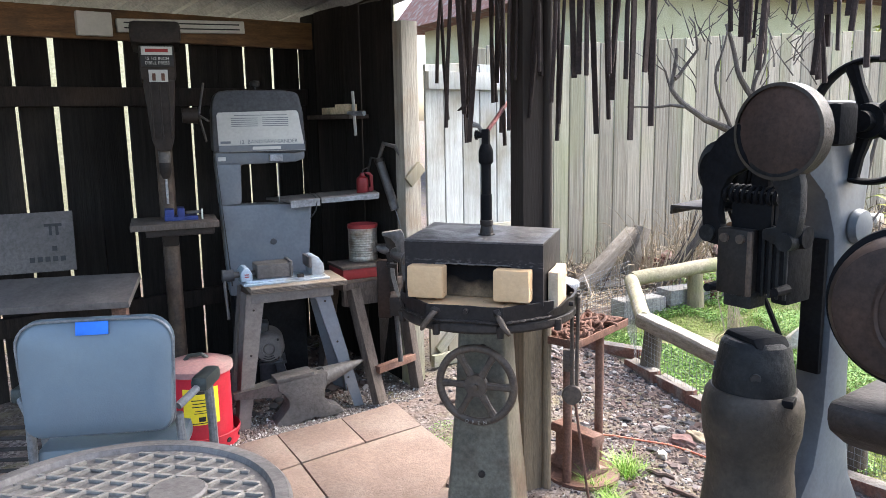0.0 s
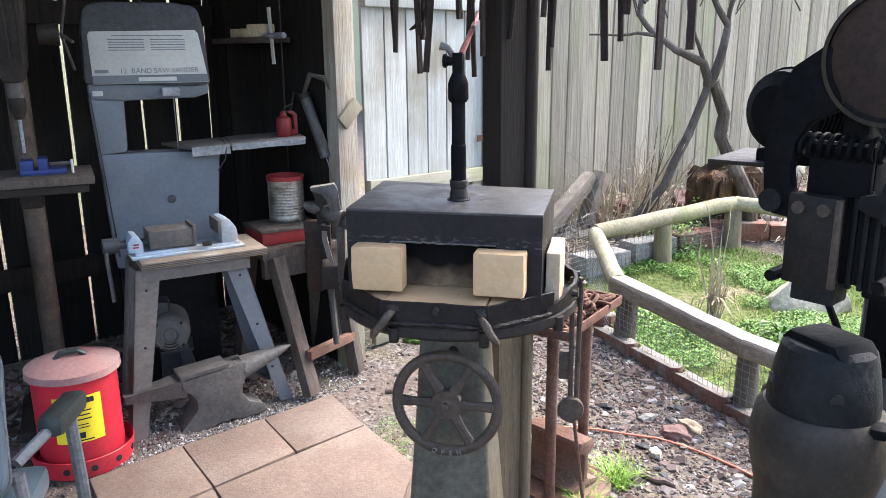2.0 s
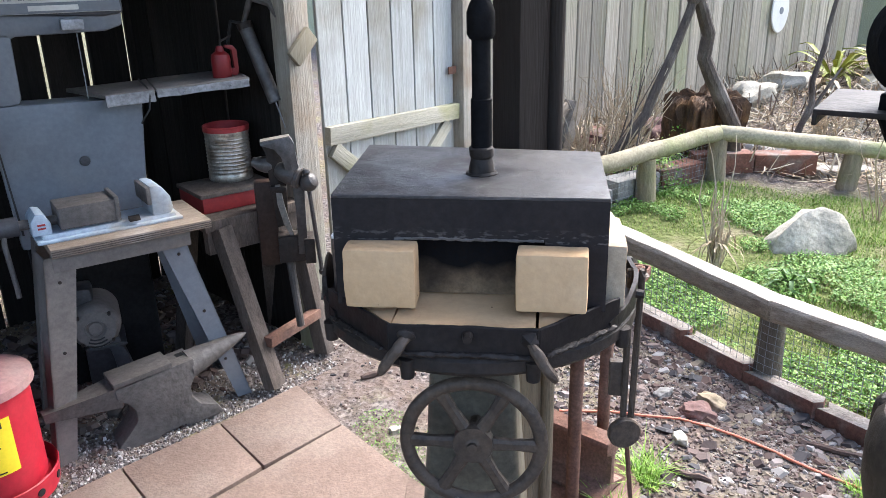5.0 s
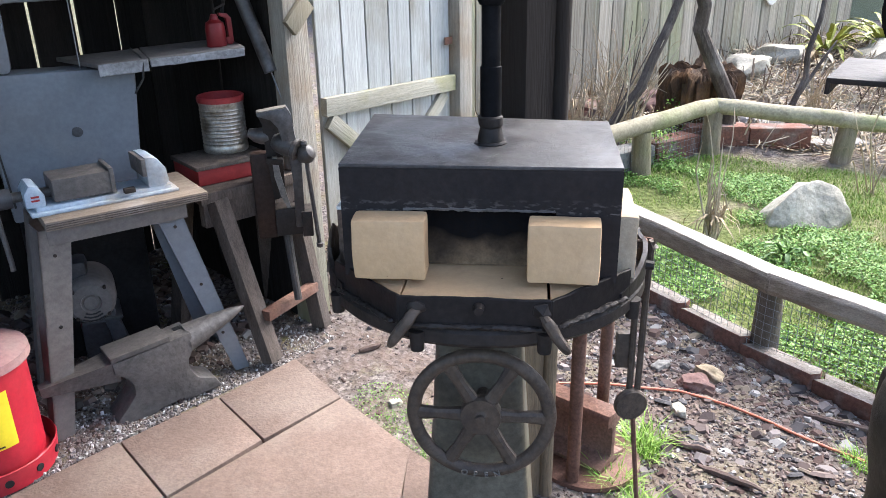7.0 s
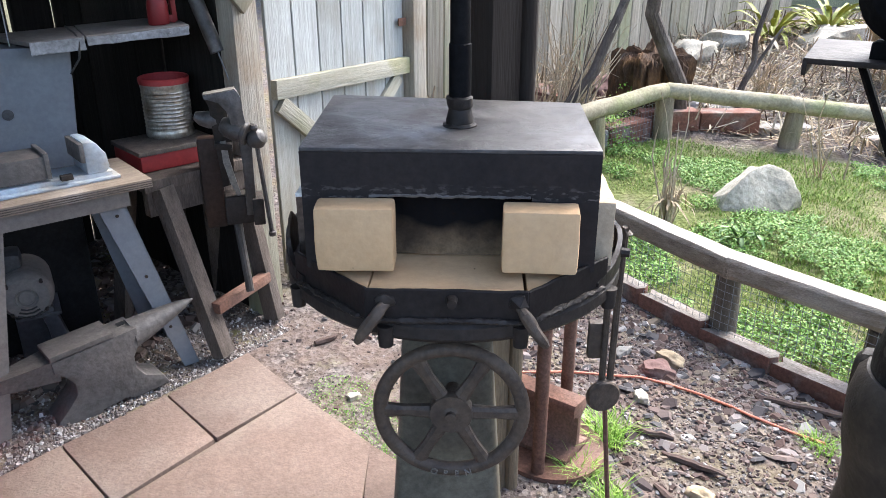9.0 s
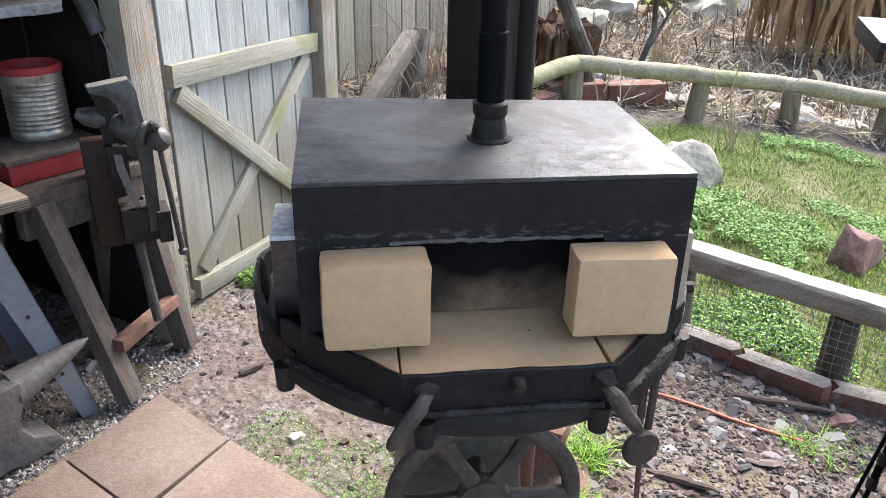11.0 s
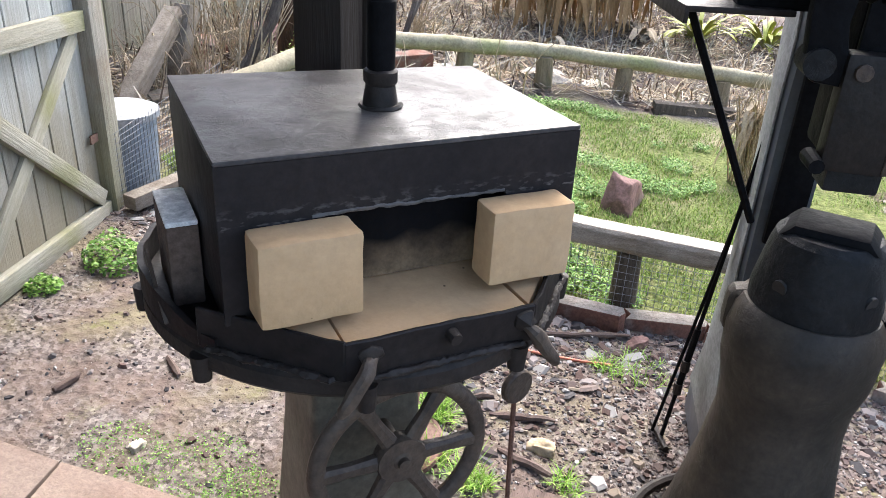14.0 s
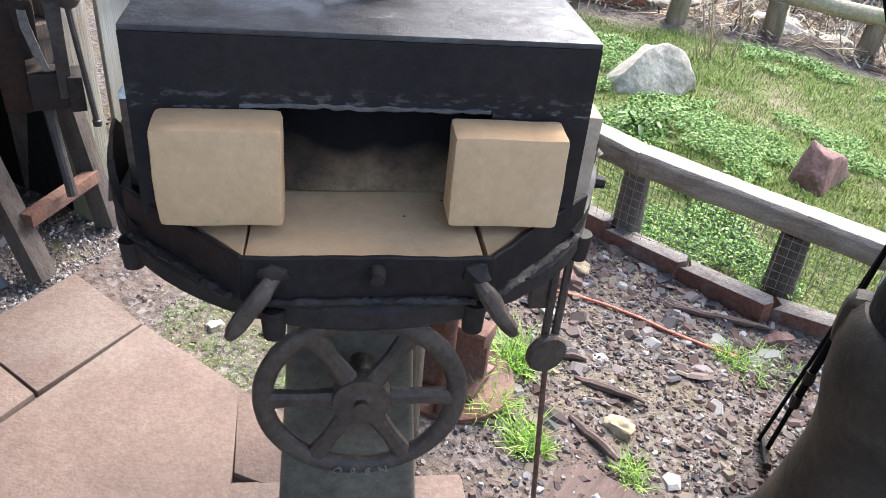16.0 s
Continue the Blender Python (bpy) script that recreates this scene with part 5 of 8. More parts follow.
def make_waste_can():
    c = thing("waste_can", pose(-1.01, 2.86, gz(-1.0, 2.86)), "red steel oily-waste can with dusty lid and yellow label", "waste can")
    part("body", lathe([(0, 0.03), (0.128, 0.03), (0.13, 0.05), (0.13, 0.30), (0.133, 0.315), (0.131, 0.33), (0, 0.33)], 48), M["red"], c)
    part("base_ring", lathe([(0.128, 0.034), (0.15, 0.0), (0.153, 0.0), (0.160, 0.06), (0.157, 0.062), (0.150, 0.012), (0.128, 0.04)], 48), M["red"], c)
    for a in range(0, 360, 30):
        x, y = 0.1565 * math.cos(radians(a)), 0.1565 * math.sin(radians(a))
        part("vent_hole", lathe([(0, -0.002), (0.011, -0.002), (0.011, 0.003), (0, 0.003)], 12, pose(x, y, 0.031, 0, 96, a)), M["black"], c)
    part("lid", lathe([(0.0, 0.365), (0.06, 0.362), (0.125, 0.348), (0.143, 0.34), (0.145, 0.318), (0.14, 0.318), (0.135, 0.332), (0, 0.332)], 48), M["dust_red"], c, "dusty faded red lid")
    part("lid_handle", tube([(-0.045, -0.02, 0.36), (-0.03, -0.015, 0.378), (0.02, 0.0, 0.38), (0.04, 0.012, 0.362)], 0.009, 8), M["rubber"], c, "dark bent lid handle")
    b = lathe([(0.1315, 0.115), (0.1315, 0.27)], 12, None, None, 258, 322)
    bmesh.ops.solidify(b, geom=b.faces[:], thickness=0.001)
    lb = part("label", b, M["yellow"], c, "yellow warning label")
    for z, w, h in ((0.255, 44, 0.017), (0.222, 34, 0.004), (0.208, 30, 0.004), (0.194, 33, 0.004), (0.176, 24, 0.003), (0.166, 26, 0.003), (0.14, 12, 0.02), (0.123, 34, 0.004)):
        b = lathe([(0.133, z - h / 2), (0.133, z + h / 2)], 8, None, None, 290 - w / 2, 290 + w / 2)
        bmesh.ops.solidify(b, geom=b.faces[:], thickness=0.001)
        part("print_line", b, M["black"], lb)


make_waste_can()


def make_vise_bench():
    g = gz(-0.28, 3.45)
    W0 = pose(-0.33, 3.47, g, 0, 0, 30)
    s = thing("vise_bench", W0, "narrow dusty wooden bench with splayed plank legs", "bench")
    top = 0.60 - g
    part("top_board", rough_up(box(0.36, 0.24, 0.035, 0.004, (0.0, 0.03, top - 0.018)), 0.002, 10), M["wood_bench"], s)
    part("apron", box(0.34, 0.035, 0.08, 0.003, (0.0, -0.06, top - 0.075)), M["wood_bench"], s)

    def plank(a, b2, w, d, m):
        a, b2 = Vector(a), Vector(b2)
        q = b2 - a
        b = box(w, d, q.length, 0.003)
        mt = Matrix.Translation((a + b2) / 2) @ (-q).to_track_quat("Z", "Y").to_matrix().to_4x4()
        bmesh.ops.transform(b, matrix=mt, verts=b.verts)
        return part("leg", rough_up(b, 0.0015, 9), m, s)

    plank((-0.125, -0.08, top - 0.03), (-0.07, -0.225, 0.0), 0.058, 0.045, M["wood_bench"])
    plank((0.16, -0.05, top - 0.1), (0.185, -0.13, 0.0), 0.04, 0.06, M["wood_bench"])
    plank((-0.15, 0.1, top - 0.03), (-0.2, 0.2, 0.0), 0.05, 0.045, M["wood_bench"])
    plank((0.12, 0.1, top - 0.03), (0.17, 0.2, 0.0), 0.05, 0.045, M["wood_bench"])
    part("stretcher", box(0.26, 0.035, 0.034, 0.003, (0.05, -0.168, 0.16), (0, 0, 20)), M["rust"], s, "red-brown stretcher board")
    # red box, can
    B = pose(-0.385, 3.535, 0.601, 0, 0, 28)
    bx = thing("red_box", B, "flat red metal tray with a dusty top, on the bench", "tray")
    part("case", box(0.25, 0.2, 0.05, 0.004, (0, 0, 0.025)), M["red_dark"], bx)
    part("lid", box(0.262, 0.21, 0.014, 0.003, (0, 0, 0.0575)), M["wood_bench"], bx, "dusty grey-brown cover board")
    cn = thing("tin_can", B @ pose(0.045, 0.05, 0.0645), "ribbed open tin can with a red rim", "can")
    prof = [(0.0, 0.0), (0.072, 0.0), (0.074, 0.004)]
    for k in range(11):
        z = 0.02 + 0.012 * k
        prof += [(0.074, z), (0.0715, z + 0.004), (0.0715, z + 0.008)]
    prof += [(0.074, 0.16), (0.074, 0.178), (0.072, 0.178), (0.0715, 0.01), (0, 0.01)]
    part("wall", lathe(prof, 44), M["tin"], cn)
    part("rim", lathe([(0.0715, 0.165), (0.0765, 0.166), (0.077, 0.182), (0.074, 0.185), (0.0705, 0.182), (0.0705, 0.12)], 44), M["red_dark"], cn, "red rim")
    # leg vise
    v = thing("leg_vise", pose(-0.147, 3.36, g - 0.006), "worn dark iron blacksmith leg vise on the bench", "vise")
    z = lambda h: h - g
    flat = lambda pts, d, y0, bv=0.005: prism([(x, z(h)) for x, h in pts], d, bv, Matrix.Translation((0, y0 + d, 0)) @ Matrix.Rotation(radians(90), 4, "X"))
    def fan(rows, y0, depth):
        """A forged jaw: cross-sections (x0, x1, height, lean) joined from the top down."""
        b = bmesh.new()
        prev = None
        for x0, x1, hh, ln in rows:
            d = depth * (0.75 + 0.25 * (x1 - x0) / 0.11)
            row = [b.verts.new(v) for v in ((x0, y0 + ln, z(hh)), ((x0 + x1) / 2, y0 + ln - 0.006, z(hh + 0.006)), (x1, y0 + ln, z(hh + 0.012)), (x1, y0 + ln + d, z(hh + 0.012)), (x0, y0 + ln + d, z(hh)))]
            if prev:
                for k in range(5):
                    b.faces.new((prev[k], prev[(k + 1) % 5], row[(k + 1) % 5], row[k]))
            else:
                b.faces.new(row)
            prev = row
        b.faces.new(prev[::-1])
        bmesh.ops.recalc_face_normals(b, faces=b.faces)
        bmesh.ops.subdivide_edges(b, edges=b.edges[:], cuts=2, use_grid_fill=True)
        return rough_up(b, 0.0015, 22)

    part("rear_jaw", fan([(-0.104, -0.03, 0.838, 0), (-0.10, -0.035, 0.825, 0), (-0.09, -0.045, 0.80, 0), (-0.09, -0.04, 0.76, 0), (-0.085, -0.035, 0.70, 0), (-0.075, -0.04, 0.55, 0.01)], 0.0, 0.035), M["iron"], v)
    part("front_jaw", fan([(-0.102, -0.012, 0.845, 0), (-0.100, -0.006, 0.836, -0.002), (-0.062, 0.0, 0.822, -0.004), (-0.043, 0.003, 0.798, -0.006), (-0.034, 0.006, 0.765, -0.004), (-0.026, 0.012, 0.73, 0.0)], -0.05, 0.04), M["iron_steel"], v, "grey worn flaring front jaw")
    part("jaw_top", fan([(-0.101, -0.013, 0.8485, 0), (-0.101, -0.012, 0.8455, 0)], -0.051, 0.042), M["iron_worn"], v, "bright worn jaw edge")
    part("screw_box", lathe([(0, -0.05), (0.022, -0.048), (0.032, -0.03), (0.034, 0.0), (0.031, 0.02), (0.035, 0.024), (0.035, 0.034), (0.028, 0.038), (0, 0.04)], 24, Matrix.Translation((-0.018, -0.03, z(0.735))) @ Vector((0.075, -0.04, -0.028)).to_track_quat("Z", "Y").to_matrix().to_4x4()), M["vise_iron"], v)
    part("screw_ball", lathe([(0, -0.03), (0.018, -0.025), (0.029, -0.009), (0.03, 0.004), (0.023, 0.02), (0.011, 0.028), (0, 0.029)], 22, pose(0.036, -0.055, z(0.712), 60, 0, 60)), M["vise_iron"], v)
    part("ball_knob", lathe([(0, -0.012), (0.01, -0.008), (0.0125, 0.0), (0.01, 0.008), (0, 0.012)], 14, pose(0.03, -0.06, z(0.747))), M["vise_iron"], v)
    part("screw_tail", tube([(-0.06, 0.02, z(0.755)), (-0.095, 0.02, z(0.76)), (-0.115, 0.02, z(0.765)), (-0.135, 0.02, z(0.775))], [0.024, 0.026, 0.022, 0.012], 12), M["iron_steel"], v)
    part("front_bar", rough_up(flat([(-0.02, 0.74), (0.022, 0.74), (0.019, 0.62), (0.016, 0.47), (-0.014, 0.47), (-0.012, 0.62)], 0.034, -0.045), 0.0015, 20), M["vise_iron"], v)
    part("spring", tube([(-0.062, -0.012, z(0.70)), (-0.058, -0.02, z(0.64)), (-0.045, -0.026, z(0.58)), (-0.03, -0.02, z(0.53))], [0.011, 0.014, 0.013, 0.008], 4), M["iron_worn"], v, "pale flat steel spring")
    part("spring_clip", box(0.05, 0.05, 0.02, 0.004, (-0.062, 0.0, z(0.685)), (0, 8, 0)), M["iron"], v)
    part("mount_plate", rough_up(box(0.085, 0.07, 0.09, 0.006, (-0.034, 0.0, z(0.487))), 0.002, 20), M["iron"], v)
    part("mount_strap", box(0.034, 0.085, 0.085, 0.004, (0.022, -0.012, z(0.482))), M["iron"], v)
    part("mount_post", rough_up(box(0.066, 0.05, 0.29, 0.012, (-0.106, 0.045, z(0.56))), 0.002, 12), M["rust_brown"], v, "brown mounting board")
    part("leg", tube([(-0.046, 0.0, z(0.45)), (-0.043, -0.01, z(0.40)), (-0.037, -0.03, z(0.32)), (-0.03, -0.05, z(0.22))], [0.015, 0.0135, 0.0125, 0.013], 10), M["vise_iron"], v, "long iron leg")
    part("handle", tube([(0.032, -0.062, z(0.735)), (0.036, -0.062, z(0.67)), (0.054, -0.06, z(0.42))], [0.008, 0.007, 0.007], 8), M["vise_iron"], v)
    part("handle_end", lathe([(0, -0.011), (0.010, -0.008), (0.0115, 0.005), (0, 0.012)], 12, pose(0.055, -0.06, z(0.412))), M["vise_iron"], v)


make_vise_bench()


def make_shelf():
    """Small wall shelf and the tools hung on the side wall."""
    def wall(d, z, off=0.0):
        p = LATCH + W * (0.05 + d) - U * (0.012 + off)
        return Vector((p.x, p.y, z))
    p = wall(0.42, 1.385, 0.065)
    solid("wall_shelf", rough_up(box(0.42, 0.12, 0.022, 0.003), 0.001, 8), M["wood_bench"], "short dusty board shelf on the side wall", "shelf", pose(p.x, p.y, p.z, 0, 0, UANG + 90))
    for i, (d, h, w) in enumerate(((0.48, 0.035, 0.05), (0.40, 0.035, 0.05), (0.32, 0.05, 0.09))):
        p = wall(d, 1.398 + h / 2, 0.07)
        solid("wood_block", rough_up(box(w, 0.07, h, 0.003, rot=(0, 0, 12 * i)), 0.002, 20, i), M["cream"], "small cream wood block on the shelf", "block", pose(p.x, p.y, p.z, 0, 0, UANG + 90), "shelf blocks")
    p = wall(0.20, 1.40, 0.08)
    sq = thing("wall_square", pose(p.x, p.y, p.z, 0, 0, UANG + 90), "pale steel square hooked on the shelf end", "square")
    part("blade", box(0.022, 0.004, 0.22, 0.001, (0, 0.02, 0.0), (0, 4, 0)), M["white"], sq)
    part("stock", rod((-0.09, 0.02, 0.0), (0.05, 0.02, 0.0), 0.012, 0.012, 12), M["alloy"], sq)
    # oil can on the saw table
    oc = thing("oil_can", pose(-0.352, 3.52, 1.012, 0, 0, 25) @ Matrix.Diagonal((0.8, 0.8, 0.95, 1)), "small red pump oil can on the saw table", "oil can")
    part("body", lathe([(0, 0), (0.036, 0), (0.038, 0.004), (0.038, 0.062), (0.034, 0.078), (0.018, 0.088), (0.012, 0.105), (0, 0.106)], 28), M["red_oil"], oc)
    part("handle", prism([(0.036, 0.01), (0.055, 0.005), (0.068, 0.012), (0.066, 0.09), (0.05, 0.105), (0.018, 0.108), (0.018, 0.1), (0.045, 0.09), (0.05, 0.03), (0.036, 0.03)], 0.02, 0.002, Matrix.Translation((0, 0.01, 0)) @ Matrix.Rotation(radians(90), 4, "X")), M["red_oil"], oc)
    part("spout", tube([(0, 0, 0.10), (0.005, 0, 0.12), (0.05, 0, 0.135)], 0.004, 8), M["iron"], oc)
    # grease gun leaning from a hook
    gg = thing("grease_gun", pose(-0.215, 3.56, 0), "worn steel grease gun hung on the wall", "grease gun")
    part("barrel", rod((-0.055, 0.03, 1.165), (0.02, -0.02, 0.925), 0.022, 0.022, 20), M["iron_steel"], gg)
    part("head", rod((-0.058, 0.032, 1.175), (-0.052, 0.028, 1.155), 0.025, 0.025, 20), M["iron"], gg)
    part("lever", tube([(-0.06, 0.03, 1.17), (-0.03, 0.01, 1.25), (0.03, -0.02, 1.235), (0.07, -0.04, 1.16)], [0.008, 0.012, 0.012, 0.009], 10), M["iron_dusty"], gg)
    part("rod_end", rod((0.02, -0.02, 0.925), (0.045, -0.035, 0.84), 0.0025, 0.0025, 6), M["alloy"], gg)
    part("coupler_hose", tube([(-0.055, 0.03, 1.17), (-0.10, 0.06, 1.18), (-0.12, 0.07, 1.10)], 0.006, 8), M["black"], gg)


make_shelf()


def make_chair():
    c = thing("office_chair", pose(-0.94, 1.86, gz(-0.94, 1.86), 0, 0, 8), "grey steel office chair with a blue-grey vinyl back", "chair")
    g = gz(-0.94, 1.86)
    z = lambda h: h - g
    # padded backrest with rounded corners
    pts = []
    for cx, cz, a0 in ((0.135, 0.09, 0), (-0.135, 0.09, 90), (-0.15, -0.12, 180), (0.15, -0.12, 270)):
        r = 0.07 if a0 < 180 else 0.045
        pts += [(cx + r * math.cos(radians(a0 + 15 * k)), cz + r * math.sin(radians(a0 + 15 * k))) for k in range(7)]
    b = bmesh.new()
    mt = Matrix.Translation((0, -0.06, z(0.682))) @ pose(0, 0, 0, 82, 0, 0)
    n = len(pts)
    prev = None
    for sc, d in ((0.05, 0.0), (0.9, 0.0), (1.0, 0.01), (1.01, 0.026), (0.985, 0.04), (0.93, 0.047), (0.75, 0.054), (0.5, 0.058), (0.25, 0.06), (0.02, 0.0605)):
        row = [b.verts.new((x * sc, zz * sc, d)) for x, zz in pts]
        if prev:
            for k in range(n):
                b.faces.new((prev[k], prev[(k + 1) % n], row[(k + 1) % n], row[k]))
        prev = row
    b.faces.new(prev)
    bmesh.ops.recalc_face_normals(b, faces=b.faces)
    bmesh.ops.transform(b, matrix=mt, verts=b.verts)
    bk = part("backrest", b, M["vinyl"], c, "padded blue-grey vinyl backrest")
    part("tape", box(0.085, 0.004, 0.036, 0.001, (0.0, -0.1005, z(0.822)), (-14, 0, 0)), M["tape"], bk, "strip of bright blue tape")
    part("piping", tube([(x * 1.005, -0.088 + (-0.0), zz) for x, zz in [(p[0], z(0.682) + p[1]) for p in pts]], 0.004, 6, closed=True), M["chair_grey"], bk)
    part("seat", box(0.40, 0.2, 0.06, 0.022, (0, 0.05, z(0.43))), M["vinyl"], c)
    for s in (-1, 1):
        part("upright", tube([(0.20 * s, -0.06, z(0.55)), (0.205 * s, -0.05, z(0.40)), (0.21 * s, -0.02, z(0.2)), (0.215 * s, -0.03, 0.0)], 0.013, 10), M["chair_grey"], c)
        part("front_leg", tube([(0.25 * s, 0.16, z(0.57)), (0.252 * s, 0.18, z(0.4)), (0.25 * s, 0.22, 0.0)], 0.014, 10), M["chair_grey"], c)
        part("arm_bar", tube([(0.2 * s, -0.06, z(0.57)), (0.24 * s, 0.0, z(0.595)), (0.255 * s, 0.18, z(0.58))], 0.012, 10), M["chair_grey"], c)
        part("armrest", rough_up(box(0.05, 0.19, 0.045, 0.016, (0.255 * s, 0.1, z(0.595)), (-6, 0, -4 * s)), 0.002, 10), M["rubber"], c, "dark rubber armrest pad")


make_chair()


def make_grate_table():
    g = gz(-0.6, 1.1)
    t = thing("grate_table", pose(-0.57, 0.98, g, 0, 0, 20), "round cast-iron hatch cover with lattice relief, used as a table", "table")
    h = 0.695 - g
    part("disc", lathe([(0, h - 0.012), (0.285, h - 0.012), (0.29, h), (0.315, h), (0.322, h - 0.008), (0.322, h - 0.03), (0, h - 0.03)], 72), M["iron_dusty"], t)
    for k in range(-6, 7):
        for a in (32, -32):
            d = k * 0.042
            L = math.sqrt(max(0.0, 0.27 ** 2 - d * d))
            if L < 0.05:
                continue
            b = box(2 * L, 0.008, 0.009, 0.002, (0, d, h - 0.009))
            bmesh.ops.transform(b, matrix=pose(0, 0, 0, 0, 0, a), verts=b.verts)
            part("rib", b, M["iron_worn"], t)
    part("boss", lathe([(0, h), (0.05, h), (0.055, h - 0.004), (0.055, h - 0.012), (0, h - 0.012)], 28, pose(0.12, 0.05, 0)), M["iron_dusty"], t)
    part("pedestal", lathe([(0, 0.0), (0.2, 0.0), (0.19, 0.03), (0.06, 0.06), (0.05, h - 0.06), (0.12, h - 0.03), (0, h - 0.03)], 32), M["iron"], t)


make_grate_table()


def make_left_bench():
    b = thing("side_bench", pose(-1.62, 2.85, gz(-1.6, 2.85), 0, 0, 10), "dark plank bench along the back wall", "bench")
    g = gz(-1.6, 2.85)
    part("top", box(0.72, 0.28, 0.03, 0.004, (0, 0, 0.68 - g), (14, 0, 0)), M["leg_grey"], b, "sloping grey sheet-metal top")
    for x in (-0.3, 0.28):
        part("leg", box(0.06, 0.06, 0.62 - g, 0.004, (x, 0.06, (0.62 - g) / 2)), M["rust"], b)
    s = thing("sign_board", pose(-1.75, 3.02, 0.87, -8, 0, 22), "dusty grey metal sign panel with worn dark letters", "sign")
    part("sheet", rough_up(box(0.36, 0.006, 0.26, 0.002), 0.003, 6), M["iron_dusty"], s)
    bars(s, pose(0, -0.0045, 0), [(0.115 - 0.026 * k, 0.05, 0.012, 0.045) for k in range(2)] + [(0.10, 0.072, 0.07, 0.012), (0.1, -0.03, 0.02, 0.02)] + [(0.13 - 0.03 * k, -0.075, 0.02, 0.022) for k in range(5)])
    w = thing("cart_wheel", pose(-1.2, 2.36, gz(-1.2, 2.4) + 0.17, 75, 0, 12), "rusty spoked iron wheel leaning under the bench", "wheel")
    spoked_wheel(0.12, 0.03, 0.03, 5, 0.02, M["iron"], w, (0, 0, 0))
    gr = thing("floor_grate", pose(-1.5, 2.2, gz(-1.5, 2.2) + 0.18, 75, 0, 5), "dark slatted iron grate leaning by the chair", "grate")
    part("frame_bar", box(0.02, 0.36, 0.02, 0.003, (-0.17, 0, 0)), M["iron"], gr)
    part("frame_bar", box(0.02, 0.36, 0.02, 0.003, (0.17, 0, 0)), M["iron"], gr)
    for k in range(10):
        part("slat", box(0.32, 0.014, 0.012, 0.002, (0, -0.16 + 0.036 * k, 0)), M["iron"], gr)
    p = at_uw(-0.745, -0.13, 1.838)
    pl = thing("beam_strip", pose(p.x, p.y, p.z, 0, -2.2, UANG), "off-white power strip screwed to the beam", "power strip")
    part("case", box(0.64, 0.03, 0.062, 0.006), M["white"], pl)
    for k in (-0.012, 0.012):
        part("groove", box(0.58, 0.003, 0.006, 0, (0, -0.016, k)), M["black"], pl)
    p = at_uw(-1.165, -0.131, 1.826)
    solid("junction_box", box(0.155, 0.035, 0.107, 0.004), M["white"], "off-white junction box screwed to the beam", "junction box", pose(p.x, p.y, p.z, 0, 0, UANG))


make_left_bench()


def make_motor():
    m = thing("electric_motor", pose(-0.812, 3.31, gz(-0.8, 3.3) + 0.122, 0, 0, 14), "dusty grey-brown electric motor under the work table", "motor")
    part("housing", lathe([(0, -0.10), (0.05, -0.10), (0.07, -0.085), (0.075, -0.07), (0.076, 0.06), (0.068, 0.085), (0, 0.09)], 32, pose(0, 0.02, 0.145, 90, 0, 0)), M["leg_grey"], m)
    part("end_bell", lathe([(0, 0.0), (0.02, 0.0), (0.023, 0.004), (0.027, 0.004), (0.03, -0.004), (0.058, -0.002), (0.066, 0.006), (0.072, 0.02), (0.072, 0.03), (0, 0.03)], 36, pose(0, -0.088, 0.145, -90, 0, 0)), M["leg_grey"], m)
    for k in range(3):
        for a in (-112, -90, -68):
            r = 0.036 + 0.011 * k
            c, q = math.cos(radians(a)), math.sin(radians(a))
            part("vent_slot", box(0.017 + 0.003 * k, 0.004, 0.0055, 0.001, (r * c, -0.0905, 0.145 + r * q), (0, 90 - a - 180, 0), seg=1), M["black"], m)
    for a in (45, 135, 225, 315):
        part("tie_bolt", rod((0.062 * math.cos(radians(a)), -0.083, 0.145 + 0.062 * math.sin(radians(a))), (0.062 * math.cos(radians(a)), -0.096, 0.145 + 0.062 * math.sin(radians(a))), 0.006, 0.005, 8), M["iron"], m)
    part("conduit_box", rough_up(box(0.075, 0.09, 0.06, 0.02, (-0.03, 0.0, 0.235)), 0.003, 14), M["saw_dark"], m)
    part("bracket_arm", prism([(0.02, 0.09), (0.055, 0.10), (0.075, 0.03), (0.11, -0.12), (0.05, -0.12), (0.035, 0.02)], 0.05, 0.006, Matrix.Translation((0, 0.0, 0)) @ Matrix.Rotation(radians(90), 4, "X")), M["saw_dark"], m)
    part("foot", box(0.12, 0.16, 0.012, 0.003, (0.02, 0.02, 0.066)), M["saw_dark"], m)
    part("pedestal", box(0.09, 0.10, 0.2, 0.006, (0.0, 0.06, -0.04)), M["saw_dark"], m)


make_motor()


# ---- power hammer ----
M["rust_dark"] = mat("dark brown rusted bar", (0.05, 0.035, 0.03), (0.028, 0.022, 0.02), 20, 0.75, 0.2, 0.2, rand=0.3)

# worn frame paint, made paler to carry the sun on that side
M["cheek"] = mat("worn grey frame paint with sunlight in its colour", (0.30, 0.30, 0.285), (0.2, 0.2, 0.19), 6, 0.5, 0, 0.1, c3=(0.08, 0.075, 0.07), c3_scale=5, c3_amount=0.5)
HAM = pose(0.918, 1.845, 0, 0, 0, 35)  # local x runs from the dies back to the frame


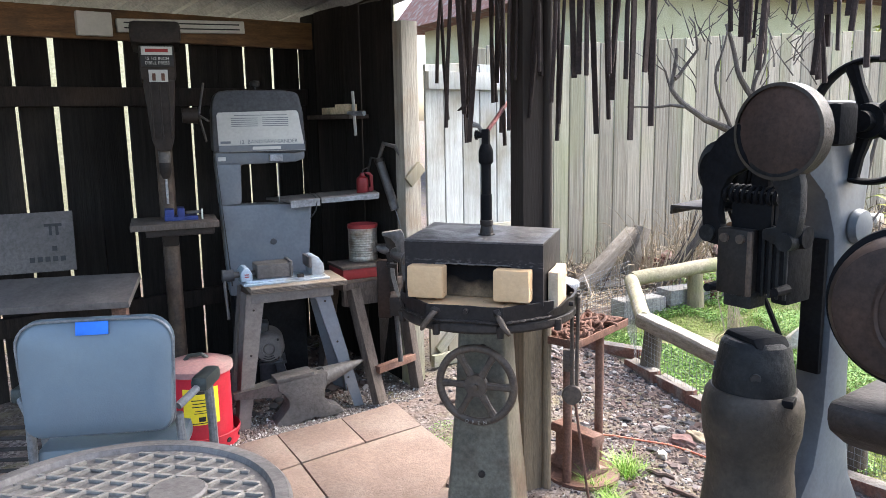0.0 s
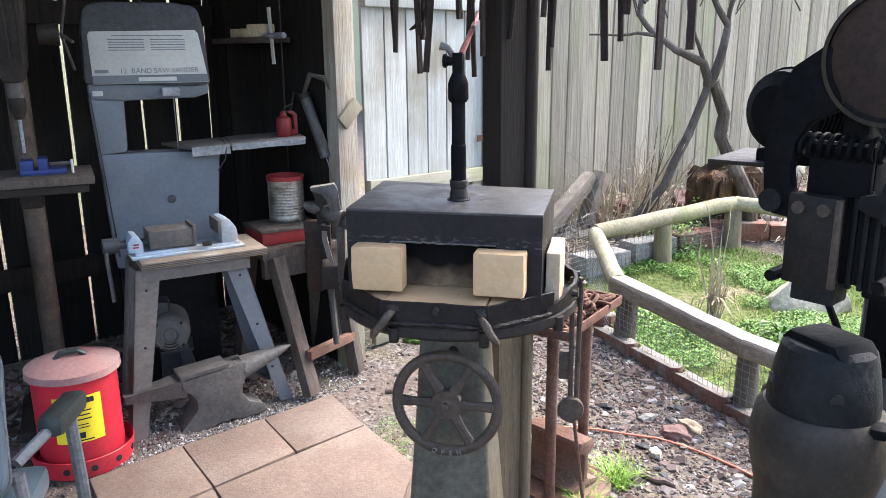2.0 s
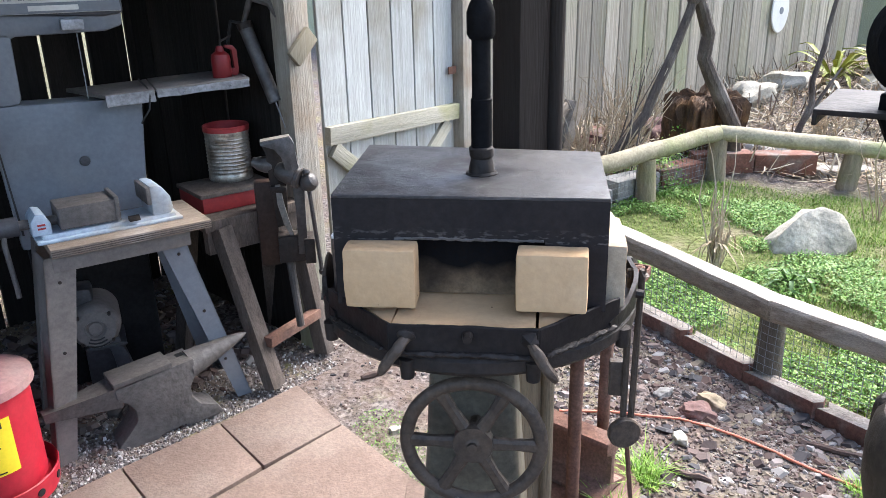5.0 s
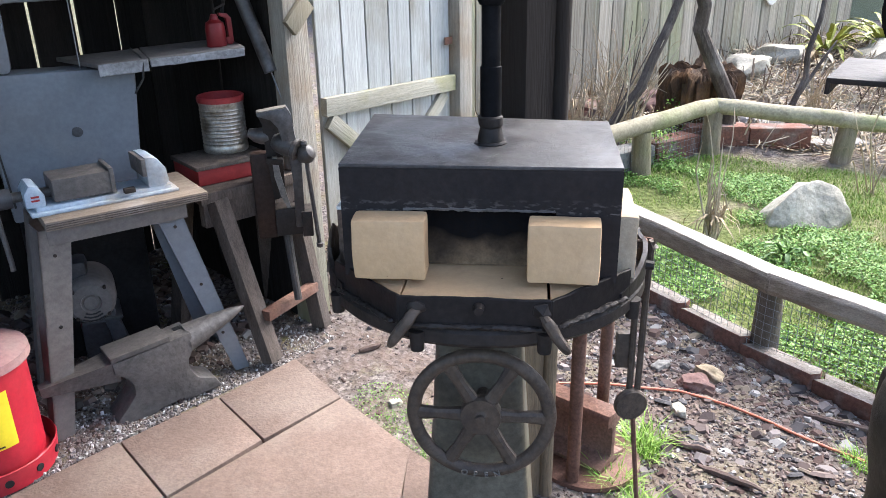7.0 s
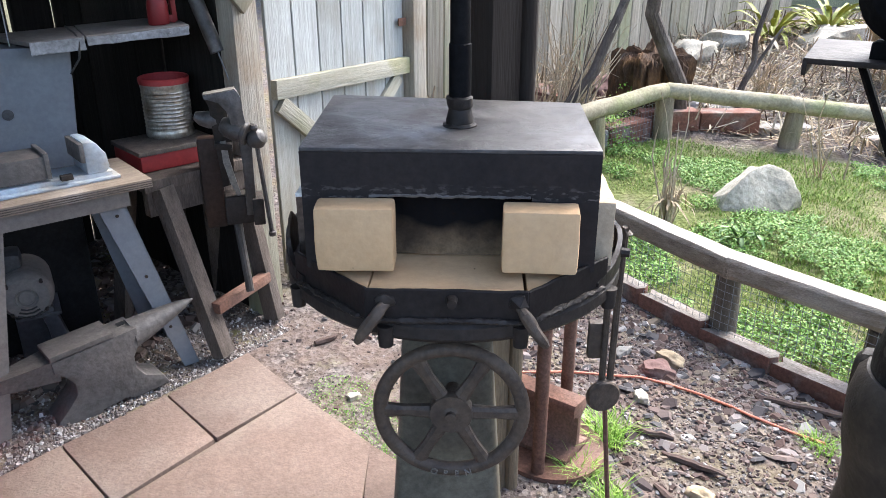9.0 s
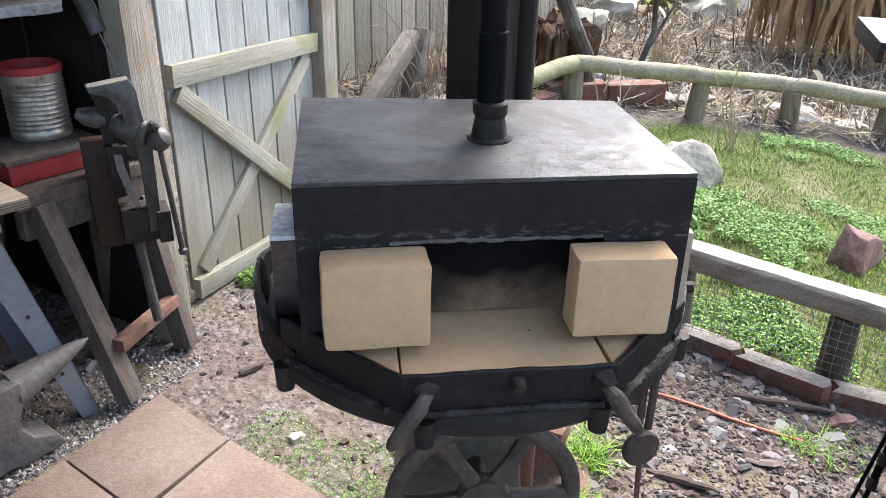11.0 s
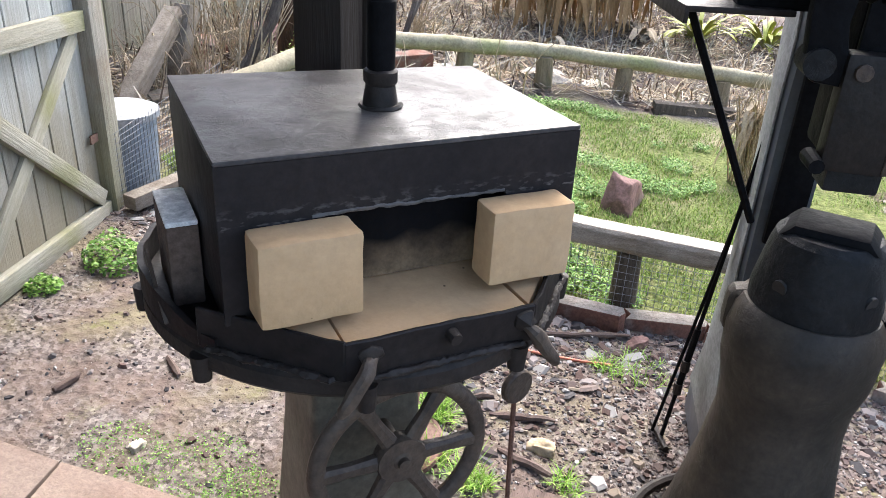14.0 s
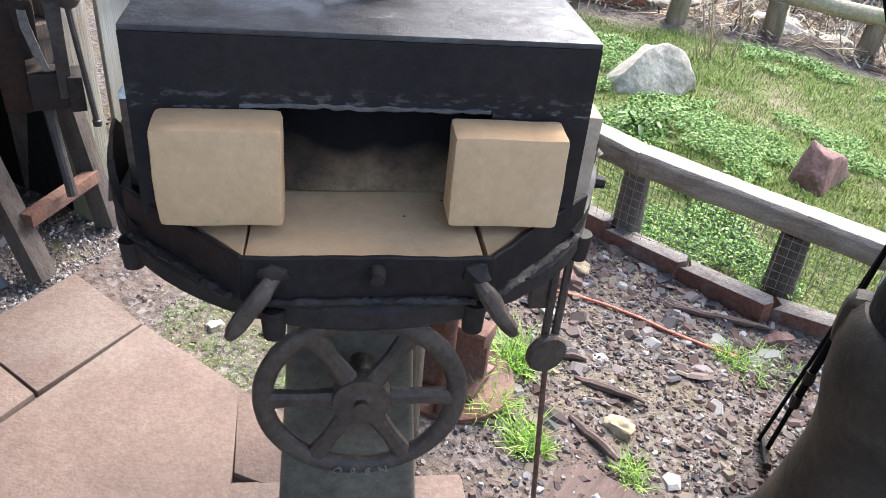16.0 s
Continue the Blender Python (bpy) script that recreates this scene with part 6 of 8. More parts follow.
def make_hammer():
    g = gz(0.92, 1.85)
    h = thing("power_hammer", HAM, "old dark iron mechanical power hammer on a flared anvil column", "power hammer")
    part("anvil_column", rough_up(lathe([(0.0, g - 0.03), (0.205, g - 0.03), (0.20, g + 0.04), (0.165, 0.06), (0.135, 0.22), (0.12, 0.34), (0.122, 0.40), (0.135, 0.46), (0.139, 0.53), (0.131, 0.575), (0.118, 0.59), (0, 0.59)], 44), 0.003, 6), M["hammer"], h, "flared dusty grey-brown anvil column")
    cap = part("sow_block", rough_up(lathe([(0, 0.585), (0.113, 0.585), (0.113, 0.615), (0.098, 0.70), (0.092, 0.722), (0.08, 0.733), (0, 0.733)], 40), 0.002, 9), M["die_iron"], h, "dark tapered die block")
    b = prism([(-0.085, 0.0), (-0.06, 0.028), (0.06, 0.028), (0.085, 0.0)], 0.11, 0.012, Matrix.Translation((0, 0.0, 0.722)) @ pose(0, 0, 0, 90, 0, 70) @ Matrix.Translation((0, 0, -0.055)))
    part("lower_die", b, M["iron_oily"], cap, "worn lower die")
    for a in (215, 130):
        part("cap_hole", lathe([(0, -0.002), (0.014, -0.002), (0.014, 0.004), (0, 0.004)], 14, pose(0.106 * math.cos(radians(a)), 0.106 * math.sin(radians(a)), 0.645, 0, 98, a)), M["black"], cap)
    part("wedge", box(0.05, 0.03, 0.022, 0.004, (-0.02, -0.122, 0.58), (0, 0, 20)), M["iron_oily"], cap)
    lug = rough_up(box(0.06, 0.07, 0.1, 0.028, (0.03, 0.11, 0.545), seg=3), 0.004, 12)
    part("lug", lug, M["hammer"], h)
    # frame: C-shaped casting behind the dies
    prof = [(0.10, g), (0.60, g), (0.58, 0.06), (0.49, 0.2), (0.445, 0.42), (0.435, 0.65), (0.445, 0.85), (0.47, 1.05), (0.485, 1.2), (0.47, 1.34), (0.38, 1.40), (0.18, 1.38), (0.11, 1.30), (0.13, 1.2), (0.24, 1.12), (0.295, 1.0), (0.31, 0.85), (0.305, 0.65), (0.30, 0.45), (0.26, 0.28), (0.15, 0.14)]
    fr = prism(prof, 0.112, 0.03, Matrix.Translation((0, 0.056, 0)) @ Matrix.Rotation(radians(90), 4, "X"))
    part("frame", rough_up(fr, 0.003, 5), M["frame_paint"], h, "tall smooth blue-grey cast frame")
    # thin pale sheet over the sunward side: daylight painted on
    sp = prism([(x + (0.012 if x < 0.35 else -0.012), zz) for x, zz in [(0.56, 0.03), (0.48, 0.2), (0.44, 0.42), (0.43, 0.65), (0.44, 0.85), (0.465, 1.05), (0.475, 1.16), (0.34, 1.12), (0.315, 1.0), (0.325, 0.85), (0.32, 0.65), (0.315, 0.45), (0.28, 0.3), (0.2, 0.15), (0.2, 0.03)]], 0.005, 0.0015, Matrix.Translation((0, 0.062, 0)) @ Matrix.Rotation(radians(90), 4, "X"))
    part("frame_cheek", sp, M["cheek"], h, "worn grey side of the frame, sunlight painted in")
    part("frame_web", box(0.02, 0.07, 0.42, 0.006, (0.293, 0.0, 0.78)), M["iron_oily"], h)
    part("frame_boss", rough_up(lathe([(0, 0), (0.05, 0), (0.055, 0.01), (0.05, 0.03), (0.03, 0.034), (0, 0.034)], 24, pose(0.4, -0.055, 1.02, 90, 0, 0)), 0.002, 14), M["frame_paint"], h)
    # ram, guide and upper die
    part("guide", box(0.13, 0.125, 0.26, 0.012, (0.03, -0.0, 1.0)), M["iron_oily"], h, "oily ram guide casting")
    rf = part("ram_front", rough_up(box(0.045, 0.10, 0.185, 0.008, (-0.062, 0.03, 0.958)), 0.002, 12), M["ram"], h, "worn oil-stained ram block")
    part("ram_side", box(0.012, 0.014, 0.18, 0.003, (-0.08, -0.02, 0.958)), M["iron_brown"], rf, "rubbed brown edge")
    for k in range(4):
        part("guide_rib", box(0.012, 0.010, 0.2, 0.003, (-0.038, -0.036 - 0.022 * k, 0.965)), M["die_iron"], h)
    part("cover_plate", box(0.012, 0.12, 0.10, 0.002, (-0.045, 0.0, 1.10)), M["iron_oily"], h)
    # paler strip stands in for light caught along the cover's top
    part("cover_edge", box(0.016, 0.12, 0.006, 0.001, (-0.045, 0.0, 1.152)), M["iron_steel"], h, "thin upper edge, its highlight painted in")
    for y in (0.005, 0.055):
        part("ram_bolt", rod((-0.083, y, 1.025), (-0.094, y, 1.025), 0.013, 0.013, 10), M["iron_brown"], h)
    part("upper_die", box(0.075, 0.085, 0.045, 0.006, (-0.035, 0.02, 0.852)), M["die_iron"], h, "worn upper die")
    part("side_cap", box(0.12, 0.05, 0.2, 0.012, (0.02, -0.085, 0.95)), M["iron_oily"], h)
    part("side_boss", rough_up(lathe([(0, -0.03), (0.03, -0.028), (0.034, 0.0), (0.03, 0.028), (0, 0.03)], 16, pose(-0.02, -0.12, 1.04, 90, 0, 0)), 0.003, 14), M["iron_oily"], h)
    for y, z in ((-0.115, 0.9), (0.09, 0.88)):
        part("stud", rod((-0.05, y, z), (-0.11, y, z), 0.014, 0.012, 10), M["iron_oily"], h)
    # toggle arms and spring
    arm = [(0.0, 1.345), (0.05, 1.335), (0.10, 1.30), (0.132, 1.25), (0.146, 1.18), (0.146, 1.10), (0.138, 1.03), (0.12, 1.0), (0.075, 0.995), (0.045, 1.01), (0.045, 1.04), (0.08, 1.05), (0.088, 1.09), (0.082, 1.15), (0.06, 1.19), (0.02, 1.21), (0.0, 1.22)]
    for sgn, w in ((1, 1.0), (-1, 0.86)):
        pts = [(sgn * y * (1 if sgn > 0 else 1.05), 1.17 + (zz - 1.17) * w) for y, zz in arm]
        ab = prism(pts if sgn < 0 else pts[::-1], 0.034, 0.008, Matrix.Translation((-0.075, 0, 0)) @ Matrix.Rotation(radians(90), 4, "Z") @ Matrix.Rotation(radians(90), 4, "X"))
        part("toggle_arm", rough_up(ab, 0.002, 9), M["iron_oily"] if sgn > 0 else M["die_iron"], h, "thick curved cast toggle arm")
        part("arm_pivot", rod((-0.085, 0.118 * sgn, 1.03), (-0.02, 0.118 * sgn, 1.03), 0.024, 0.024, 16), M["die_iron"], h)
    coil = [(-0.045 + 0.022 * math.cos(a), -0.085 + 0.17 * a / (2 * math.pi * 9), 1.145 + 0.022 * math.sin(a)) for a in [2 * math.pi * 9 * k / 126 for k in range(127)]]
    part("spring", tube(coil, 0.0055, 6), M["iron_oily"], h, "horizontal coil spring")
    part("pitman", box(0.03, 0.05, 0.16, 0.008, (-0.035, -0.02, 1.22)), M["iron_oily"], h)
    # crank disc, shaft and belt wheel
    part("crank_disc", lathe([(0, -0.022), (0.10, -0.022), (0.118, -0.016), (0.122, 0.0), (0.118, 0.018), (0, 0.022)], 48, pose(-0.055, -0.08, 1.315, 0, 90, 0)), M["rust_brown"], h, "dark rusty crank disc")
    part("crank_rim", lathe([(0.117, -0.026), (0.126, -0.024), (0.126, 0.024), (0.117, 0.026)], 48, pose(-0.055, -0.08, 1.315, 0, 90, 0)), M["hammer"], h)
    part("shaft", rod((-0.05, -0.08, 1.315), (0.45, -0.06, 1.325), 0.025, 0.025, 18), M["iron_oily"], h)
    part("bearing", box(0.1, 0.12, 0.12, 0.02, (0.2, -0.065, 1.33)), M["iron_oily"], h)
    bw = part("belt_wheel", rod((0.30, -0.10, 1.335), (0.42, -0.10, 1.335), 0.03, 0.03, 16), M["iron_oily"], h, "black spoked belt wheel")
    spoked_wheel(0.185, 0.02, 0.05, 5, 0.05, M["iron_oily"], bw, (0.36, -0.10, 1.335), (0, 90, 0), spoke_w=0.016, spin=15)
    # motor on its bracket
    part("bracket_plate", box(0.26, 0.18, 0.010, 0.002, (0.15, 0.25, 1.083), (0, 0, 10)), M["iron"], h, "flat steel motor bracket")
    part("bracket_lip", box(0.26, 0.008, 0.025, 0.002, (0.135, 0.335, 1.072), (0, 0, 10)), M["iron"], h)
    mo = part("motor", lathe([(0, -0.11), (0.055, -0.11), (0.085, -0.09), (0.09, -0.06), (0.09, 0.07), (0.078, 0.10), (0, 0.105)], 32, pose(0.14, 0.165, 1.2, 0, 90, -12)), M["iron_oily"], h, "black electric motor")
    for k in range(9):
        part("cooling_fin", lathe([(0.085, -0.002), (0.094, -0.002), (0.094, 0.002), (0.085, 0.002)], 28, pose(0.14, 0.165, 1.2, 0, 90, -12) @ pose(0, 0, -0.06 + 0.015 * k)), M["iron_oily"], mo)
    part("motor_foot", box(0.16, 0.12, 0.03, 0.004, (0.14, 0.17, 1.10)), M["iron_oily"], h)
    part("brace", tube([(0.26, 0.29, 1.075), (0.28, 0.07, 0.62)], 0.0085, 6), M["iron_oily"], h, "diagonal bracket brace")
    # treadle linkage and hoop
    foot, head = HAM.inverted() @ Vector((1.175, 2.184, g + 0.03)), HAM.inverted() @ Vector((1.212, 2.10, 0.955))
    for k, r in ((0.0, 0.0055), (0.022, 0.0045)):
        part("treadle_rod", tube([foot + Vector((k, k, 0)), foot.lerp(head, 0.5) + Vector((k, 0, 0)), head + Vector((k, -k, 0))], r, 8), M["iron_oily"], h)
    for k in (0.16, 0.23):
        q = foot.lerp(head, k)
        part("rod_nut", rod(q - Vector((0, 0, 0.016)), q + Vector((0, 0, 0.016)), 0.0115, 0.0115, 8), M["iron"], h)
    part("rod_sleeve", rod(foot.lerp(head, 0.16), foot.lerp(head, 0.34), 0.0085, 0.0085, 10), M["iron_oily"], h)
    part("treadle_hoop", tube([(0.02 + 0.25 * math.cos(a), 0.235 * math.sin(a), g + 0.035) for a in [2 * math.pi * k / 40 for k in range(40)]], 0.013, 8, closed=True), M["iron"], h, "round treadle hoop about the base")
    part("treadle_foot", rod(foot + Vector((-0.05, -0.01, 0)), foot + Vector((0.06, 0.02, 0)), 0.009, 0.009, 8), M["iron"], h)
    for k in range(6):
        a = radians(60 * k + 20)
        part("base_bolt", rod((0.17 * math.cos(a), 0.17 * math.sin(a), g + 0.06), (0.17 * math.cos(a), 0.17 * math.sin(a), g + 0.1), 0.012, 0.012, 6), M["iron"], h)
    return h


make_hammer()


def make_grinder():
    g = gz(1.05, 1.4)
    d = thing("pedestal_grinder", pose(1.09, 1.36, g, 0, 0, 40), "old iron pedestal machine with a round rusty drum", "grinder")
    z = lambda v: v - g
    big = Matrix.Diagonal((1.17, 1.17, 1, 1))
    dr = part("drum", lathe([(0, -0.06), (0.10, -0.06), (0.125, -0.052), (0.14, -0.03), (0.145, 0.0), (0.145, 0.06), (0, 0.06)], 48, pose(-0.02, 0.03, z(0.93), 0, 90, 0) @ big), M["rust_brown"], d, "round dark brown drum cover")
    part("drum_rim", lathe([(0.142, 0.0), (0.157, 0.004), (0.16, 0.02), (0.157, 0.036), (0.142, 0.04)], 48, pose(-0.02, 0.03, z(0.93), 0, 90, 0) @ big), M["iron_oily"], dr)
    part("oval_relief", lathe([(0.05, -0.064), (0.058, -0.067), (0.066, -0.064), (0.066, -0.056), (0.05, -0.056)], 36, pose(-0.02, 0.03, z(0.93), 0, 90, 0) @ Matrix.Diagonal((1.5, 0.85, 1, 1))), M["rust_brown"], dr)
    part("bracket", prism([(-0.03, 0.70), (0.05, 0.70), (0.08, 0.80), (0.02, 0.82)], 0.06, 0.006, Matrix.Translation((0, 0.06, -g)) @ Matrix.Rotation(radians(90), 4, "X")), M["iron_oily"], d)
    b = prism([(-0.10, 0.705), (0.28, 0.69), (0.28, 0.59), (0.12, 0.54), (0.0, 0.57), (-0.09, 0.63), (-0.11, 0.67)], 0.25, 0.024, Matrix.Translation((0, 0.16, -g)) @ Matrix.Rotation(radians(90), 4, "X"))
    part("bed", rough_up(b, 0.003, 6), M["iron"], d, "flat-topped dark iron bed")
    part("bed_leg", rough_up(prism([(0.15, 0.60), (-0.06, 0.60), (-0.02, 0.5), (0.17, 0.42), (0.2, 0.3), (0.13, 0.02), (0.02, 0.02), (0.04, 0.3), (-0.03, 0.45), (-0.10, 0.6)][::-1], 0.09, 0.012, Matrix.Translation((0.05, -0.15, 0)) @ Matrix.Rotation(radians(90), 4, "Z") @ Matrix.Rotation(radians(90), 4, "X")), 0.002, 8), M["iron"], d, "curved casting leg")
    part("pedestal", lathe([(0, 0), (0.2, 0), (0.19, 0.03), (0.11, 0.1), (0.09, z(0.40)), (0, z(0.40))], 28, pose(0.0, -0.06, 0)), M["hammer"], d)


make_grinder()


# ---- rods hung from the side beam ----
def hang_rods():
    rng = random.Random(4)
    timber("beam_rods", at_uw(-0.27, -0.6, 2.12), at_uw(-0.27, -4.0, 2.24), 0.12, 0.09, M["wood_black"], "dark timber rail carrying rows of iron bars")
    start, d = Vector((0.06, 2.855, 0)), Vector((0.63, -0.777, 0))
    groups = ((0.0, 0.19, 9), (0.22, 0.58, 19), (0.62, 1.0, 15), (1.2, 1.34, 6), (1.36, 1.55, 11), (1.56, 1.95, 18))
    mesh_cache = []
    for k in range(6):
        ln = 0.55 + 0.09 * k
        b = tube([(0, 0, 0), (0.004, 0, -ln * 0.3), (-0.004, 0.003, -ln * 0.7), (0.0, 0, -ln)], 0.0075, 7) if k % 2 else box(0.018, 0.008, ln, 0.001, (0, 0, -ln / 2), seg=1)
        mesh_cache.append((ln, mesh_of("iron_bar", b, M["rust_dark"])))
    for a, c, n in groups:
        for i in range(n):
            s = a + (c - a) * (i + rng.random() * 0.8) / n
            p = start + d * s + Vector((0.777, 0.629, 0)) * rng.uniform(-0.05, 0.05)
            tip = rng.uniform(1.25, 1.52) if s < 1.1 else rng.uniform(1.43, 1.62)
            ln, me = mesh_cache[rng.randrange(6)]
            ob = new("iron_bar", me)
            ob.matrix_basis = pose(p.x, p.y, 2.13, rng.uniform(-4, 4), rng.uniform(-5, 5), rng.uniform(0, 180)) @ Matrix.Diagonal((1, 1, (2.13 - tip) / ln, 1))
            tagged(ob, "dark rusty iron bar hung from the roof rail", "bar", "hanging bars")
    sk = tube([(0, 0, 0.6), (0.0, 0, 0.1), (0.0, 0.005, 0.03), (-0.03, 0.008, -0.02), (-0.06, 0.01, -0.035)], [0.006, 0.006, 0.009, 0.009, 0.003], 8)
    solid("iron_hook", sk, M["rust_dark"], "dark iron bar with a curved hook end", "hook", pose(0.155, 2.72, 1.43, 0, 0, -20))


hang_rods()


# ---- stand with a tray of chain, rail section ----
def make_chain_stand():
    g = gz(0.56, 2.62)
    s = thing("chain_stand", pose(0.575, 2.62, g, 0, 0, 50), "rusty steel stand with pipe legs and a small tray", "stand")
    part("base_disc", lathe([(0, 0.0), (0.145, 0.0), (0.148, 0.006), (0.146, 0.016), (0, 0.018)], 40, pose(0.0, 0.0, 0.0)), M["rust"], s)
    for x in (-0.12, 0.13):
        part("leg", rod((x, 0.0, 0.014), (x, 0.0, 0.585), 0.0175, 0.0175, 18), M["rust"], s, "rusty pipe leg")
    tr = part("tray", box(0.40, 0.17, 0.006, 0.001, (0.0, 0.0, 0.588)), M["rust"], s)
    for y in (-0.085, 0.085):
        part("tray_edge", box(0.40, 0.006, 0.028, 0.001, (0, y, 0.598)), M["rust"], tr)
    for x in (-0.2, 0.2):
        part("tray_edge", box(0.006, 0.17, 0.028, 0.001, (x, 0, 0.598)), M["rust"], tr)
    rng = random.Random(9)
    link = tube([(0.022 * math.cos(a) * (1 if abs(math.cos(a)) < 0.99 else 1) + (0.012 if math.cos(a) > 0 else -0.012), 0.016 * math.sin(a), 0) for a in [2 * math.pi * k / 14 for k in range(14)]], 0.0065, 7, closed=True)
    me = mesh_of("link", link, M["rust"])
    ch = thing("chain", pose(0.575, 2.62, g + 0.595, 0, 0, 50), "heap of heavy rusty chain links in the tray", "chain")
    for k in range(46):
        piece("link", me, ch, pose(rng.uniform(-0.17, 0.17), rng.uniform(-0.06, 0.06), rng.uniform(0.005, 0.03), rng.uniform(-50, 50), rng.uniform(-30, 30), rng.uniform(0, 360)))
    # section of railway rail standing on the disc
    prof = [(-0.065, 0.0), (0.065, 0.0), (0.065, 0.012), (0.012, 0.028), (0.009, 0.04), (0.009, 0.11), (0.014, 0.122), (0.036, 0.13), (0.036, 0.155), (0.03, 0.165), (-0.03, 0.165), (-0.036, 0.155), (-0.036, 0.13), (-0.014, 0.122), (-0.009, 0.11), (-0.009, 0.04), (-0.012, 0.028), (-0.065, 0.012)]
    b = prism(prof, 0.22, 0.003, Matrix.Rotation(radians(90), 4, "X"))
    solid("rail_section", rough_up(b, 0.002, 15), M["rust"], "short rusty section of railway rail on the stand base", "rail", pose(0.49, 2.735, g + 0.02, 0, 0, 38))


make_chain_stand()


def make_coal_bucket():
    g = gz(1.3, 1.53)
    k = thing("coal_bucket", pose(1.30, 1.53, g), "rusty painted metal bucket heaped with black coal", "bucket")
    part("wall", lathe([(0.0, 0.0), (0.118, 0.0), (0.13, 0.34), (0.134, 0.345), (0.136, 0.352), (0.131, 0.354), (0.126, 0.348), (0.12, 0.25), (0.0, 0.25)], 44), M["bucket"], k)
    part("rust_band", rough_up(lathe([(0.1285, 0.285), (0.1315, 0.286), (0.1335, 0.335), (0.131, 0.336)], 60), 0.0022, 26), M["rust_flake"], k, "rusted band below the rim")
    part("rim", rough_up(lathe([(0.126, 0.34), (0.1375, 0.338), (0.1395, 0.349), (0.137, 0.357), (0.129, 0.357), (0.1255, 0.345)], 48), 0.0012, 30), M["rust_flake"], k, "rusty rolled rim")
    for q in range(9):
        a = q * 0.7 + 0.3 * math.sin(q * 3)
        dz = 0.03 + 0.05 * abs(math.sin(q * 2.1))
        part("rust_run", rough_up(lathe([(0.1255, 0.288 - dz), (0.1285, 0.288 - dz), (0.1312, 0.292), (0.128, 0.292)], 3, None, None, math.degrees(a), math.degrees(a) + 5 + 4 * math.cos(q)), 0.001, 40), M["rust_flake"], k)
    part("green_stripe", lathe([(0.1245, 0.165), (0.1266, 0.165), (0.1284, 0.205), (0.126, 0.205)], 44, pose(0, 0, 0, 4, 3, 0)), M["green_paint"], k, "faded green stripe")
    rng = random.Random(3)
    for i in range(22):
        b = bmesh.new()
        bmesh.ops.create_icosphere(b, subdivisions=2, radius=rng.uniform(0.022, 0.045))
        for v in b.verts:
            v.co *= 1 + 0.45 * noise.noise(v.co * 38 + Vector((i * 3.1, 0, 0)))
        a, r = rng.uniform(0, 6.28), 0.095 * math.sqrt(rng.random())
        solid("coal_lump", b, M["coal"], "jagged black lump of coal in the bucket", "coal", pose(1.30 + r * math.cos(a), 1.53 + r * math.sin(a), g + 0.285 + 0.06 * (1 - r / 0.1) + rng.uniform(-0.01, 0.02)), "coal lumps", smooth=False)


M["bucket"] = mat("scratched off-white bucket paint", (0.46, 0.46, 0.42), (0.30, 0.31, 0.29), 10, 0.5, 0.0, 0.06, c3=(0.15, 0.065, 0.03), c3_scale=7, c3_amount=0.85)
M["green_paint"] = mat("faded green and blue paint", (0.14, 0.27, 0.14), (0.30, 0.36, 0.30), 9, 0.5, 0, 0.04, c3=(0.34, 0.37, 0.40), c3_scale=6, c3_amount=0.85)
M["rust_flake"] = mat("flaking rust", (0.13, 0.065, 0.038), (0.05, 0.03, 0.022), 22, 0.9, 0, 0.5, c3=(0.30, 0.27, 0.22), c3_scale=12, c3_amount=0.6)
M["coal"] = mat("coal", (0.009, 0.009, 0.01), (0.02, 0.02, 0.021), 30, 0.65, 0, 0.4, rand=0.3)
make_coal_bucket()


# ---- yard materials ----
M["stub_dark"] = mat("dark damp stub post", (0.12, 0.1, 0.08), (0.06, 0.05, 0.04), 9, 0.85, 0, 0.35, stretch=(6, 6, 1), c3=(0.2, 0.18, 0.15), c3_amount=0.4)
M["stub_pale"] = mat("grey-brown stub post", (0.25, 0.205, 0.145), (0.125, 0.1, 0.07), 7, 0.85, 0, 0.45, stretch=(9, 9, 1), c3=(0.16, 0.155, 0.075), c3_scale=4, c3_amount=0.6, rand=0.12)
M["edger_top"] = mat("grey kerb top", (0.21, 0.19, 0.17), (0.13, 0.115, 0.1), 14, 0.9, 0, 0.35, c3=(0.14, 0.095, 0.08), c3_scale=8, c3_amount=0.6, bump_scale=120)
M["rail_top"] = mat("pale grey timber top", (0.40, 0.375, 0.335), (0.24, 0.22, 0.19), 8, 0.85, 0, 0.35, stretch=(2, 2, 8), c3=(0.16, 0.14, 0.115), c3_scale=6, c3_amount=0.45)
M["edger"] = mat("red-brown concrete edging", (0.18, 0.088, 0.064), (0.115, 0.06, 0.047), 10, 0.85, 0, 0.25, c3=(0.19, 0.17, 0.15), c3_scale=9, c3_amount=0.85, rand=0.12)
M["stone_white"] = mat("pale field stone", (0.40, 0.37, 0.305), (0.26, 0.235, 0.185), 7, 0.85, 0, 0.5, c3=(0.2, 0.185, 0.14), c3_scale=6, c3_amount=0.55)
M["stone_red"] = mat("reddish stone", (0.19, 0.115, 0.1), (0.12, 0.075, 0.066), 8, 0.85, 0, 0.4, c3=(0.3, 0.27, 0.24), c3_amount=0.4)
M["stone_grey"] = mat("grey garden stone", (0.27, 0.255, 0.235), (0.17, 0.16, 0.145), 8, 0.85, 0, 0.4, c3=(0.38, 0.36, 0.32), c3_amount=0.5, rand=0.2)
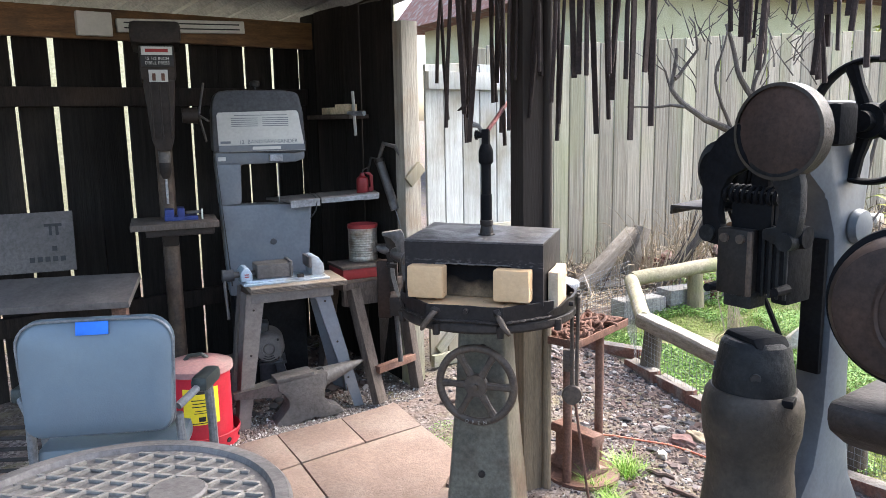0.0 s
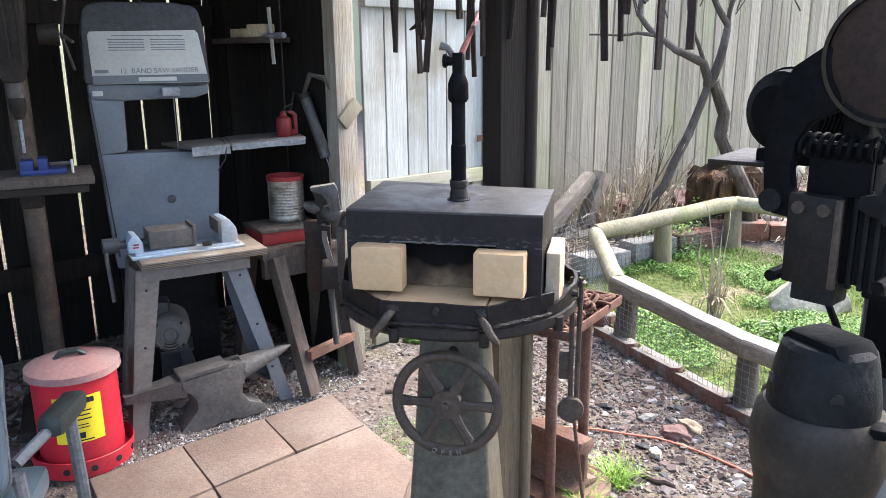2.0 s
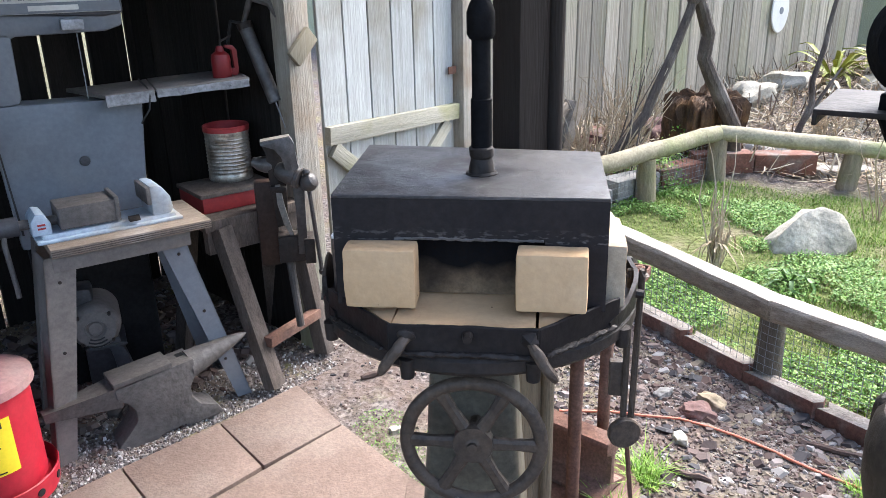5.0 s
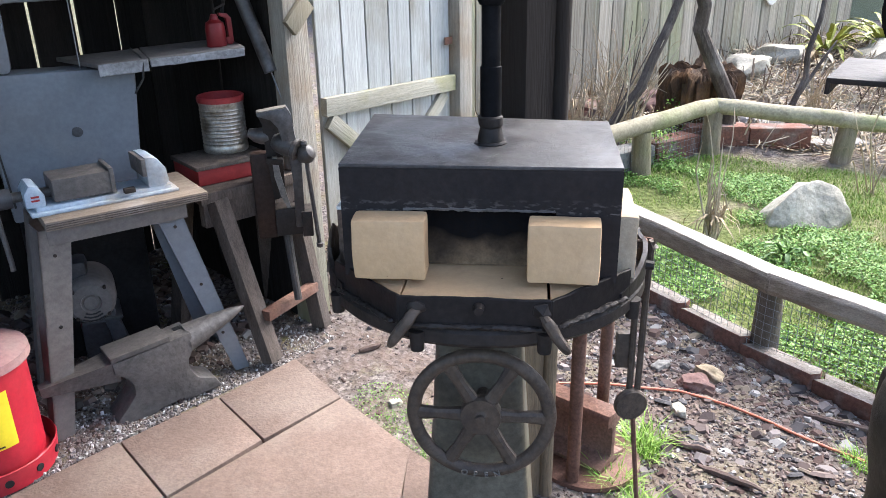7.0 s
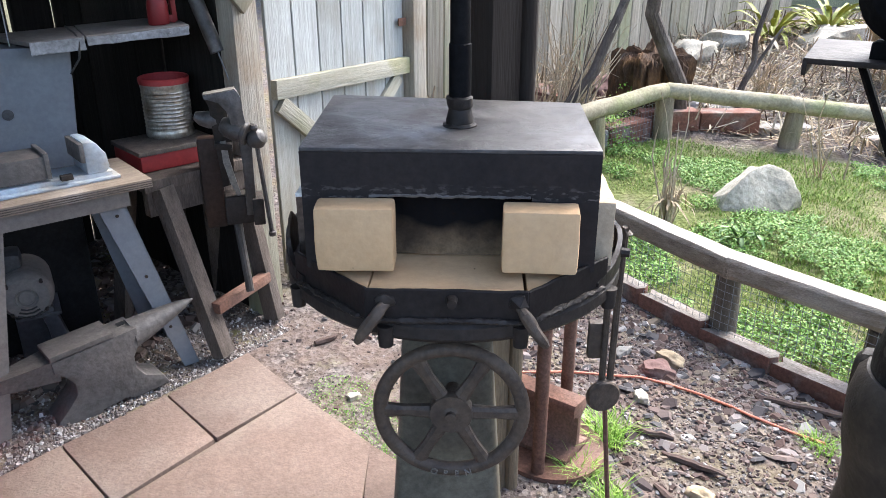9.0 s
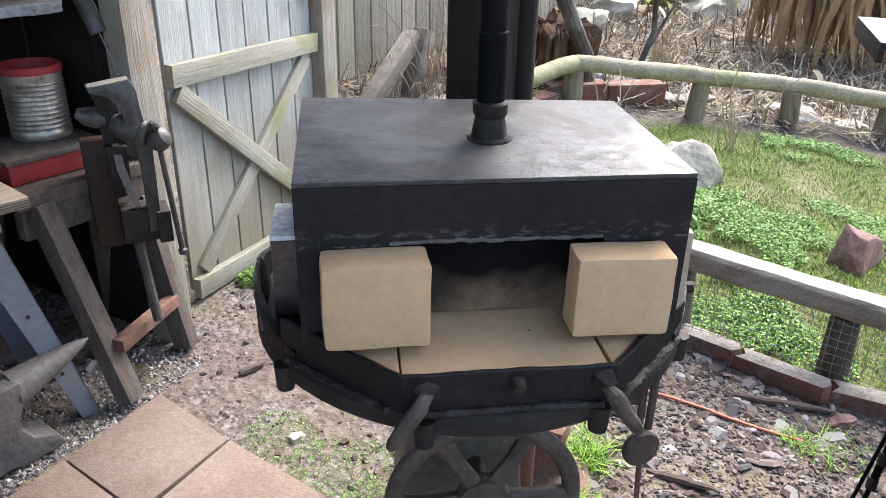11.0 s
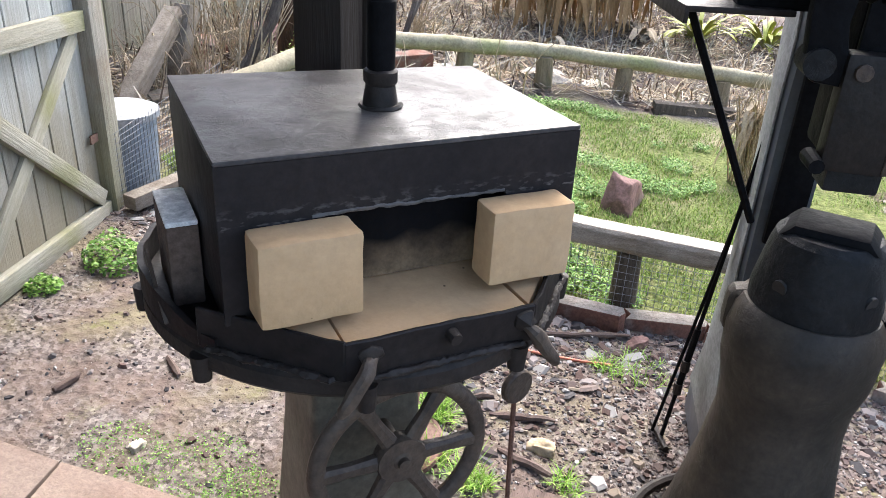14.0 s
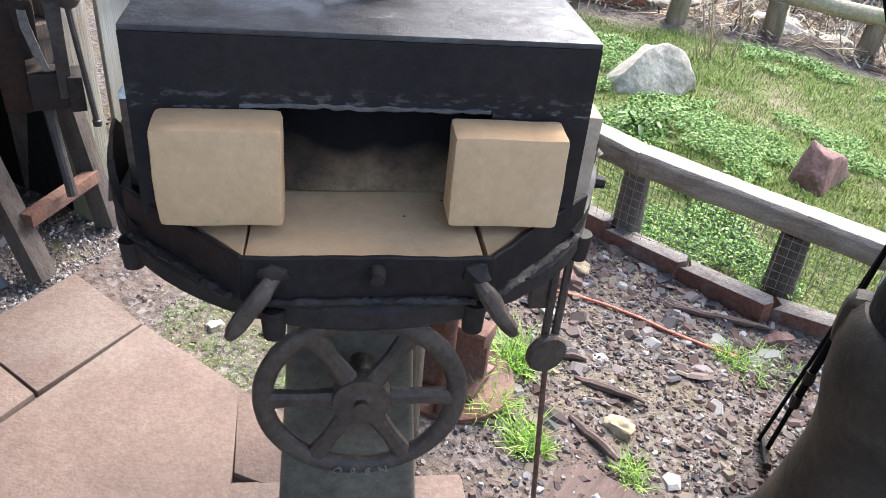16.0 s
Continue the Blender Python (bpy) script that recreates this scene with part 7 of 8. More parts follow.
M["bark"] = mat("grey-brown bark", (0.095, 0.077, 0.064), (0.05, 0.041, 0.035), 10, 0.9, 0, 0.6, stretch=(4, 4, 1), c3=(0.19, 0.17, 0.15), c3_scale=6, c3_amount=0.5)
M["rotten"] = mat("rotten dark wood with orange heart", (0.105, 0.062, 0.036), (0.04, 0.029, 0.022), 9, 0.95, 0, 0.7, stretch=(5, 5, 0.7), c3=(0.27, 0.145, 0.065), c3_scale=5, c3_amount=0.7)
M["straw"] = mat("dry straw stems", (0.40, 0.32, 0.21), (0.24, 0.18, 0.115), 6, 0.9, 0, 0.1, c3=(0.46, 0.42, 0.34), c3_amount=0.5)
M["dry_leaf"] = mat("dead brown banana leaf", (0.33, 0.21, 0.10), (0.18, 0.11, 0.055), 7, 0.85, 0, 0.25, stretch=(6, 6, 1), c3=(0.45, 0.36, 0.2), c3_amount=0.5)
M["leaf"] = mat("fresh green leaf", (0.075, 0.16, 0.025), (0.045, 0.10, 0.018), 9, 0.6, 0, 0.05, rand=0.2)
M["leaf_yellow"] = mat("yellow-green strap leaf", (0.30, 0.30, 0.05), (0.16, 0.20, 0.035), 5, 0.6, 0, 0.05, c3=(0.40, 0.22, 0.08), c3_amount=0.5)
M["leaf_far"] = mat("distant foliage", (0.30, 0.32, 0.09), (0.20, 0.24, 0.06), 3, 0.8, 0, 0.1)
M["wire"] = mat("galvanised wire", (0.26, 0.265, 0.27), (0.18, 0.185, 0.19), 20, 0.6, 0.0, 0)
M["cord"] = mat("orange extension cord", (0.55, 0.17, 0.09), (0.42, 0.13, 0.08), 20, 0.5, 0, 0.03)
M["bucket_grey"] = mat("faded blue-grey plastic", (0.22, 0.26, 0.31), (0.17, 0.2, 0.24), 6, 0.55, 0, 0.05, c3=(0.36, 0.39, 0.42), c3_amount=0.4)
M["bin_lid"] = mat("chalky grey plastic lid", (0.30, 0.31, 0.325), (0.2, 0.21, 0.225), 9, 0.6, 0, 0.1, c3=(0.10, 0.10, 0.095), c3_scale=7, c3_amount=0.7)
M["plank"] = mat("damp brown plank", (0.12, 0.085, 0.072), (0.075, 0.053, 0.045), 6, 0.8, 0, 0.25, stretch=(1, 8, 8), c3=(0.21, 0.17, 0.14), c3_amount=0.4)
M["block_white"] = mat("whitewashed brick", (0.56, 0.55, 0.52), (0.44, 0.43, 0.4), 7, 0.8, 0, 0.2, c3=(0.38, 0.34, 0.26), c3_scale=2, c3_amount=0.5, rand=0.05, grit=0.1)
M["chip"] = mat("stone and slate chips", (0.16, 0.14, 0.13), (0.09, 0.08, 0.075), 40, 0.8, 0, 0.1)
M["water"] = mat("brown puddle water", (0.085, 0.066, 0.028), (0.06, 0.047, 0.02), 5, 0.2, 0, 0.0, rough_var=0.06, spec=0.1)
M["mud"] = mat("pale wet mud", (0.075, 0.062, 0.04), (0.05, 0.042, 0.026), 9, 0.9, 0, 0.3, spec=0.05)


def island_colours(m, colours):
    """Gives each loose piece of a joined mesh one of several colours."""
    n, l = m.node_tree.nodes, m.node_tree.links
    geo = n.new("ShaderNodeNewGeometry")
    cr = n.new("ShaderNodeValToRGB")
    cr.color_ramp.interpolation = "CONSTANT"
    el = cr.color_ramp.elements
    while len(el) < len(colours):
        el.new(0.5)
    for i, c in enumerate(colours):
        el[i].position = i / len(colours)
        el[i].color = (*c, 1)
    l.new(geo.outputs["Random Per Island"], cr.inputs[0])
    l.new(cr.outputs[0], n["Principled BSDF"].inputs["Base Color"])


island_colours(M["chip"], [(0.05, 0.038, 0.036), (0.10, 0.075, 0.067), (0.14, 0.108, 0.096), (0.18, 0.155, 0.145), (0.085, 0.056, 0.047), (0.05, 0.046, 0.047), (0.12, 0.088, 0.075), (0.26, 0.245, 0.23), (0.07, 0.066, 0.067), (0.09, 0.066, 0.058), (0.115, 0.085, 0.074), (0.16, 0.13, 0.10)])
M["grass"] = mat("lawn grass", (0.1, 0.16, 0.03), None, 5, 0.7, 0, 0)
island_colours(M["grass"], [(0.10, 0.19, 0.016), (0.14, 0.245, 0.02), (0.18, 0.255, 0.035), (0.075, 0.145, 0.014), (0.235, 0.25, 0.08), (0.125, 0.22, 0.018), (0.28, 0.26, 0.125), (0.20, 0.27, 0.05)])
M["clover"] = mat("low clover leaves", (0.06, 0.13, 0.02), None, 5, 0.6, 0, 0)
island_colours(M["clover"], [(0.05, 0.12, 0.014), (0.075, 0.17, 0.018), (0.11, 0.225, 0.022), (0.14, 0.25, 0.04), (0.09, 0.19, 0.02), (0.19, 0.28, 0.06)])
M["tuft"] = mat("bright grass tuft", (0.14, 0.3, 0.03), None, 5, 0.6, 0, 0)
island_colours(M["tuft"], [(0.15, 0.29, 0.025), (0.21, 0.36, 0.04), (0.12, 0.23, 0.022), (0.26, 0.36, 0.08)])
M["litter"] = mat("dry stems and mulch", (0.3, 0.24, 0.16), None, 5, 0.9, 0, 0)
island_colours(M["litter"], [(0.34, 0.28, 0.19), (0.22, 0.165, 0.11), (0.15, 0.11, 0.08), (0.42, 0.37, 0.28), (0.27, 0.2, 0.13), (0.10, 0.075, 0.06), (0.3, 0.27, 0.22)])


def from_faces(name, verts, faces, material, label, category, kind="stuff"):
    me = bpy.data.meshes.new(name)
    me.from_pydata(verts, [], faces)
    me.materials.append(material)
    return tagged(new(name, me), label, category, kind=kind)


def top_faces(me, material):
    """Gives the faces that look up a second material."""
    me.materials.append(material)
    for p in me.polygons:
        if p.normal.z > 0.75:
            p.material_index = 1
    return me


def surf(x, y):
    return gz(x, y) + bump_at(x, y)


def scatter_chips(name, area, count, size, seed, label, material=None, flat=0.35):
    rng = random.Random(seed)
    vs, fs = [], []
    made = 0
    while made < count:
        x, y = area(rng)
        s = rng.uniform(*size) * (0.5 + rng.random() ** 3 * 1.6)
        z = surf(x, y)
        a = rng.uniform(0, 6.28)
        n0 = len(vs)
        n = 5
        tilt = Euler((rng.uniform(-0.5, 0.5), rng.uniform(-0.5, 0.5), a)).to_matrix()
        ln = rng.uniform(0.8, 1.9)
        ring = [(s * ln * math.cos(6.283 * k / n) * rng.uniform(0.7, 1.1), s * math.sin(6.283 * k / n) * rng.uniform(0.7, 1.1)) for k in range(n)]
        h = s * flat * rng.uniform(0.6, 1.5)
        for px, py in ring:
            v = tilt @ Vector((px, py, -h))
            vs.append((x + v.x, y + v.y, z + v.z + h * 0.6))
        for px, py in ring:
            v = tilt @ Vector((px * 0.72, py * 0.72, h))
            vs.append((x + v.x, y + v.y, z + v.z + h * 0.6))
        fs.append([n0 + n + k for k in range(n)])
        for k in range(n):
            fs.append([n0 + k, n0 + (k + 1) % n, n0 + n + (k + 1) % n, n0 + n + k])
        made += 1
    return from_faces(name, vs, fs, material or M["chip"], label, "gravel")


def soil_area(rng):
    while True:
        x, y = rng.uniform(-1.3, 2.3), rng.uniform(1.35, 4.2)
        if side(KERB, x, y) > -0.02 or (x + 0.95) * 0.629 - (y - 2.70) * 0.777 > 0 and (x < 0.1 and y < 2.9 and x > -1.0):
            continue
        if x < 0.5 and x > -0.55 and 2.45 < y and rng.random() < 0.84:
            continue
        p = Vector((x, y, 0)) - LATCH
        if p.dot(U) < 0 and rng.random() < 0.2:
            continue
        return x, y


def gravel_area(rng):
    while True:
        u, w = rng.uniform(-0.62, 0.12), rng.uniform(0.0, 1.0)
        a = Vector((-0.2, 3.26)) + Vector((-0.78, -0.57)) * (-u * 1.55) + Vector((-0.57, 0.78)) * (w ** 2 * 0.5 + 0.01)
        return a.x, a.y


scatter_chips("stone_chips", soil_area, 30000, (0.0022, 0.0065), 1, "brown bark and stone chips scattered over the soil")
def flake_area(rng):
    while True:
        x, y = rng.uniform(0.6, 2.3), rng.uniform(1.4, 4.1)
        d = -side(KERB, x, y)
        if d < 0.05 or rng.random() > math.exp(-(d - 0.05) * 2.6):
            continue
        return x, y


scatter_chips("bark_flakes", flake_area, 3400, (0.007, 0.017), 31, "flat dark bark and slate flakes along the kerb", flat=0.16)
scatter_chips("fine_grit", soil_area, 20000, (0.0012, 0.003), 32, "fine grit on the soil", flat=0.6)
M["pale_chip"] = mat("pale crushed stone", (0.3, 0.28, 0.26), None, 40, 0.85, 0, 0.1)
island_colours(M["pale_chip"], [(0.23, 0.205, 0.19), (0.16, 0.14, 0.13), (0.32, 0.30, 0.28), (0.11, 0.095, 0.088), (0.2, 0.175, 0.16), (0.48, 0.46, 0.44), (0.14, 0.12, 0.11), (0.18, 0.158, 0.145)])
scatter_chips("pale_gravel", gravel_area, 9000, (0.0013, 0.0036), 2, "fine pale gravel along the paving edge", M["pale_chip"], flat=0.7)
def behind_area(rng):
    a = CORNER - U * rng.uniform(0.15, 1.5) - W * rng.uniform(0.12, 0.85)
    return a.x, a.y


scatter_chips("dark_litter", behind_area, 2600, (0.008, 0.022), 41, "dark dead leaves and wood scraps under the benches", flat=0.22)





def blades(name, area, count, height, width, seed, material, label, category, lean=0.5):
    rng = random.Random(seed)
    vs, fs = [], []
    for _ in range(count):
        x, y, k = area(rng)
        z = surf(x, y) - 0.004
        h = rng.uniform(*height) * k
        w = rng.uniform(*width)
        a = rng.uniform(0, 6.283)
        dx, dy = math.cos(a), math.sin(a)
        l = h * rng.uniform(0.35 * lean, 1.5 * lean)
        b = a + math.pi / 2 * rng.choice((-1, 1)) + rng.uniform(-0.5, 0.5)
        lx, ly = l * math.cos(b), l * math.sin(b)
        n = len(vs)
        vs += [(x - dx * w, y - dy * w, z), (x + dx * w, y + dy * w, z), (x + dx * w * 0.7 + lx * 0.4, y + dy * w * 0.7 + ly * 0.4, z + h * 0.6), (x - dx * w * 0.7 + lx * 0.4, y - dy * w * 0.7 + ly * 0.4, z + h * 0.6), (x + lx, y + ly, z + h)]
        fs += [(n, n + 1, n + 2, n + 3), (n + 3, n + 2, n + 4)]
    return from_faces(name, vs, fs, material, label, category)


def lawn_area(rng):
    while True:
        x, y = 0.95 + 6.0 * rng.random() ** 1.9, rng.uniform(1.2, 5.2)
        if lawn_at(x, y) < 0.6:
            continue
        d = noise.noise(Vector((x * 1.1, y * 1.1, 5))) + 0.7 * noise.noise(Vector((x * 4.5, y * 4.5, 9)))
        if rng.random() > 0.62 + 1.2 * d:
            continue
        return x, y, 0.7 + 0.5 * rng.random()


def clover_area(rng):
    while True:
        x, y = rng.uniform(1.0, 3.4), rng.uniform(2.0, 4.9)
        if lawn_at(x, y) > 0.6 and noise.noise(Vector((x * 1.3, y * 1.3, 12))) + 0.6 * noise.noise(Vector((x * 5.5, y * 5.5, 2))) > 0.0 + 0.25 * (x - 1.75):
            return x, y, 1.0


blades("lawn_grass", lawn_area, 90000, (0.010, 0.030), (0.0010, 0.0021), 5, M["grass"], "short patchy lawn grass, green and straw-coloured", "grass", 0.9)


def leaflets(name, area, count, size, hmax, seed, material, label, category="plants"):
    rng = random.Random(seed)
    vs, fs = [], []
    for _ in range(count):
        x, y, k = area(rng)
        z = surf(x, y) + rng.uniform(0.0, hmax) * k
        s = rng.uniform(*size)
        m = Euler((rng.uniform(-0.7, 0.7), rng.uniform(-0.7, 0.7), rng.uniform(0, 6.28))).to_matrix()
        n = len(vs)
        for px, py, pz in ((-1, 0, 0), (-0.3, -0.55, 0.1), (0.5, -0.45, 0.1), (1, 0, 0), (0.5, 0.45, 0.1), (-0.3, 0.55, 0.1)):
            v = m @ Vector((px * s, py * s, pz * s))
            vs.append((x + v.x, y + v.y, z + v.z))
        fs.append([n + i for i in range(6)])
    return from_faces(name, vs, fs, material, label, category)


leaflets("clover_patch", clover_area, 48000, (0.003, 0.0085), 0.035, 6, M["clover"], "low green clover and weeds in the lawn")

TUFTS = [(0.769, 2.657, 0.07, 0.11), (0.615, 2.505, 0.05, 0.08), (1.342, 2.475, 0.05, 0.05), (1.40, 2.41, 0.11, 0.055), (0.74, 2.62, 0.05, 0.09), (0.648, 2.40, 0.05, 0.07), (0.836, 2.242, 0.04, 0.05), (0.654, 2.377, 0.04, 0.05)]
for i, (x, y, r, h) in enumerate(TUFTS):
    def area(rng, x=x, y=y, r=r):
        q, a = r * math.sqrt(rng.random()), rng.uniform(0, 6.283)
        return x + q * math.cos(a), y + q * math.sin(a), 1.2 - 0.7 * q / r
    blades("grass_tuft", area, 130, (h * 0.5, h), (0.0012, 0.0022), 20 + i, M["tuft"], "bright green grass tuft growing out of the soil", "grass", 1.3)
for i, (x, y, r, h, n) in enumerate([(0.41, 3.81, 0.10, 0.13, 420), (0.165, 3.765, 0.055, 0.05, 140), (0.16, 2.80, 0.14, 0.02, 190), (0.05, 2.98, 0.10, 0.016, 90), (0.2, 2.68, 0.09, 0.02, 110), (1.32, 4.02, 0.1, 0.05, 200), (1.85, 4.95, 0.22, 0.2, 700), (2.0, 3.62, 0.12, 0.1, 220)]):
    def area(rng, x=x, y=y, r=r):
        q, a = r * math.sqrt(rng.random()), rng.uniform(0, 6.283)
        return x + q * math.cos(a), y + q * math.sin(a), 1.1 - 0.8 * q / r
    leaflets("weed_clump", area, n * 6 if h < 0.03 else n * 2, (0.0016, 0.004) if h < 0.03 else (0.005, 0.011), h, 40 + i, M["clover"], "leafy green weed clump", "weed")


# ---- edging, low rail fence, wire ----
def along(poly, step):
    out, carry = [], 0.0
    for a, c in zip(poly, poly[1:]):
        d = c - a
        s = carry
        while s < d.length:
            out.append((a + d.normalized() * s, d.normalized()))
            s += step
        carry = s - d.length
    return out


def make_edging():
    k = thing("edging", pose(0, 0, 0), "red-brown scalloped concrete edging between soil and lawn", "kerb", kind="structure")
    pts = [(-0.14, -0.035), (0.125, -0.035), (0.14, 0.0), (0.125, 0.035), (-0.14, 0.035), (-0.118, 0.0)]
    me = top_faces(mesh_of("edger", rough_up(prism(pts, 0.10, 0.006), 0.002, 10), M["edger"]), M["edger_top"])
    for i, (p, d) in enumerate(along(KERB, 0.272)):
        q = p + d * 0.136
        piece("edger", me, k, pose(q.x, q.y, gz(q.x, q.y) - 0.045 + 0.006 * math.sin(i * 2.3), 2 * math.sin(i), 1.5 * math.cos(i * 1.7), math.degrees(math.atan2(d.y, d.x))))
    f = thing("far_edging", pose(0, 0, 0), "row of grey and red landscape blocks behind the lawn", "kerb", kind="structure")
    me = mesh_of("block", rough_up(box(0.36, 0.15, 0.13, 0.012), 0.004, 9), M["edger"])
    me2 = mesh_of("block", rough_up(box(0.34, 0.15, 0.12, 0.012), 0.004, 9, 3), M["stone_grey"])
    line = [Vector(v) for v in ((1.33, 4.70), (1.78, 4.89), (2.3, 5.1), (3.1, 4.92))]
    for i, (p, d) in enumerate(along(line, 0.37)):
        piece("block", me2 if i % 5 in (0, 1) else me, f, pose(p.x, p.y, surf(p.x, p.y) + 0.058, 0, 0, math.degrees(math.atan2(d.y, d.x)) + 3 * math.sin(i * 3)))


make_edging()

RAIL_A = [(1.11, 3.74, 0.28), (1.39, 3.03, 0.232), (1.69, 2.635, 0.18), (2.0, 2.16, 0.14), (2.03, 1.76, 0.085)]
RAIL_B = [(1.11, 3.74, 0.28), (1.235, 4.53, 0.335)]
RAIL_C = [(1.235, 4.53, 0.335), (2.25, 4.95, 0.395), (3.45, 4.47, 0.268), (4.3, 3.5, 0.18), (4.85, 2.42, 0.12), (5.4, 1.5, 0.06)]


def make_rail_fence():
    f = thing("rail_fence", pose(0, 0, 0), "low garden fence of pale round timber rails and stub posts", "fence")

    def rail(a, c, r, material, flat=False):
        a, c = Vector(a), Vector(c)
        if flat:
            ln = (c - a).length
            b = prism([(-0.034, -0.04), (0.034, -0.04), (0.046, -0.022), (0.046, 0.022), (0.036, 0.036), (-0.036, 0.036), (-0.046, 0.022), (-0.046, -0.022)], ln, 0.004)
            bmesh.ops.subdivide_edges(b, edges=[e for e in b.edges if e.calc_length() > 0.2], cuts=14)
            rough_up(b, 0.004, 9, a.x)
            q = (c - a).to_track_quat("Z", "X").to_matrix().to_4x4()
            up = q.inverted() @ Vector((0, 0, 1))
            bmesh.ops.transform(b, matrix=Matrix.Translation(a) @ q @ pose(0, 0, 0, 0, 0, math.degrees(math.atan2(up.y, up.x)) - 90), verts=b.verts)
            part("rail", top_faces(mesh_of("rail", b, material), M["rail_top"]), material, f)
            return
        n = 8
        pts = [a.lerp(c, k / n) + Vector((0, 0, 0.004 * math.sin(k * 2.1))) for k in range(n + 1)]
        b = tube(pts, r, 14)
        part("rail", rough_up(b, 0.003, 6, a.x), material, f)
    for poly, m, r in ((RAIL_A, M["rail_old"], 0.04), (RAIL_B, M["rail_wood"], 0.042), (RAIL_C, M["rail_wood"], 0.047)):
        for a, c in zip(poly, poly[1:]):
            d = (Vector(c) - Vector(a)).normalized()
            e = -0.015 if poly is RAIL_A else 0.004
            rail(Vector(a) + d * e, Vector(c) - d * e, r, m, poly is RAIL_A)
    posts = [((1.13, 3.70), 0.28, 0.05, 0), ((1.415, 3.06), 0.22, 0.045, 0), ((1.695, 2.66), 0.16, 0.045, 0), ((1.985, 2.185), 0.13, 0.05, 0), ((1.72, 4.735), 0.345, 0.055, 1), ((2.26, 4.96), 0.385, 0.055, 1), ((2.93, 4.69), 0.315, 0.055, 1), ((3.44, 4.46), 0.26, 0.055, 1), ((3.77, 4.1), 0.225, 0.055, 1), ((4.18, 3.63), 0.185, 0.055, 1), ((4.72, 2.67), 0.125, 0.055, 1), ((5.1, 2.0), 0.08, 0.055, 1)]
    for (x, y), top, r, pale in posts:
        g = surf(x, y) - 0.05
        lean = 0.05 * math.sin(x * 7)
        part("stub_post", rough_up(rod((x, y, g), (x + lean * 0.4, y, top - 0.02), r * 1.1, r * 0.92, 18), 0.006, 9, x), M["stub_pale"] if pale else M["stub_dark"], f)


make_rail_fence()


def wire_net(name, p0, p1, z0, z1, pitch, r, label):
    p0, p1 = Vector(p0), Vector(p1)
    d = p1 - p0
    L = d.length
    b_v, b_f = [], []

    def strand(a, c):
        q = (c - a).normalized()
        s = q.orthogonal().normalized() * r
        t = q.cross(s)
        n = len(b_v)
        for o in (a, c):
            for k in range(3):
                an = 2.094 * k
                v = o + s * math.cos(an) + t * math.sin(an)
                b_v.append(tuple(v))
        for k in range(3):
            b_f.append((n + k, n + (k + 1) % 3, n + 3 + (k + 1) % 3, n + 3 + k))
    hz0 = lambda u: z0[0] + (z0[1] - z0[0]) * u
    hz1 = lambda u: z1[0] + (z1[1] - z1[0]) * u
    n = int(L / pitch)
    wob = lambda u, v: 0.006 * noise.noise(Vector((u * 9, v * 4, 2)))
    nrm = Vector((-d.y, d.x)).normalized()
    P = lambda u, v: Vector((p0.x + d.x * u + nrm.x * wob(u, v), p0.y + d.y * u + nrm.y * wob(u, v), hz0(u) + (hz1(u) - hz0(u)) * v))
    rows = max(3, int((z1[0] - z0[0]) / pitch))
    for i in range(n + 1):
        for k in range(2):
            strand(P(i / n, k / 2), P(i / n, (k + 1) / 2))
    for j in range(rows + 1):
        for i in range(6):
            strand(P(i / 6, j / rows), P((i + 1) / 6, j / rows))
    return from_faces(name, b_v, b_f, M["wire"], label, "wire mesh")


for a, c in zip(RAIL_A, RAIL_A[1:]):
    wire_net("wire_mesh", (a[0] - 0.03, a[1] - 0.02), (c[0] - 0.03, c[1] - 0.02), (gz(a[0], a[1]), gz(c[0], c[1])), (a[2], c[2]), 0.027, 0.001, "fine galvanised wire mesh under the low rail")
wire_net("wire_mesh", (0.60, 4.20), (1.22, 4.50), (0.03, 0.03), (0.33, 0.46), 0.019, 0.0011, "galvanised wire mesh beside the gate")
wire_net("wire_mesh", (1.08, 3.76), (1.2, 4.52), (0.0, 0.03), (0.31, 0.36), 0.024, 0.0008, "galvanised wire mesh under the corner rail")
a, c = RAIL_C[0], RAIL_C[1]
wire_net("wire_mesh", (a[0], a[1] + 0.02), (c[0], c[1] + 0.02), (0.03, 0.05), (a[2], c[2]), 0.03, 0.0008, "wire mesh under the far rail")


def rock(x, y, size, seed, material, label, sink=0.3, group=""):
    b = bmesh.new()
    bmesh.ops.create_icosphere(b, subdivisions=4, radius=1)
    for v in b.verts:
        d = v.co.copy()
        k = 1 + 0.35 * noise.noise(d * 1.1 + Vector((seed, 0, 0))) + 0.12 * noise.noise(d * 3.1 + Vector((0, seed, 0)))
        f = max(abs(d.x), abs(d.y), abs(d.z), abs(d.x + d.z) * 0.78, abs(d.y - d.x * 0.6) * 0.85) ** 0.8
        v.co = Vector((d.x * size[0], d.y * size[1], d.z * size[2])) * k / f * 0.85
    return solid("rock", b, material, label, "rock", pose(x, y, surf(x, y) + size[2] * (1 - 2 * sink) * 0.5, 0, 0, seed * 40), group)


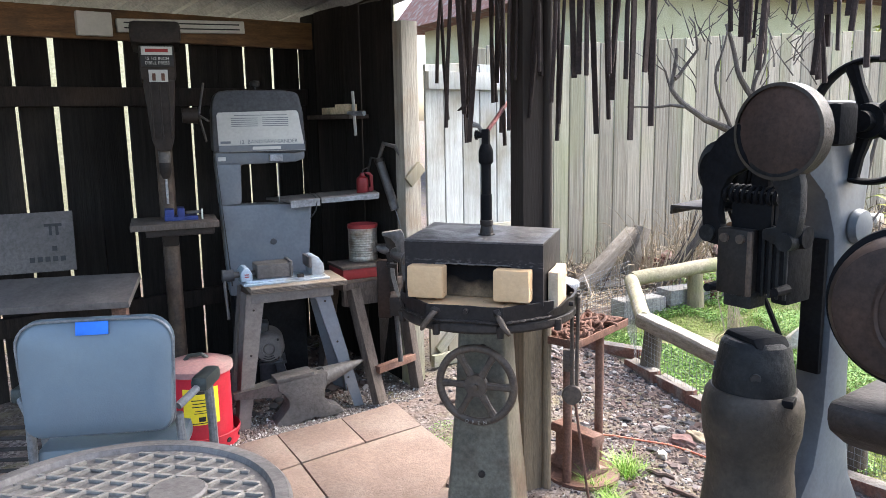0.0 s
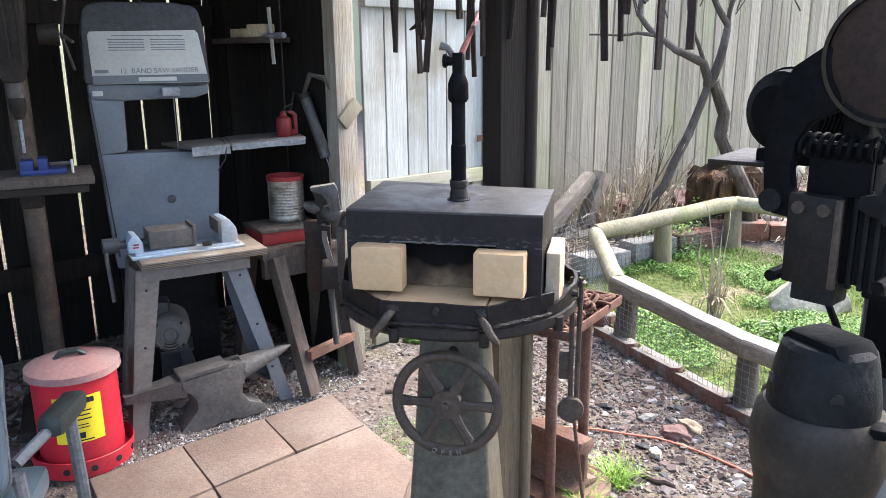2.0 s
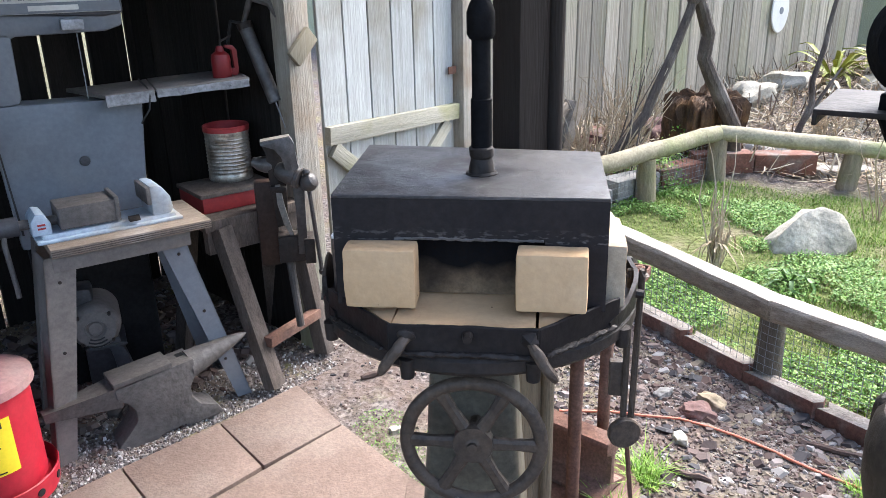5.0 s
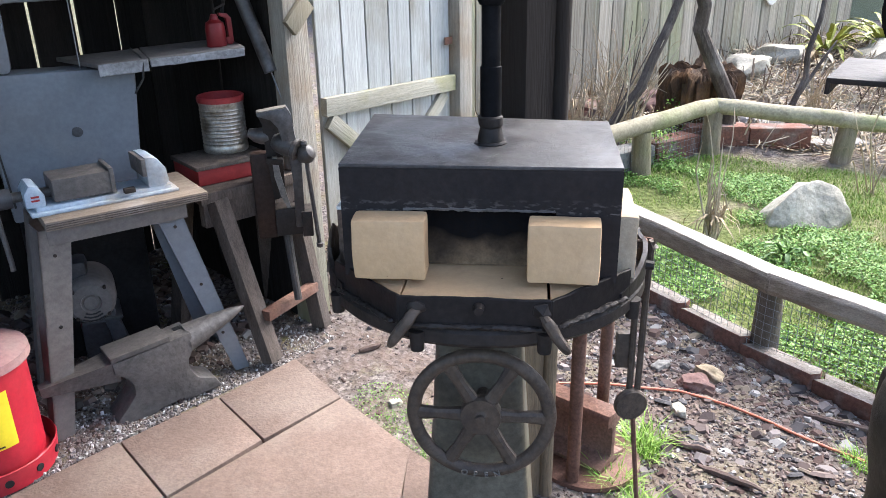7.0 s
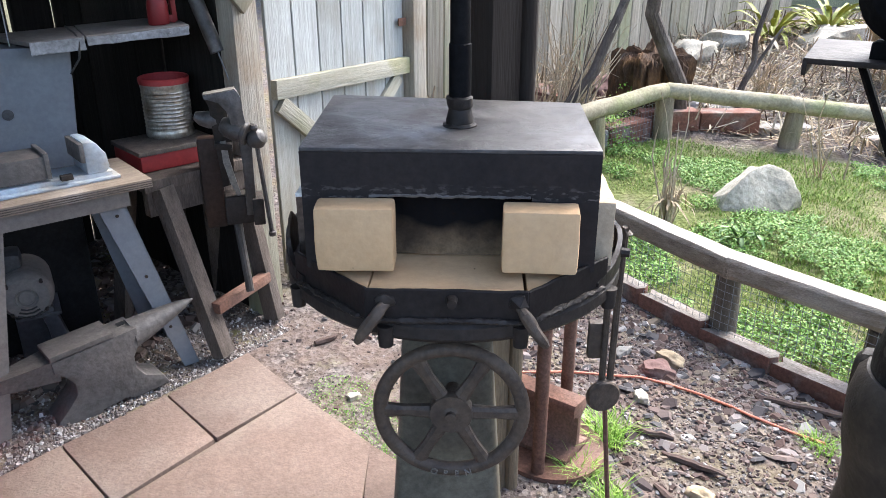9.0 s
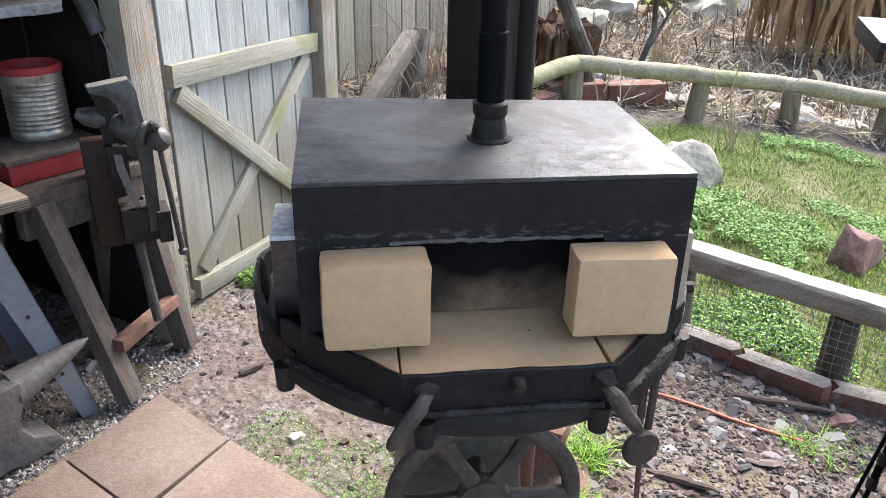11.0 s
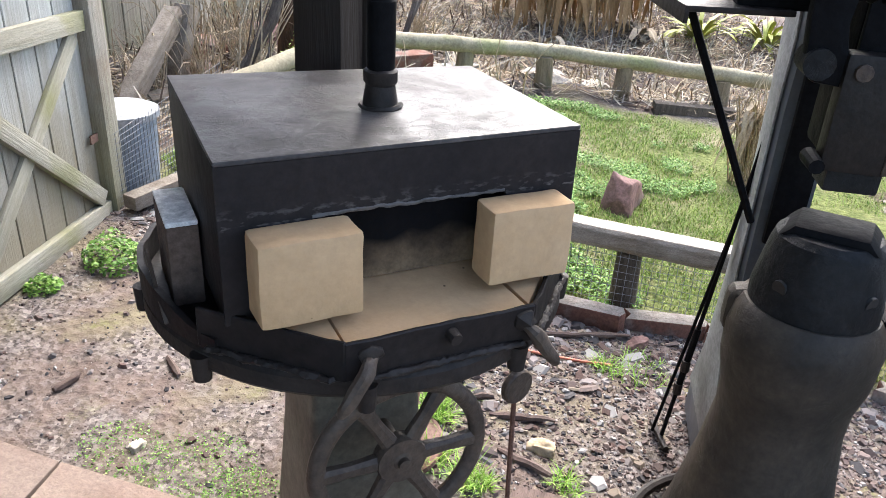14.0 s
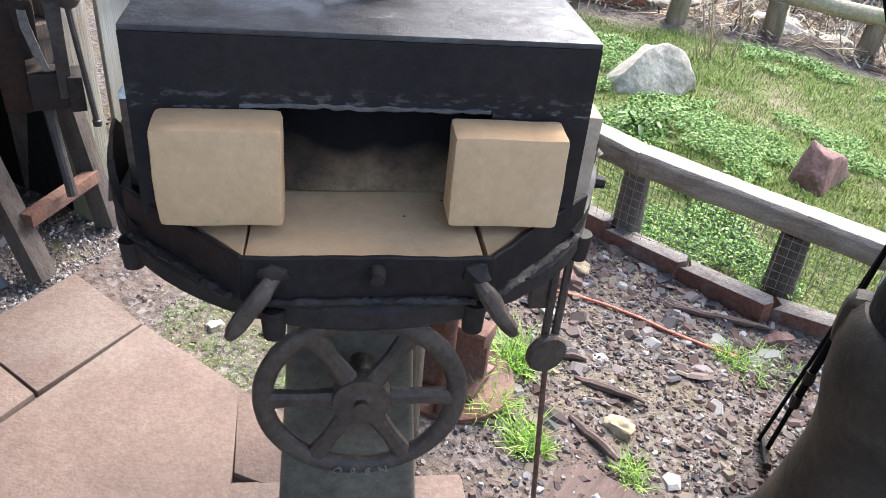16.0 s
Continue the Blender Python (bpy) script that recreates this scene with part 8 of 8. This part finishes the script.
def hull_rock(x, y, rz, pts, seed, material, label):
    """An angular boulder: the hull of a few corners, its edges worn and its faces pitted."""
    b = bmesh.new()
    for p in pts:
        b.verts.new(p)
    r = bmesh.ops.convex_hull(b, input=b.verts)
    bmesh.ops.delete(b, geom=[v for v in b.verts if not v.link_faces], context="VERTS")
    bmesh.ops.bevel(b, geom=b.edges[:], offset=0.008, segments=2, profile=0.6, affect="EDGES", clamp_overlap=True)
    bmesh.ops.triangulate(b, faces=b.faces)
    for k in range(3):
        bmesh.ops.subdivide_edges(b, edges=[e for e in b.edges if e.calc_length() > 0.02], cuts=1)
        bmesh.ops.triangulate(b, faces=b.faces)
    rough_up(b, 0.012, 9, seed)
    rough_up(b, 0.004, 34, seed)
    return solid("rock", b, material, label, "rock", pose(x, y, surf(x, y) - 0.012, 0, 0, rz))


hull_rock(2.18, 3.95, -5, [(-0.21, -0.05, 0), (-0.19, 0.1, 0.02), (0.21, -0.05, 0), (0.2, 0.13, 0), (0.19, -0.07, 0.07), (0.15, 0.0, 0.17), (0.05, 0.02, 0.21), (-0.02, 0, 0.20), (-0.12, -0.03, 0.14), (-0.17, -0.04, 0.1), (0.08, -0.11, 0), (-0.1, -0.1, 0), (0.02, 0.12, 0.16)], 1.3, M["stone_white"], "large pale angular rock in the lawn")
hull_rock(2.34, 3.1, 20, [(-0.15, -0.07, 0), (0.14, -0.06, 0), (0.12, 0.09, 0), (-0.13, 0.08, 0), (-0.1, -0.03, 0.13), (-0.07, 0.06, 0.175), (0.13, -0.03, 0.05), (0.1, 0.05, 0.09), (0.01, -0.05, 0.12), (-0.14, 0.0, 0.09)], 2.1, M["stone_red"], "reddish angular rock in the lawn")
for i, (x, y, s, m) in enumerate(((3.9, 6.85, 0.2, "stone_white"), (3.5, 6.6, 0.22, "stone_white"), (3.58, 4.52, 0.19, "stone_grey"), (3.86, 4.36, 0.12, "stone_white"), (3.0, 5.5, 0.16, "stone_grey"), (2.75, 5.6, 0.2, "stone_grey"), (4.9, 6.7, 0.3, "stone_white"), (2.4, 6.0, 0.15, "stone_red"))):
    rock(x, y, (s * 1.2, s * 0.8, s * 0.6), 3.3 + i * 1.7, M[m], "weathered garden rock among dry litter", 0.25, "garden rocks")
for i, (x, y, s, m) in enumerate(((1.142, 2.95, 0.045, "straw"), (1.06, 2.90, 0.05, "stone_red"), (0.087, 2.96, 0.02, "stone_white"), (0.94, 2.779, 0.03, "stone_white"), (0.885, 2.36, 0.035, "straw"), (1.53, 2.49, 0.035, "stone_red"), (1.0, 3.02, 0.03, "stone_grey"))):
    rock(x, y, (s * 1.2, s * 0.8, s * 0.6), 7.3 + i * 1.1, M[m], "loose stone lying on the soil", 0.15, "loose stones")


# ---- tree, stump, plants ----
def branch(pts, r0, r1, wob=0.03):
    out, rad = [], []
    pts = [Vector(p) for p in pts]
    for i, (a, c) in enumerate(zip(pts, pts[1:])):
        for k in range(5):
            t = k / 5
            p = a.lerp(c, t)
            out.append(p + Vector(noise.noise_vector(p * 3)) * wob * (0 if i == 0 and k == 0 else 1))
            rad.append(r0 + (r1 - r0) * (i + t) / (len(pts) - 1))
    out.append(pts[-1])
    rad.append(r1)
    return tube(out, rad, 10)


def make_tree():
    t = thing("tree", pose(0, 0, 0), "bare leaning tree with pale bent branches", "tree")
    part("trunk", branch([(1.45, 5.0, 0.05), (1.81, 5.0, 0.51), (1.94, 5.02, 0.80), (2.06, 5.02, 1.13)], 0.03, 0.024), M["bark"], t)
    part("second_trunk", branch([(2.45, 5.1, 0.2), (2.423, 5.1, 0.397), (2.343, 5.1, 0.534), (2.253, 5.1, 0.687), (2.2, 5.1, 0.8), (2.21, 5.08, 0.93), (2.1, 5.04, 1.14)], 0.05, 0.035, 0.012), M["bark"], t)
    limbs = [[(2.055, 5.02, 1.12), (1.99, 5.0, 1.25), (1.82, 5.0, 1.32), (1.72, 5.0, 1.42), (1.60, 5.0, 1.56), (1.62, 5.0, 1.8)],
             [(2.06, 5.02, 1.12), (2.10, 5.0, 1.30), (2.15, 5.0, 1.46), (2.06, 5.0, 1.66), (1.95, 5.0, 1.95)],
             [(2.0, 5.0, 1.24), (1.93, 4.98, 1.4), (1.90, 4.98, 1.7), (1.98, 5.0, 2.0)],
             [(2.15, 5.0, 1.46), (2.22, 5.0, 1.7), (2.2, 5.0, 2.0)],
             [(1.72, 5.0, 1.42), (1.6, 5.0, 1.45), (1.3, 5.0, 1.42)],
             [(1.62, 5.0, 1.6), (1.75, 5.0, 1.8), (1.7, 5.0, 2.0)]]
    for i, l in enumerate(limbs):
        part("limb", branch(l, 0.03 if i < 2 else 0.014, 0.012 if i < 2 else 0.005, 0.04), M["bark"], t)
    rng = random.Random(8)
    for k in range(60):
        x, z = rng.uniform(1.5, 2.5), rng.uniform(1.5, 2.1)
        p = Vector((x, 5 + rng.uniform(-0.2, 0.2), z))
        q = p + Vector((rng.uniform(-0.25, 0.25), rng.uniform(-0.1, 0.1), rng.uniform(0.05, 0.3)))
        part("twig", tube([p, p.lerp(q, 0.5) + Vector((rng.uniform(-0.04, 0.04), 0, 0)), q], [0.005, 0.004, 0.002], 4), M["bark"], t)
    for k in range(26):
        p = Vector((1.55 + rng.uniform(-0.12, 0.16), 5.0 + rng.uniform(-0.12, 0.14), 0.1))
        q = Vector((2.08 + rng.uniform(-0.35, 0.05), 5.05 + rng.uniform(-0.1, 0.15), rng.uniform(0.5, 1.05)))
        m = p.lerp(q, 0.5) + Vector((rng.uniform(-0.06, 0.06), 0, rng.uniform(-0.06, 0.06)))
        part("shoot", tube([p, m, q], [0.0055, 0.0042, 0.002], 5), M["straw"] if k % 3 else M["bark"], t)
    s = bmesh.new()
    s = lathe([(0, 0.56), (0.10, 0.55), (0.17, 0.575), (0.205, 0.54), (0.205, 0.34), (0.22, 0.12), (0.27, -0.05)], 40)
    bmesh.ops.subdivide_edges(s, edges=s.edges[:], cuts=3, use_grid_fill=True)
    for v in s.verts:
        a = math.atan2(v.co.y, v.co.x)
        k = 0.05 * noise.noise(Vector((math.cos(a) * 4, math.sin(a) * 4, v.co.z * 1.6))) + 0.035 * noise.noise(Vector((math.cos(a) * 12, math.sin(a) * 12, v.co.z * 2)))
        v.co.x += k * math.cos(a) * 1.4
        v.co.y += k * math.sin(a) * 1.4
        v.co.z += (0.09 * noise.noise(Vector((math.cos(a) * 3, math.sin(a) * 3, 7))) + 0.05 * noise.noise(Vector((math.cos(a) * 14, math.sin(a) * 14, 4)))) * (v.co.z > 0.5)
        v.co += Vector(noise.noise_vector(v.co * 26)) * 0.009
    solid("tree_stump", s, M["rotten"], "rotten orange-brown tree stump by the fence", "stump", pose(2.39, 5.36, surf(2.39, 5.36)) @ Matrix.Diagonal((1.08, 1.08, 0.82, 1)))


make_tree()


def make_sapling():
    s = thing("sapling", pose(0, 0, 0), "bare crooked grey sapling rising from the litter", "sapling")
    part("stem", branch([(3.0, 5.3, 0.15), (3.01, 5.3, 0.29), (3.08, 5.3, 0.46), (3.07, 5.3, 0.60), (3.12, 5.3, 0.815), (3.13, 5.3, 0.93), (3.18, 5.3, 1.2)], 0.022, 0.012, 0.012), M["bark"], s)
    part("limb", branch([(3.0, 5.3, 0.28), (3.14, 5.3, 0.5), (3.26, 5.3, 0.674)], 0.016, 0.006, 0.012), M["bark"], s)


make_sapling()
for i, (x, y) in enumerate(((1.85, 4.95), (2.0, 5.1), (2.17, 5.25))):
    def area(rng, x=x, y=y):
        q, a = 0.12 * math.sqrt(rng.random()), rng.uniform(0, 6.283)
        return x + q * math.cos(a), y + q * math.sin(a), 1.2 - 5 * q
    leaflets("weed_clump", area, 320, (0.006, 0.013), 0.22, 80 + i, M["tuft"], "tall yellow-green weeds behind the low rail", "weed")


def litter_area(rng):
    while True:
        x, y = rng.uniform(0.9, 6.5), rng.uniform(2.0, 7.6)
        if side(FARK, x, y) < 0.05 or (FB.x - FA.x) * (y - FA.y) - (FB.y - FA.y) * (x - FA.x) > -0.1:
            continue
        return x, y


def make_plaque():
    """White oval hung on the boundary fence."""
    d = (FB - FA).normalized()
    p = FA + d * ((Vector((4.07, 7.3, 0)) - FA).dot(d))
    m = pose(p.x, p.y, 0.9, 0, 0, math.degrees(math.atan2(d.y, d.x))) @ pose(0, -0.03, 0, 90, 0, 0)
    q = thing("fence_plaque", m, "white oval plaque hung on the weathered fence", "plaque")
    part("plate", lathe([(0, 0), (0.13, 0), (0.145, 0.006), (0.14, 0.016), (0, 0.022)], 36, Matrix.Diagonal((0.95, 1.3, 1, 1))), M["white"], q)
    part("print_line", lathe([(0, 0.02), (0.03, 0.021), (0.03, 0.0255), (0, 0.026)], 16), M["saw_grey"], q)


make_plaque()


def make_litter():
    rng = random.Random(12)
    vs, fs = [], []
    for k in range(25000):
        x, y = litter_area(rng)
        z = surf(x, y) + rng.uniform(0.0, 0.05)
        a = rng.uniform(0, 6.283)
        l, w = rng.uniform(0.03, 0.2), rng.uniform(0.0018, 0.0075)
        up = rng.uniform(-0.15, 0.45) if rng.random() < 0.85 else rng.uniform(0.6, 2.5)
        d = Vector((math.cos(a), math.sin(a), up)).normalized() * l
        n = Vector((-math.sin(a), math.cos(a), rng.uniform(-0.4, 0.4))) * w
        p = Vector((x, y, z))
        q = len(vs)
        vs += [tuple(p - n), tuple(p + n), tuple(p + d + n * 0.6), tuple(p + d - n * 0.6)]
        fs.append((q, q + 1, q + 2, q + 3))
    from_faces("dry_litter", vs, fs, M["litter"], "tangle of dry stems, leaves and mulch", "litter")


make_litter()


def dry_stems(x, y, n, h, spread, seed, label, material):
    rng = random.Random(seed)
    b = bmesh.new()
    z = surf(x, y) - 0.01
    for k in range(n):
        a = rng.uniform(0, 6.283)
        r = spread * rng.random()
        hh = h * rng.uniform(0.5, 1.0)
        c = rng.uniform(0, 6.283)
        p = Vector((x + 0.45 * r * math.cos(c), y + 0.45 * r * math.sin(c), z))
        q = Vector((x + r * math.cos(a), y + r * math.sin(a), z + hh))
        m = p.lerp(q, rng.uniform(0.35, 0.7)) + Vector((rng.uniform(-0.12, 0.12), rng.uniform(-0.12, 0.12), rng.uniform(0, 0.2))) * hh
        if rng.random() < 0.4:
            q.z -= hh * rng.uniform(0.2, 0.7)
            q.x += hh * rng.uniform(-0.25, 0.25)
        k2 = rng.uniform(0.5, 1.3)
        tube([p, p.lerp(m, 0.5), m, m.lerp(q, 0.5) + Vector((0, 0, 0.05 * hh)), q], [0.004 * k2, 0.0036 * k2, 0.003 * k2, 0.0024 * k2, 0.001], 4, b)
    solid("dry_stalks", b, material, label, "dry plant", kind="stuff")


for x, y, n, h, sp, sd in ((1.637, 3.84, 46, 0.34, 0.05, 1), (1.64, 3.835, 6, 0.66, 0.16, 11), (1.55, 5.35, 60, 0.6, 0.4, 2), (1.95, 5.6, 60, 0.7, 0.4, 3), (2.75, 4.2, 8, 0.5, 0.3, 4), (3.1, 2.93, 70, 0.6, 0.13, 5), (3.4, 5.6, 40, 0.4, 0.4, 6), (1.3, 5.35, 40, 0.5, 0.3, 7)):
    dry_stems(x, y, n, h, sp, sd, "dry straw-coloured stalks standing in the garden", M["straw"])


def strap_plant(x, y, n, length, width, droop, seed, material, label, stem=0.0, reach=0.6):
    rng = random.Random(seed)
    z = surf(x, y)
    pl = thing("strap_plant", pose(x, y, z), label, "plant")
    for k in range(n):
        a = rng.uniform(0, 6.283)
        l = length * rng.uniform(0.6, 1.0)
        w = width * rng.uniform(0.6, 1.1)
        up = rng.uniform(0.5, 1.1)
        b = bmesh.new()
        prev = None
        for i in range(8):
            t = i / 7
            r = l * (t * reach if stem < 0.5 else reach * math.sin(1.6 * t) ** 0.7)
            zz = stem * rng.uniform(0.9, 1.0) + l * (up * t - droop * t * t)
            c = Vector((r * math.cos(a), r * math.sin(a), max(zz, 0.01))) + Vector(noise.noise_vector(Vector((k * 3.7, i * 0.45, seed)))) * (0.11 if stem > 0.5 else 0.03) * t
            s = Vector((-math.sin(a), math.cos(a), 0.15 * math.sin(i))) * w * (0.35 + 1.3 * t * (1 - t) * 1.6) * (1 if i < 7 else 0.15)
            row = [b.verts.new(c - s), b.verts.new(c + Vector((0, 0, -0.25 * w))), b.verts.new(c + s)]
            if prev:
                b.faces.new((prev[0], prev[1], row[1], row[0]))
                b.faces.new((prev[1], prev[2], row[2], row[1]))
            prev = row
        part("leaf", b, material, pl)
    return pl


for i, (x, y) in enumerate(((4.85, 5.35), (5.2, 5.15), (4.7, 5.7))):
    strap_plant(x, y, 95, 1.05, 0.03, 1.6, 30 + i, M["dry_leaf"], "dead brown banana plant with a skirt of hanging leaves", 0.8, 0.3)
for i, (x, y) in enumerate(((4.5, 7.0), (5.0, 6.9), (5.6, 4.6), (6.0, 4.2), (5.3, 7.2))):
    strap_plant(x, y, 34, 0.75, 0.028, 0.6, 50 + i, M["leaf_yellow"], "yellow-green plant with long strap leaves")
for i, (x, y) in enumerate(((4.1, 6.7), (4.3, 5.2), (5.2, 4.9))):
    strap_plant(x, y, 16, 0.5, 0.045, 1.0, 70 + i, M["straw"], "dry fan-leaved plant lying over the litter")
strap_plant(1.64, 3.84, 12, 0.3, 0.006, 1.0, 95, M["straw"], "dead curled leaves round the dry stalk", 0.12)
strap_plant(3.1, 2.93, 26, 0.5, 0.012, 1.1, 96, M["straw"], "dead corn-coloured stalk clump with hanging leaves", 0.3, 0.35)
strap_plant(1.86, 3.62, 9, 0.28, 0.012, 0.8, 90, M["leaf"], "green bulb leaves beside the pale rock")


# ---- loose things in the yard ----
def yard_things():
    b = tube([(x, y, surf(x, y) + 0.008) for x, y in ((0.62, 2.98), (0.78, 2.95), (0.896, 2.906), (0.99, 2.875), (1.06, 2.82), (1.123, 2.763), (1.19, 2.68), (1.225, 2.621), (1.297, 2.532), (1.36, 2.47))], 0.0046, 8)
    solid("extension_cord", b, M["cord"], "orange extension cord lying across the soil", "cord")
    p = thing("plank", pose(0.655, 2.16, surf(0.655, 2.16) - 0.008, 0, 0, 30), "damp purple-brown board lying in the soil", "plank")
    part("board", rough_up(box(0.3, 0.29, 0.035, 0.004), 0.002, 8), M["plank"], p)
    for i, (x, y, a, l) in enumerate(((0.88, 2.62, 140, 0.14), (0.93, 2.47, 130, 0.18), (1.42, 2.62, -40, 0.3), (0.30, 3.2, 80, 0.1), (0.05, 3.28, 20, 0.08), (0.8, 2.35, 100, 0.16))):
        solid("stick", rough_up(tube([Vector((math.cos(radians(a)), math.sin(radians(a)), 0)) * l * (k / 8 - 0.5) for k in range(9)], [0.006, 0.009, 0.0105, 0.009, 0.011, 0.0095, 0.010, 0.008, 0.005], 7), 0.007, 22, i), M["plank"], "broken wood stick on the soil", "stick", pose(x, y, surf(x, y) + 0.01), "ground sticks")
    bk = thing("plastic_bucket", pose(0.735, 4.44, surf(0.735, 4.44) - 0.02) @ Matrix.Diagonal((1.25, 1.25, 1.22, 1)), "faded blue-grey lidded bin behind the wire mesh", "bin")
    part("wall", lathe([(0, 0), (0.10, 0), (0.112, 0.25), (0, 0.25)], 36), M["bucket_grey"], bk)
    part("lid", lathe([(0, 0.272), (0.10, 0.27), (0.122, 0.26), (0.122, 0.24), (0.113, 0.24), (0, 0.25)], 36), M["bin_lid"], bk, "pale weathered lid")
    for i, (a, c, w) in enumerate((((1.02, 5.05, 0.18), (1.45, 5.35, 0.52), 0.09), ((1.40, 5.3, 0.2), (1.52, 5.35, 0.55), 0.09), ((1.2, 5.2, 0.12), (1.75, 5.15, 0.2), 0.08))):
        timber("timber_offcut", a, c, w, w, M["rail_old"], "weathered square timber leaning on the debris pile", 10 * i, kind="", category="timber")
    timber("garden_log", (3.78, 3.86, 0.0), (4.12, 3.5, -0.02), 0.09, 0.08, M["stub_dark"], "dark rotting log lying behind the lawn edge", kind="", category="log")
    timber("sill_log", (0.61, 4.14, 0.085), (0.98, 4.235, 0.1), 0.07, 0.055, M["rail_old"], "weathered split log laid along the wire foot", kind="", category="log")
    for i, (x, y, a) in enumerate(((1.7, 5.72, 20), (1.62, 5.5, -30), (1.85, 5.8, 60), (1.3, 4.75, 10), (2.0, 5.75, 0))):
        solid("brick", rough_up(box(0.2, 0.1, 0.065, 0.004), 0.003, 14, i), M["edger"], "old red brick lying in the debris", "brick", pose(x, y, surf(x, y) + 0.06, 10 * math.sin(i), 14 * math.cos(i), a), "loose bricks")
    def pool(a, b):
        pb = bmesh.new()
        c = pb.verts.new((0, 0, 0))
        rim = [pb.verts.new((a * math.cos(k * 0.2618) * (1 + 0.15 * math.sin(k * 2.1)), b * math.sin(k * 0.2618) * (1 + 0.2 * math.cos(k * 1.7)), 0)) for k in range(24)]
        for k in range(24):
            pb.faces.new((c, rim[k], rim[(k + 1) % 24]))
        return pb
    solid("puddle", pool(0.34, 0.2), M["water"], "shallow brown puddle in the grass", "puddle", pose(3.72, 2.13, gz(3.72, 2.13) + 0.097, 3.4, 2.3, -50), kind="structure")
    solid("mud_bank", pool(0.42, 0.24), M["mud"], "pale wet mud round the puddle", "mud", pose(3.78, 2.16, gz(3.72, 2.13) + 0.09, 3.4, 2.3, -50), kind="structure")


yard_things()


# ---- whitewashed wall at the right, house and trees past the fence ----
def make_block_wall():
    p, d = Vector((1.97, 1.74, 0)), Vector((0.9, -0.43, 0)).normalized()
    ang = math.degrees(math.atan2(d.y, d.x))
    g = gz(1.97, 1.74) - 0.05
    w = thing("wall_white", pose(p.x, p.y, g, 0, 0, ang), "whitewashed brick wall with stained foot", "wall", kind="structure")
    part("core", box(1.6, 0.03, 1.8, 0, (0.8, 0.02, 0.9)), M["block_white"], w)
    me = mesh_of("brick", box(0.210, 0.014, 0.071, 0.004, seg=1), M["block_white"])
    for r in range(22):
        for c in range(7):
            piece("brick", me, w, pose(0.108 + 0.216 * c + (0.108 if r % 2 else 0), 0.004, 0.04 + 0.077 * r))
    solid("wall_corner_post", box(0.02, 0.035, 1.8, 0.004, (0, 0.012, 0.9)), M["wood_gatepost"], "pale corner board beside the whitewashed wall", "trim", pose(p.x - 0.03 * d.x, p.y - 0.03 * d.y, g, 0, 0, ang), kind="structure")


make_block_wall()


def make_far():
    h = thing("house", pose(6.5, 16.0, 0, 0, 0, 28), "neighbouring pale house with a dull red roof", "house")
    part("wall", box(12, 6, 3.2, 0.02, (0, 0, 1.6)), M["wall_pale"], h)
    part("roof", prism([(-6.6, 3.1), (6.6, 3.1), (5.0, 5.0), (-5.0, 5.0)], 7.0, 0.0, Matrix.Translation((0, 3.5, 0)) @ Matrix.Rotation(radians(90), 4, "X")), M["edger"], h, "dull red roof")
    for x in (-4, -1, 2, 4.6):
        part("window", box(1.0, 0.06, 1.1, 0.01, (x, -3.02, 1.8)), M["iron_oily"], h)
    s = thing("garden_shed", pose(9.5, 10.5, 0, 0, 0, 20), "white garden shed past the fence", "shed")
    part("wall", box(4, 2.4, 2.3, 0.02, (0, 0, 1.15)), M["wall_pale"], s)
    part("roof", box(4.4, 2.8, 0.15, 0.02, (0, 0, 2.4)), M["roof"], s)
    rng = random.Random(77)
    for i, (x, y, r, z) in enumerate(((4.3, 10.6, 1.0, 1.3), (6.6, 11.0, 1.1, 1.5), (8.3, 8.6, 1.0, 1.2))):
        b = bmesh.new()
        tr = thing("bush", pose(x, y, gz(x, min(y, 7.5))), "yellow-green shrub past the boundary", "shrub", "far shrubs")
        part("trunk", tube([(0, 0, 0), (0.05, 0, z * 0.5), (0, 0.05, z)], [0.09, 0.07, 0.03], 8), M["bark"], tr)
        vs, fs = [], []
        for k in range(1500):
            d = Vector((rng.gauss(0, 1), rng.gauss(0, 1), rng.gauss(0, 0.8))).normalized() * r * rng.uniform(0.45, 1.0)
            d *= 1 + 0.3 * noise.noise(d * 2 + Vector((i, 0, 0)))
            q = Euler((rng.uniform(0, 6), rng.uniform(0, 6), rng.uniform(0, 6))).to_matrix()
            n = len(vs)
            for px, py in ((-0.09, 0), (0, -0.04), (0.09, 0), (0, 0.04)):
                vs.append(tuple(d + Vector((0, 0, z)) + q @ Vector((px, py, 0))))
            fs.append((n, n + 1, n + 2, n + 3))
        b.free()
        me = bpy.data.meshes.new("crown")
        me.from_pydata(vs, [], fs)
        me.materials.append(M["leaf_far"])
        part("crown", me, None, tr)

    # pale panel added so that the gaps between the boards look bright
    p = CORNER - U * 1.5 + W * 1.9
    solid("wall_neighbour", box(7.0, 0.1, 3.3, 0.0, (0, 0, 1.1)), M["wall_pale"], "pale backdrop added behind the shed to brighten the board gaps", "wall", pose(p.x, p.y, 0, 0, 0, UANG), kind="structure")


make_far()
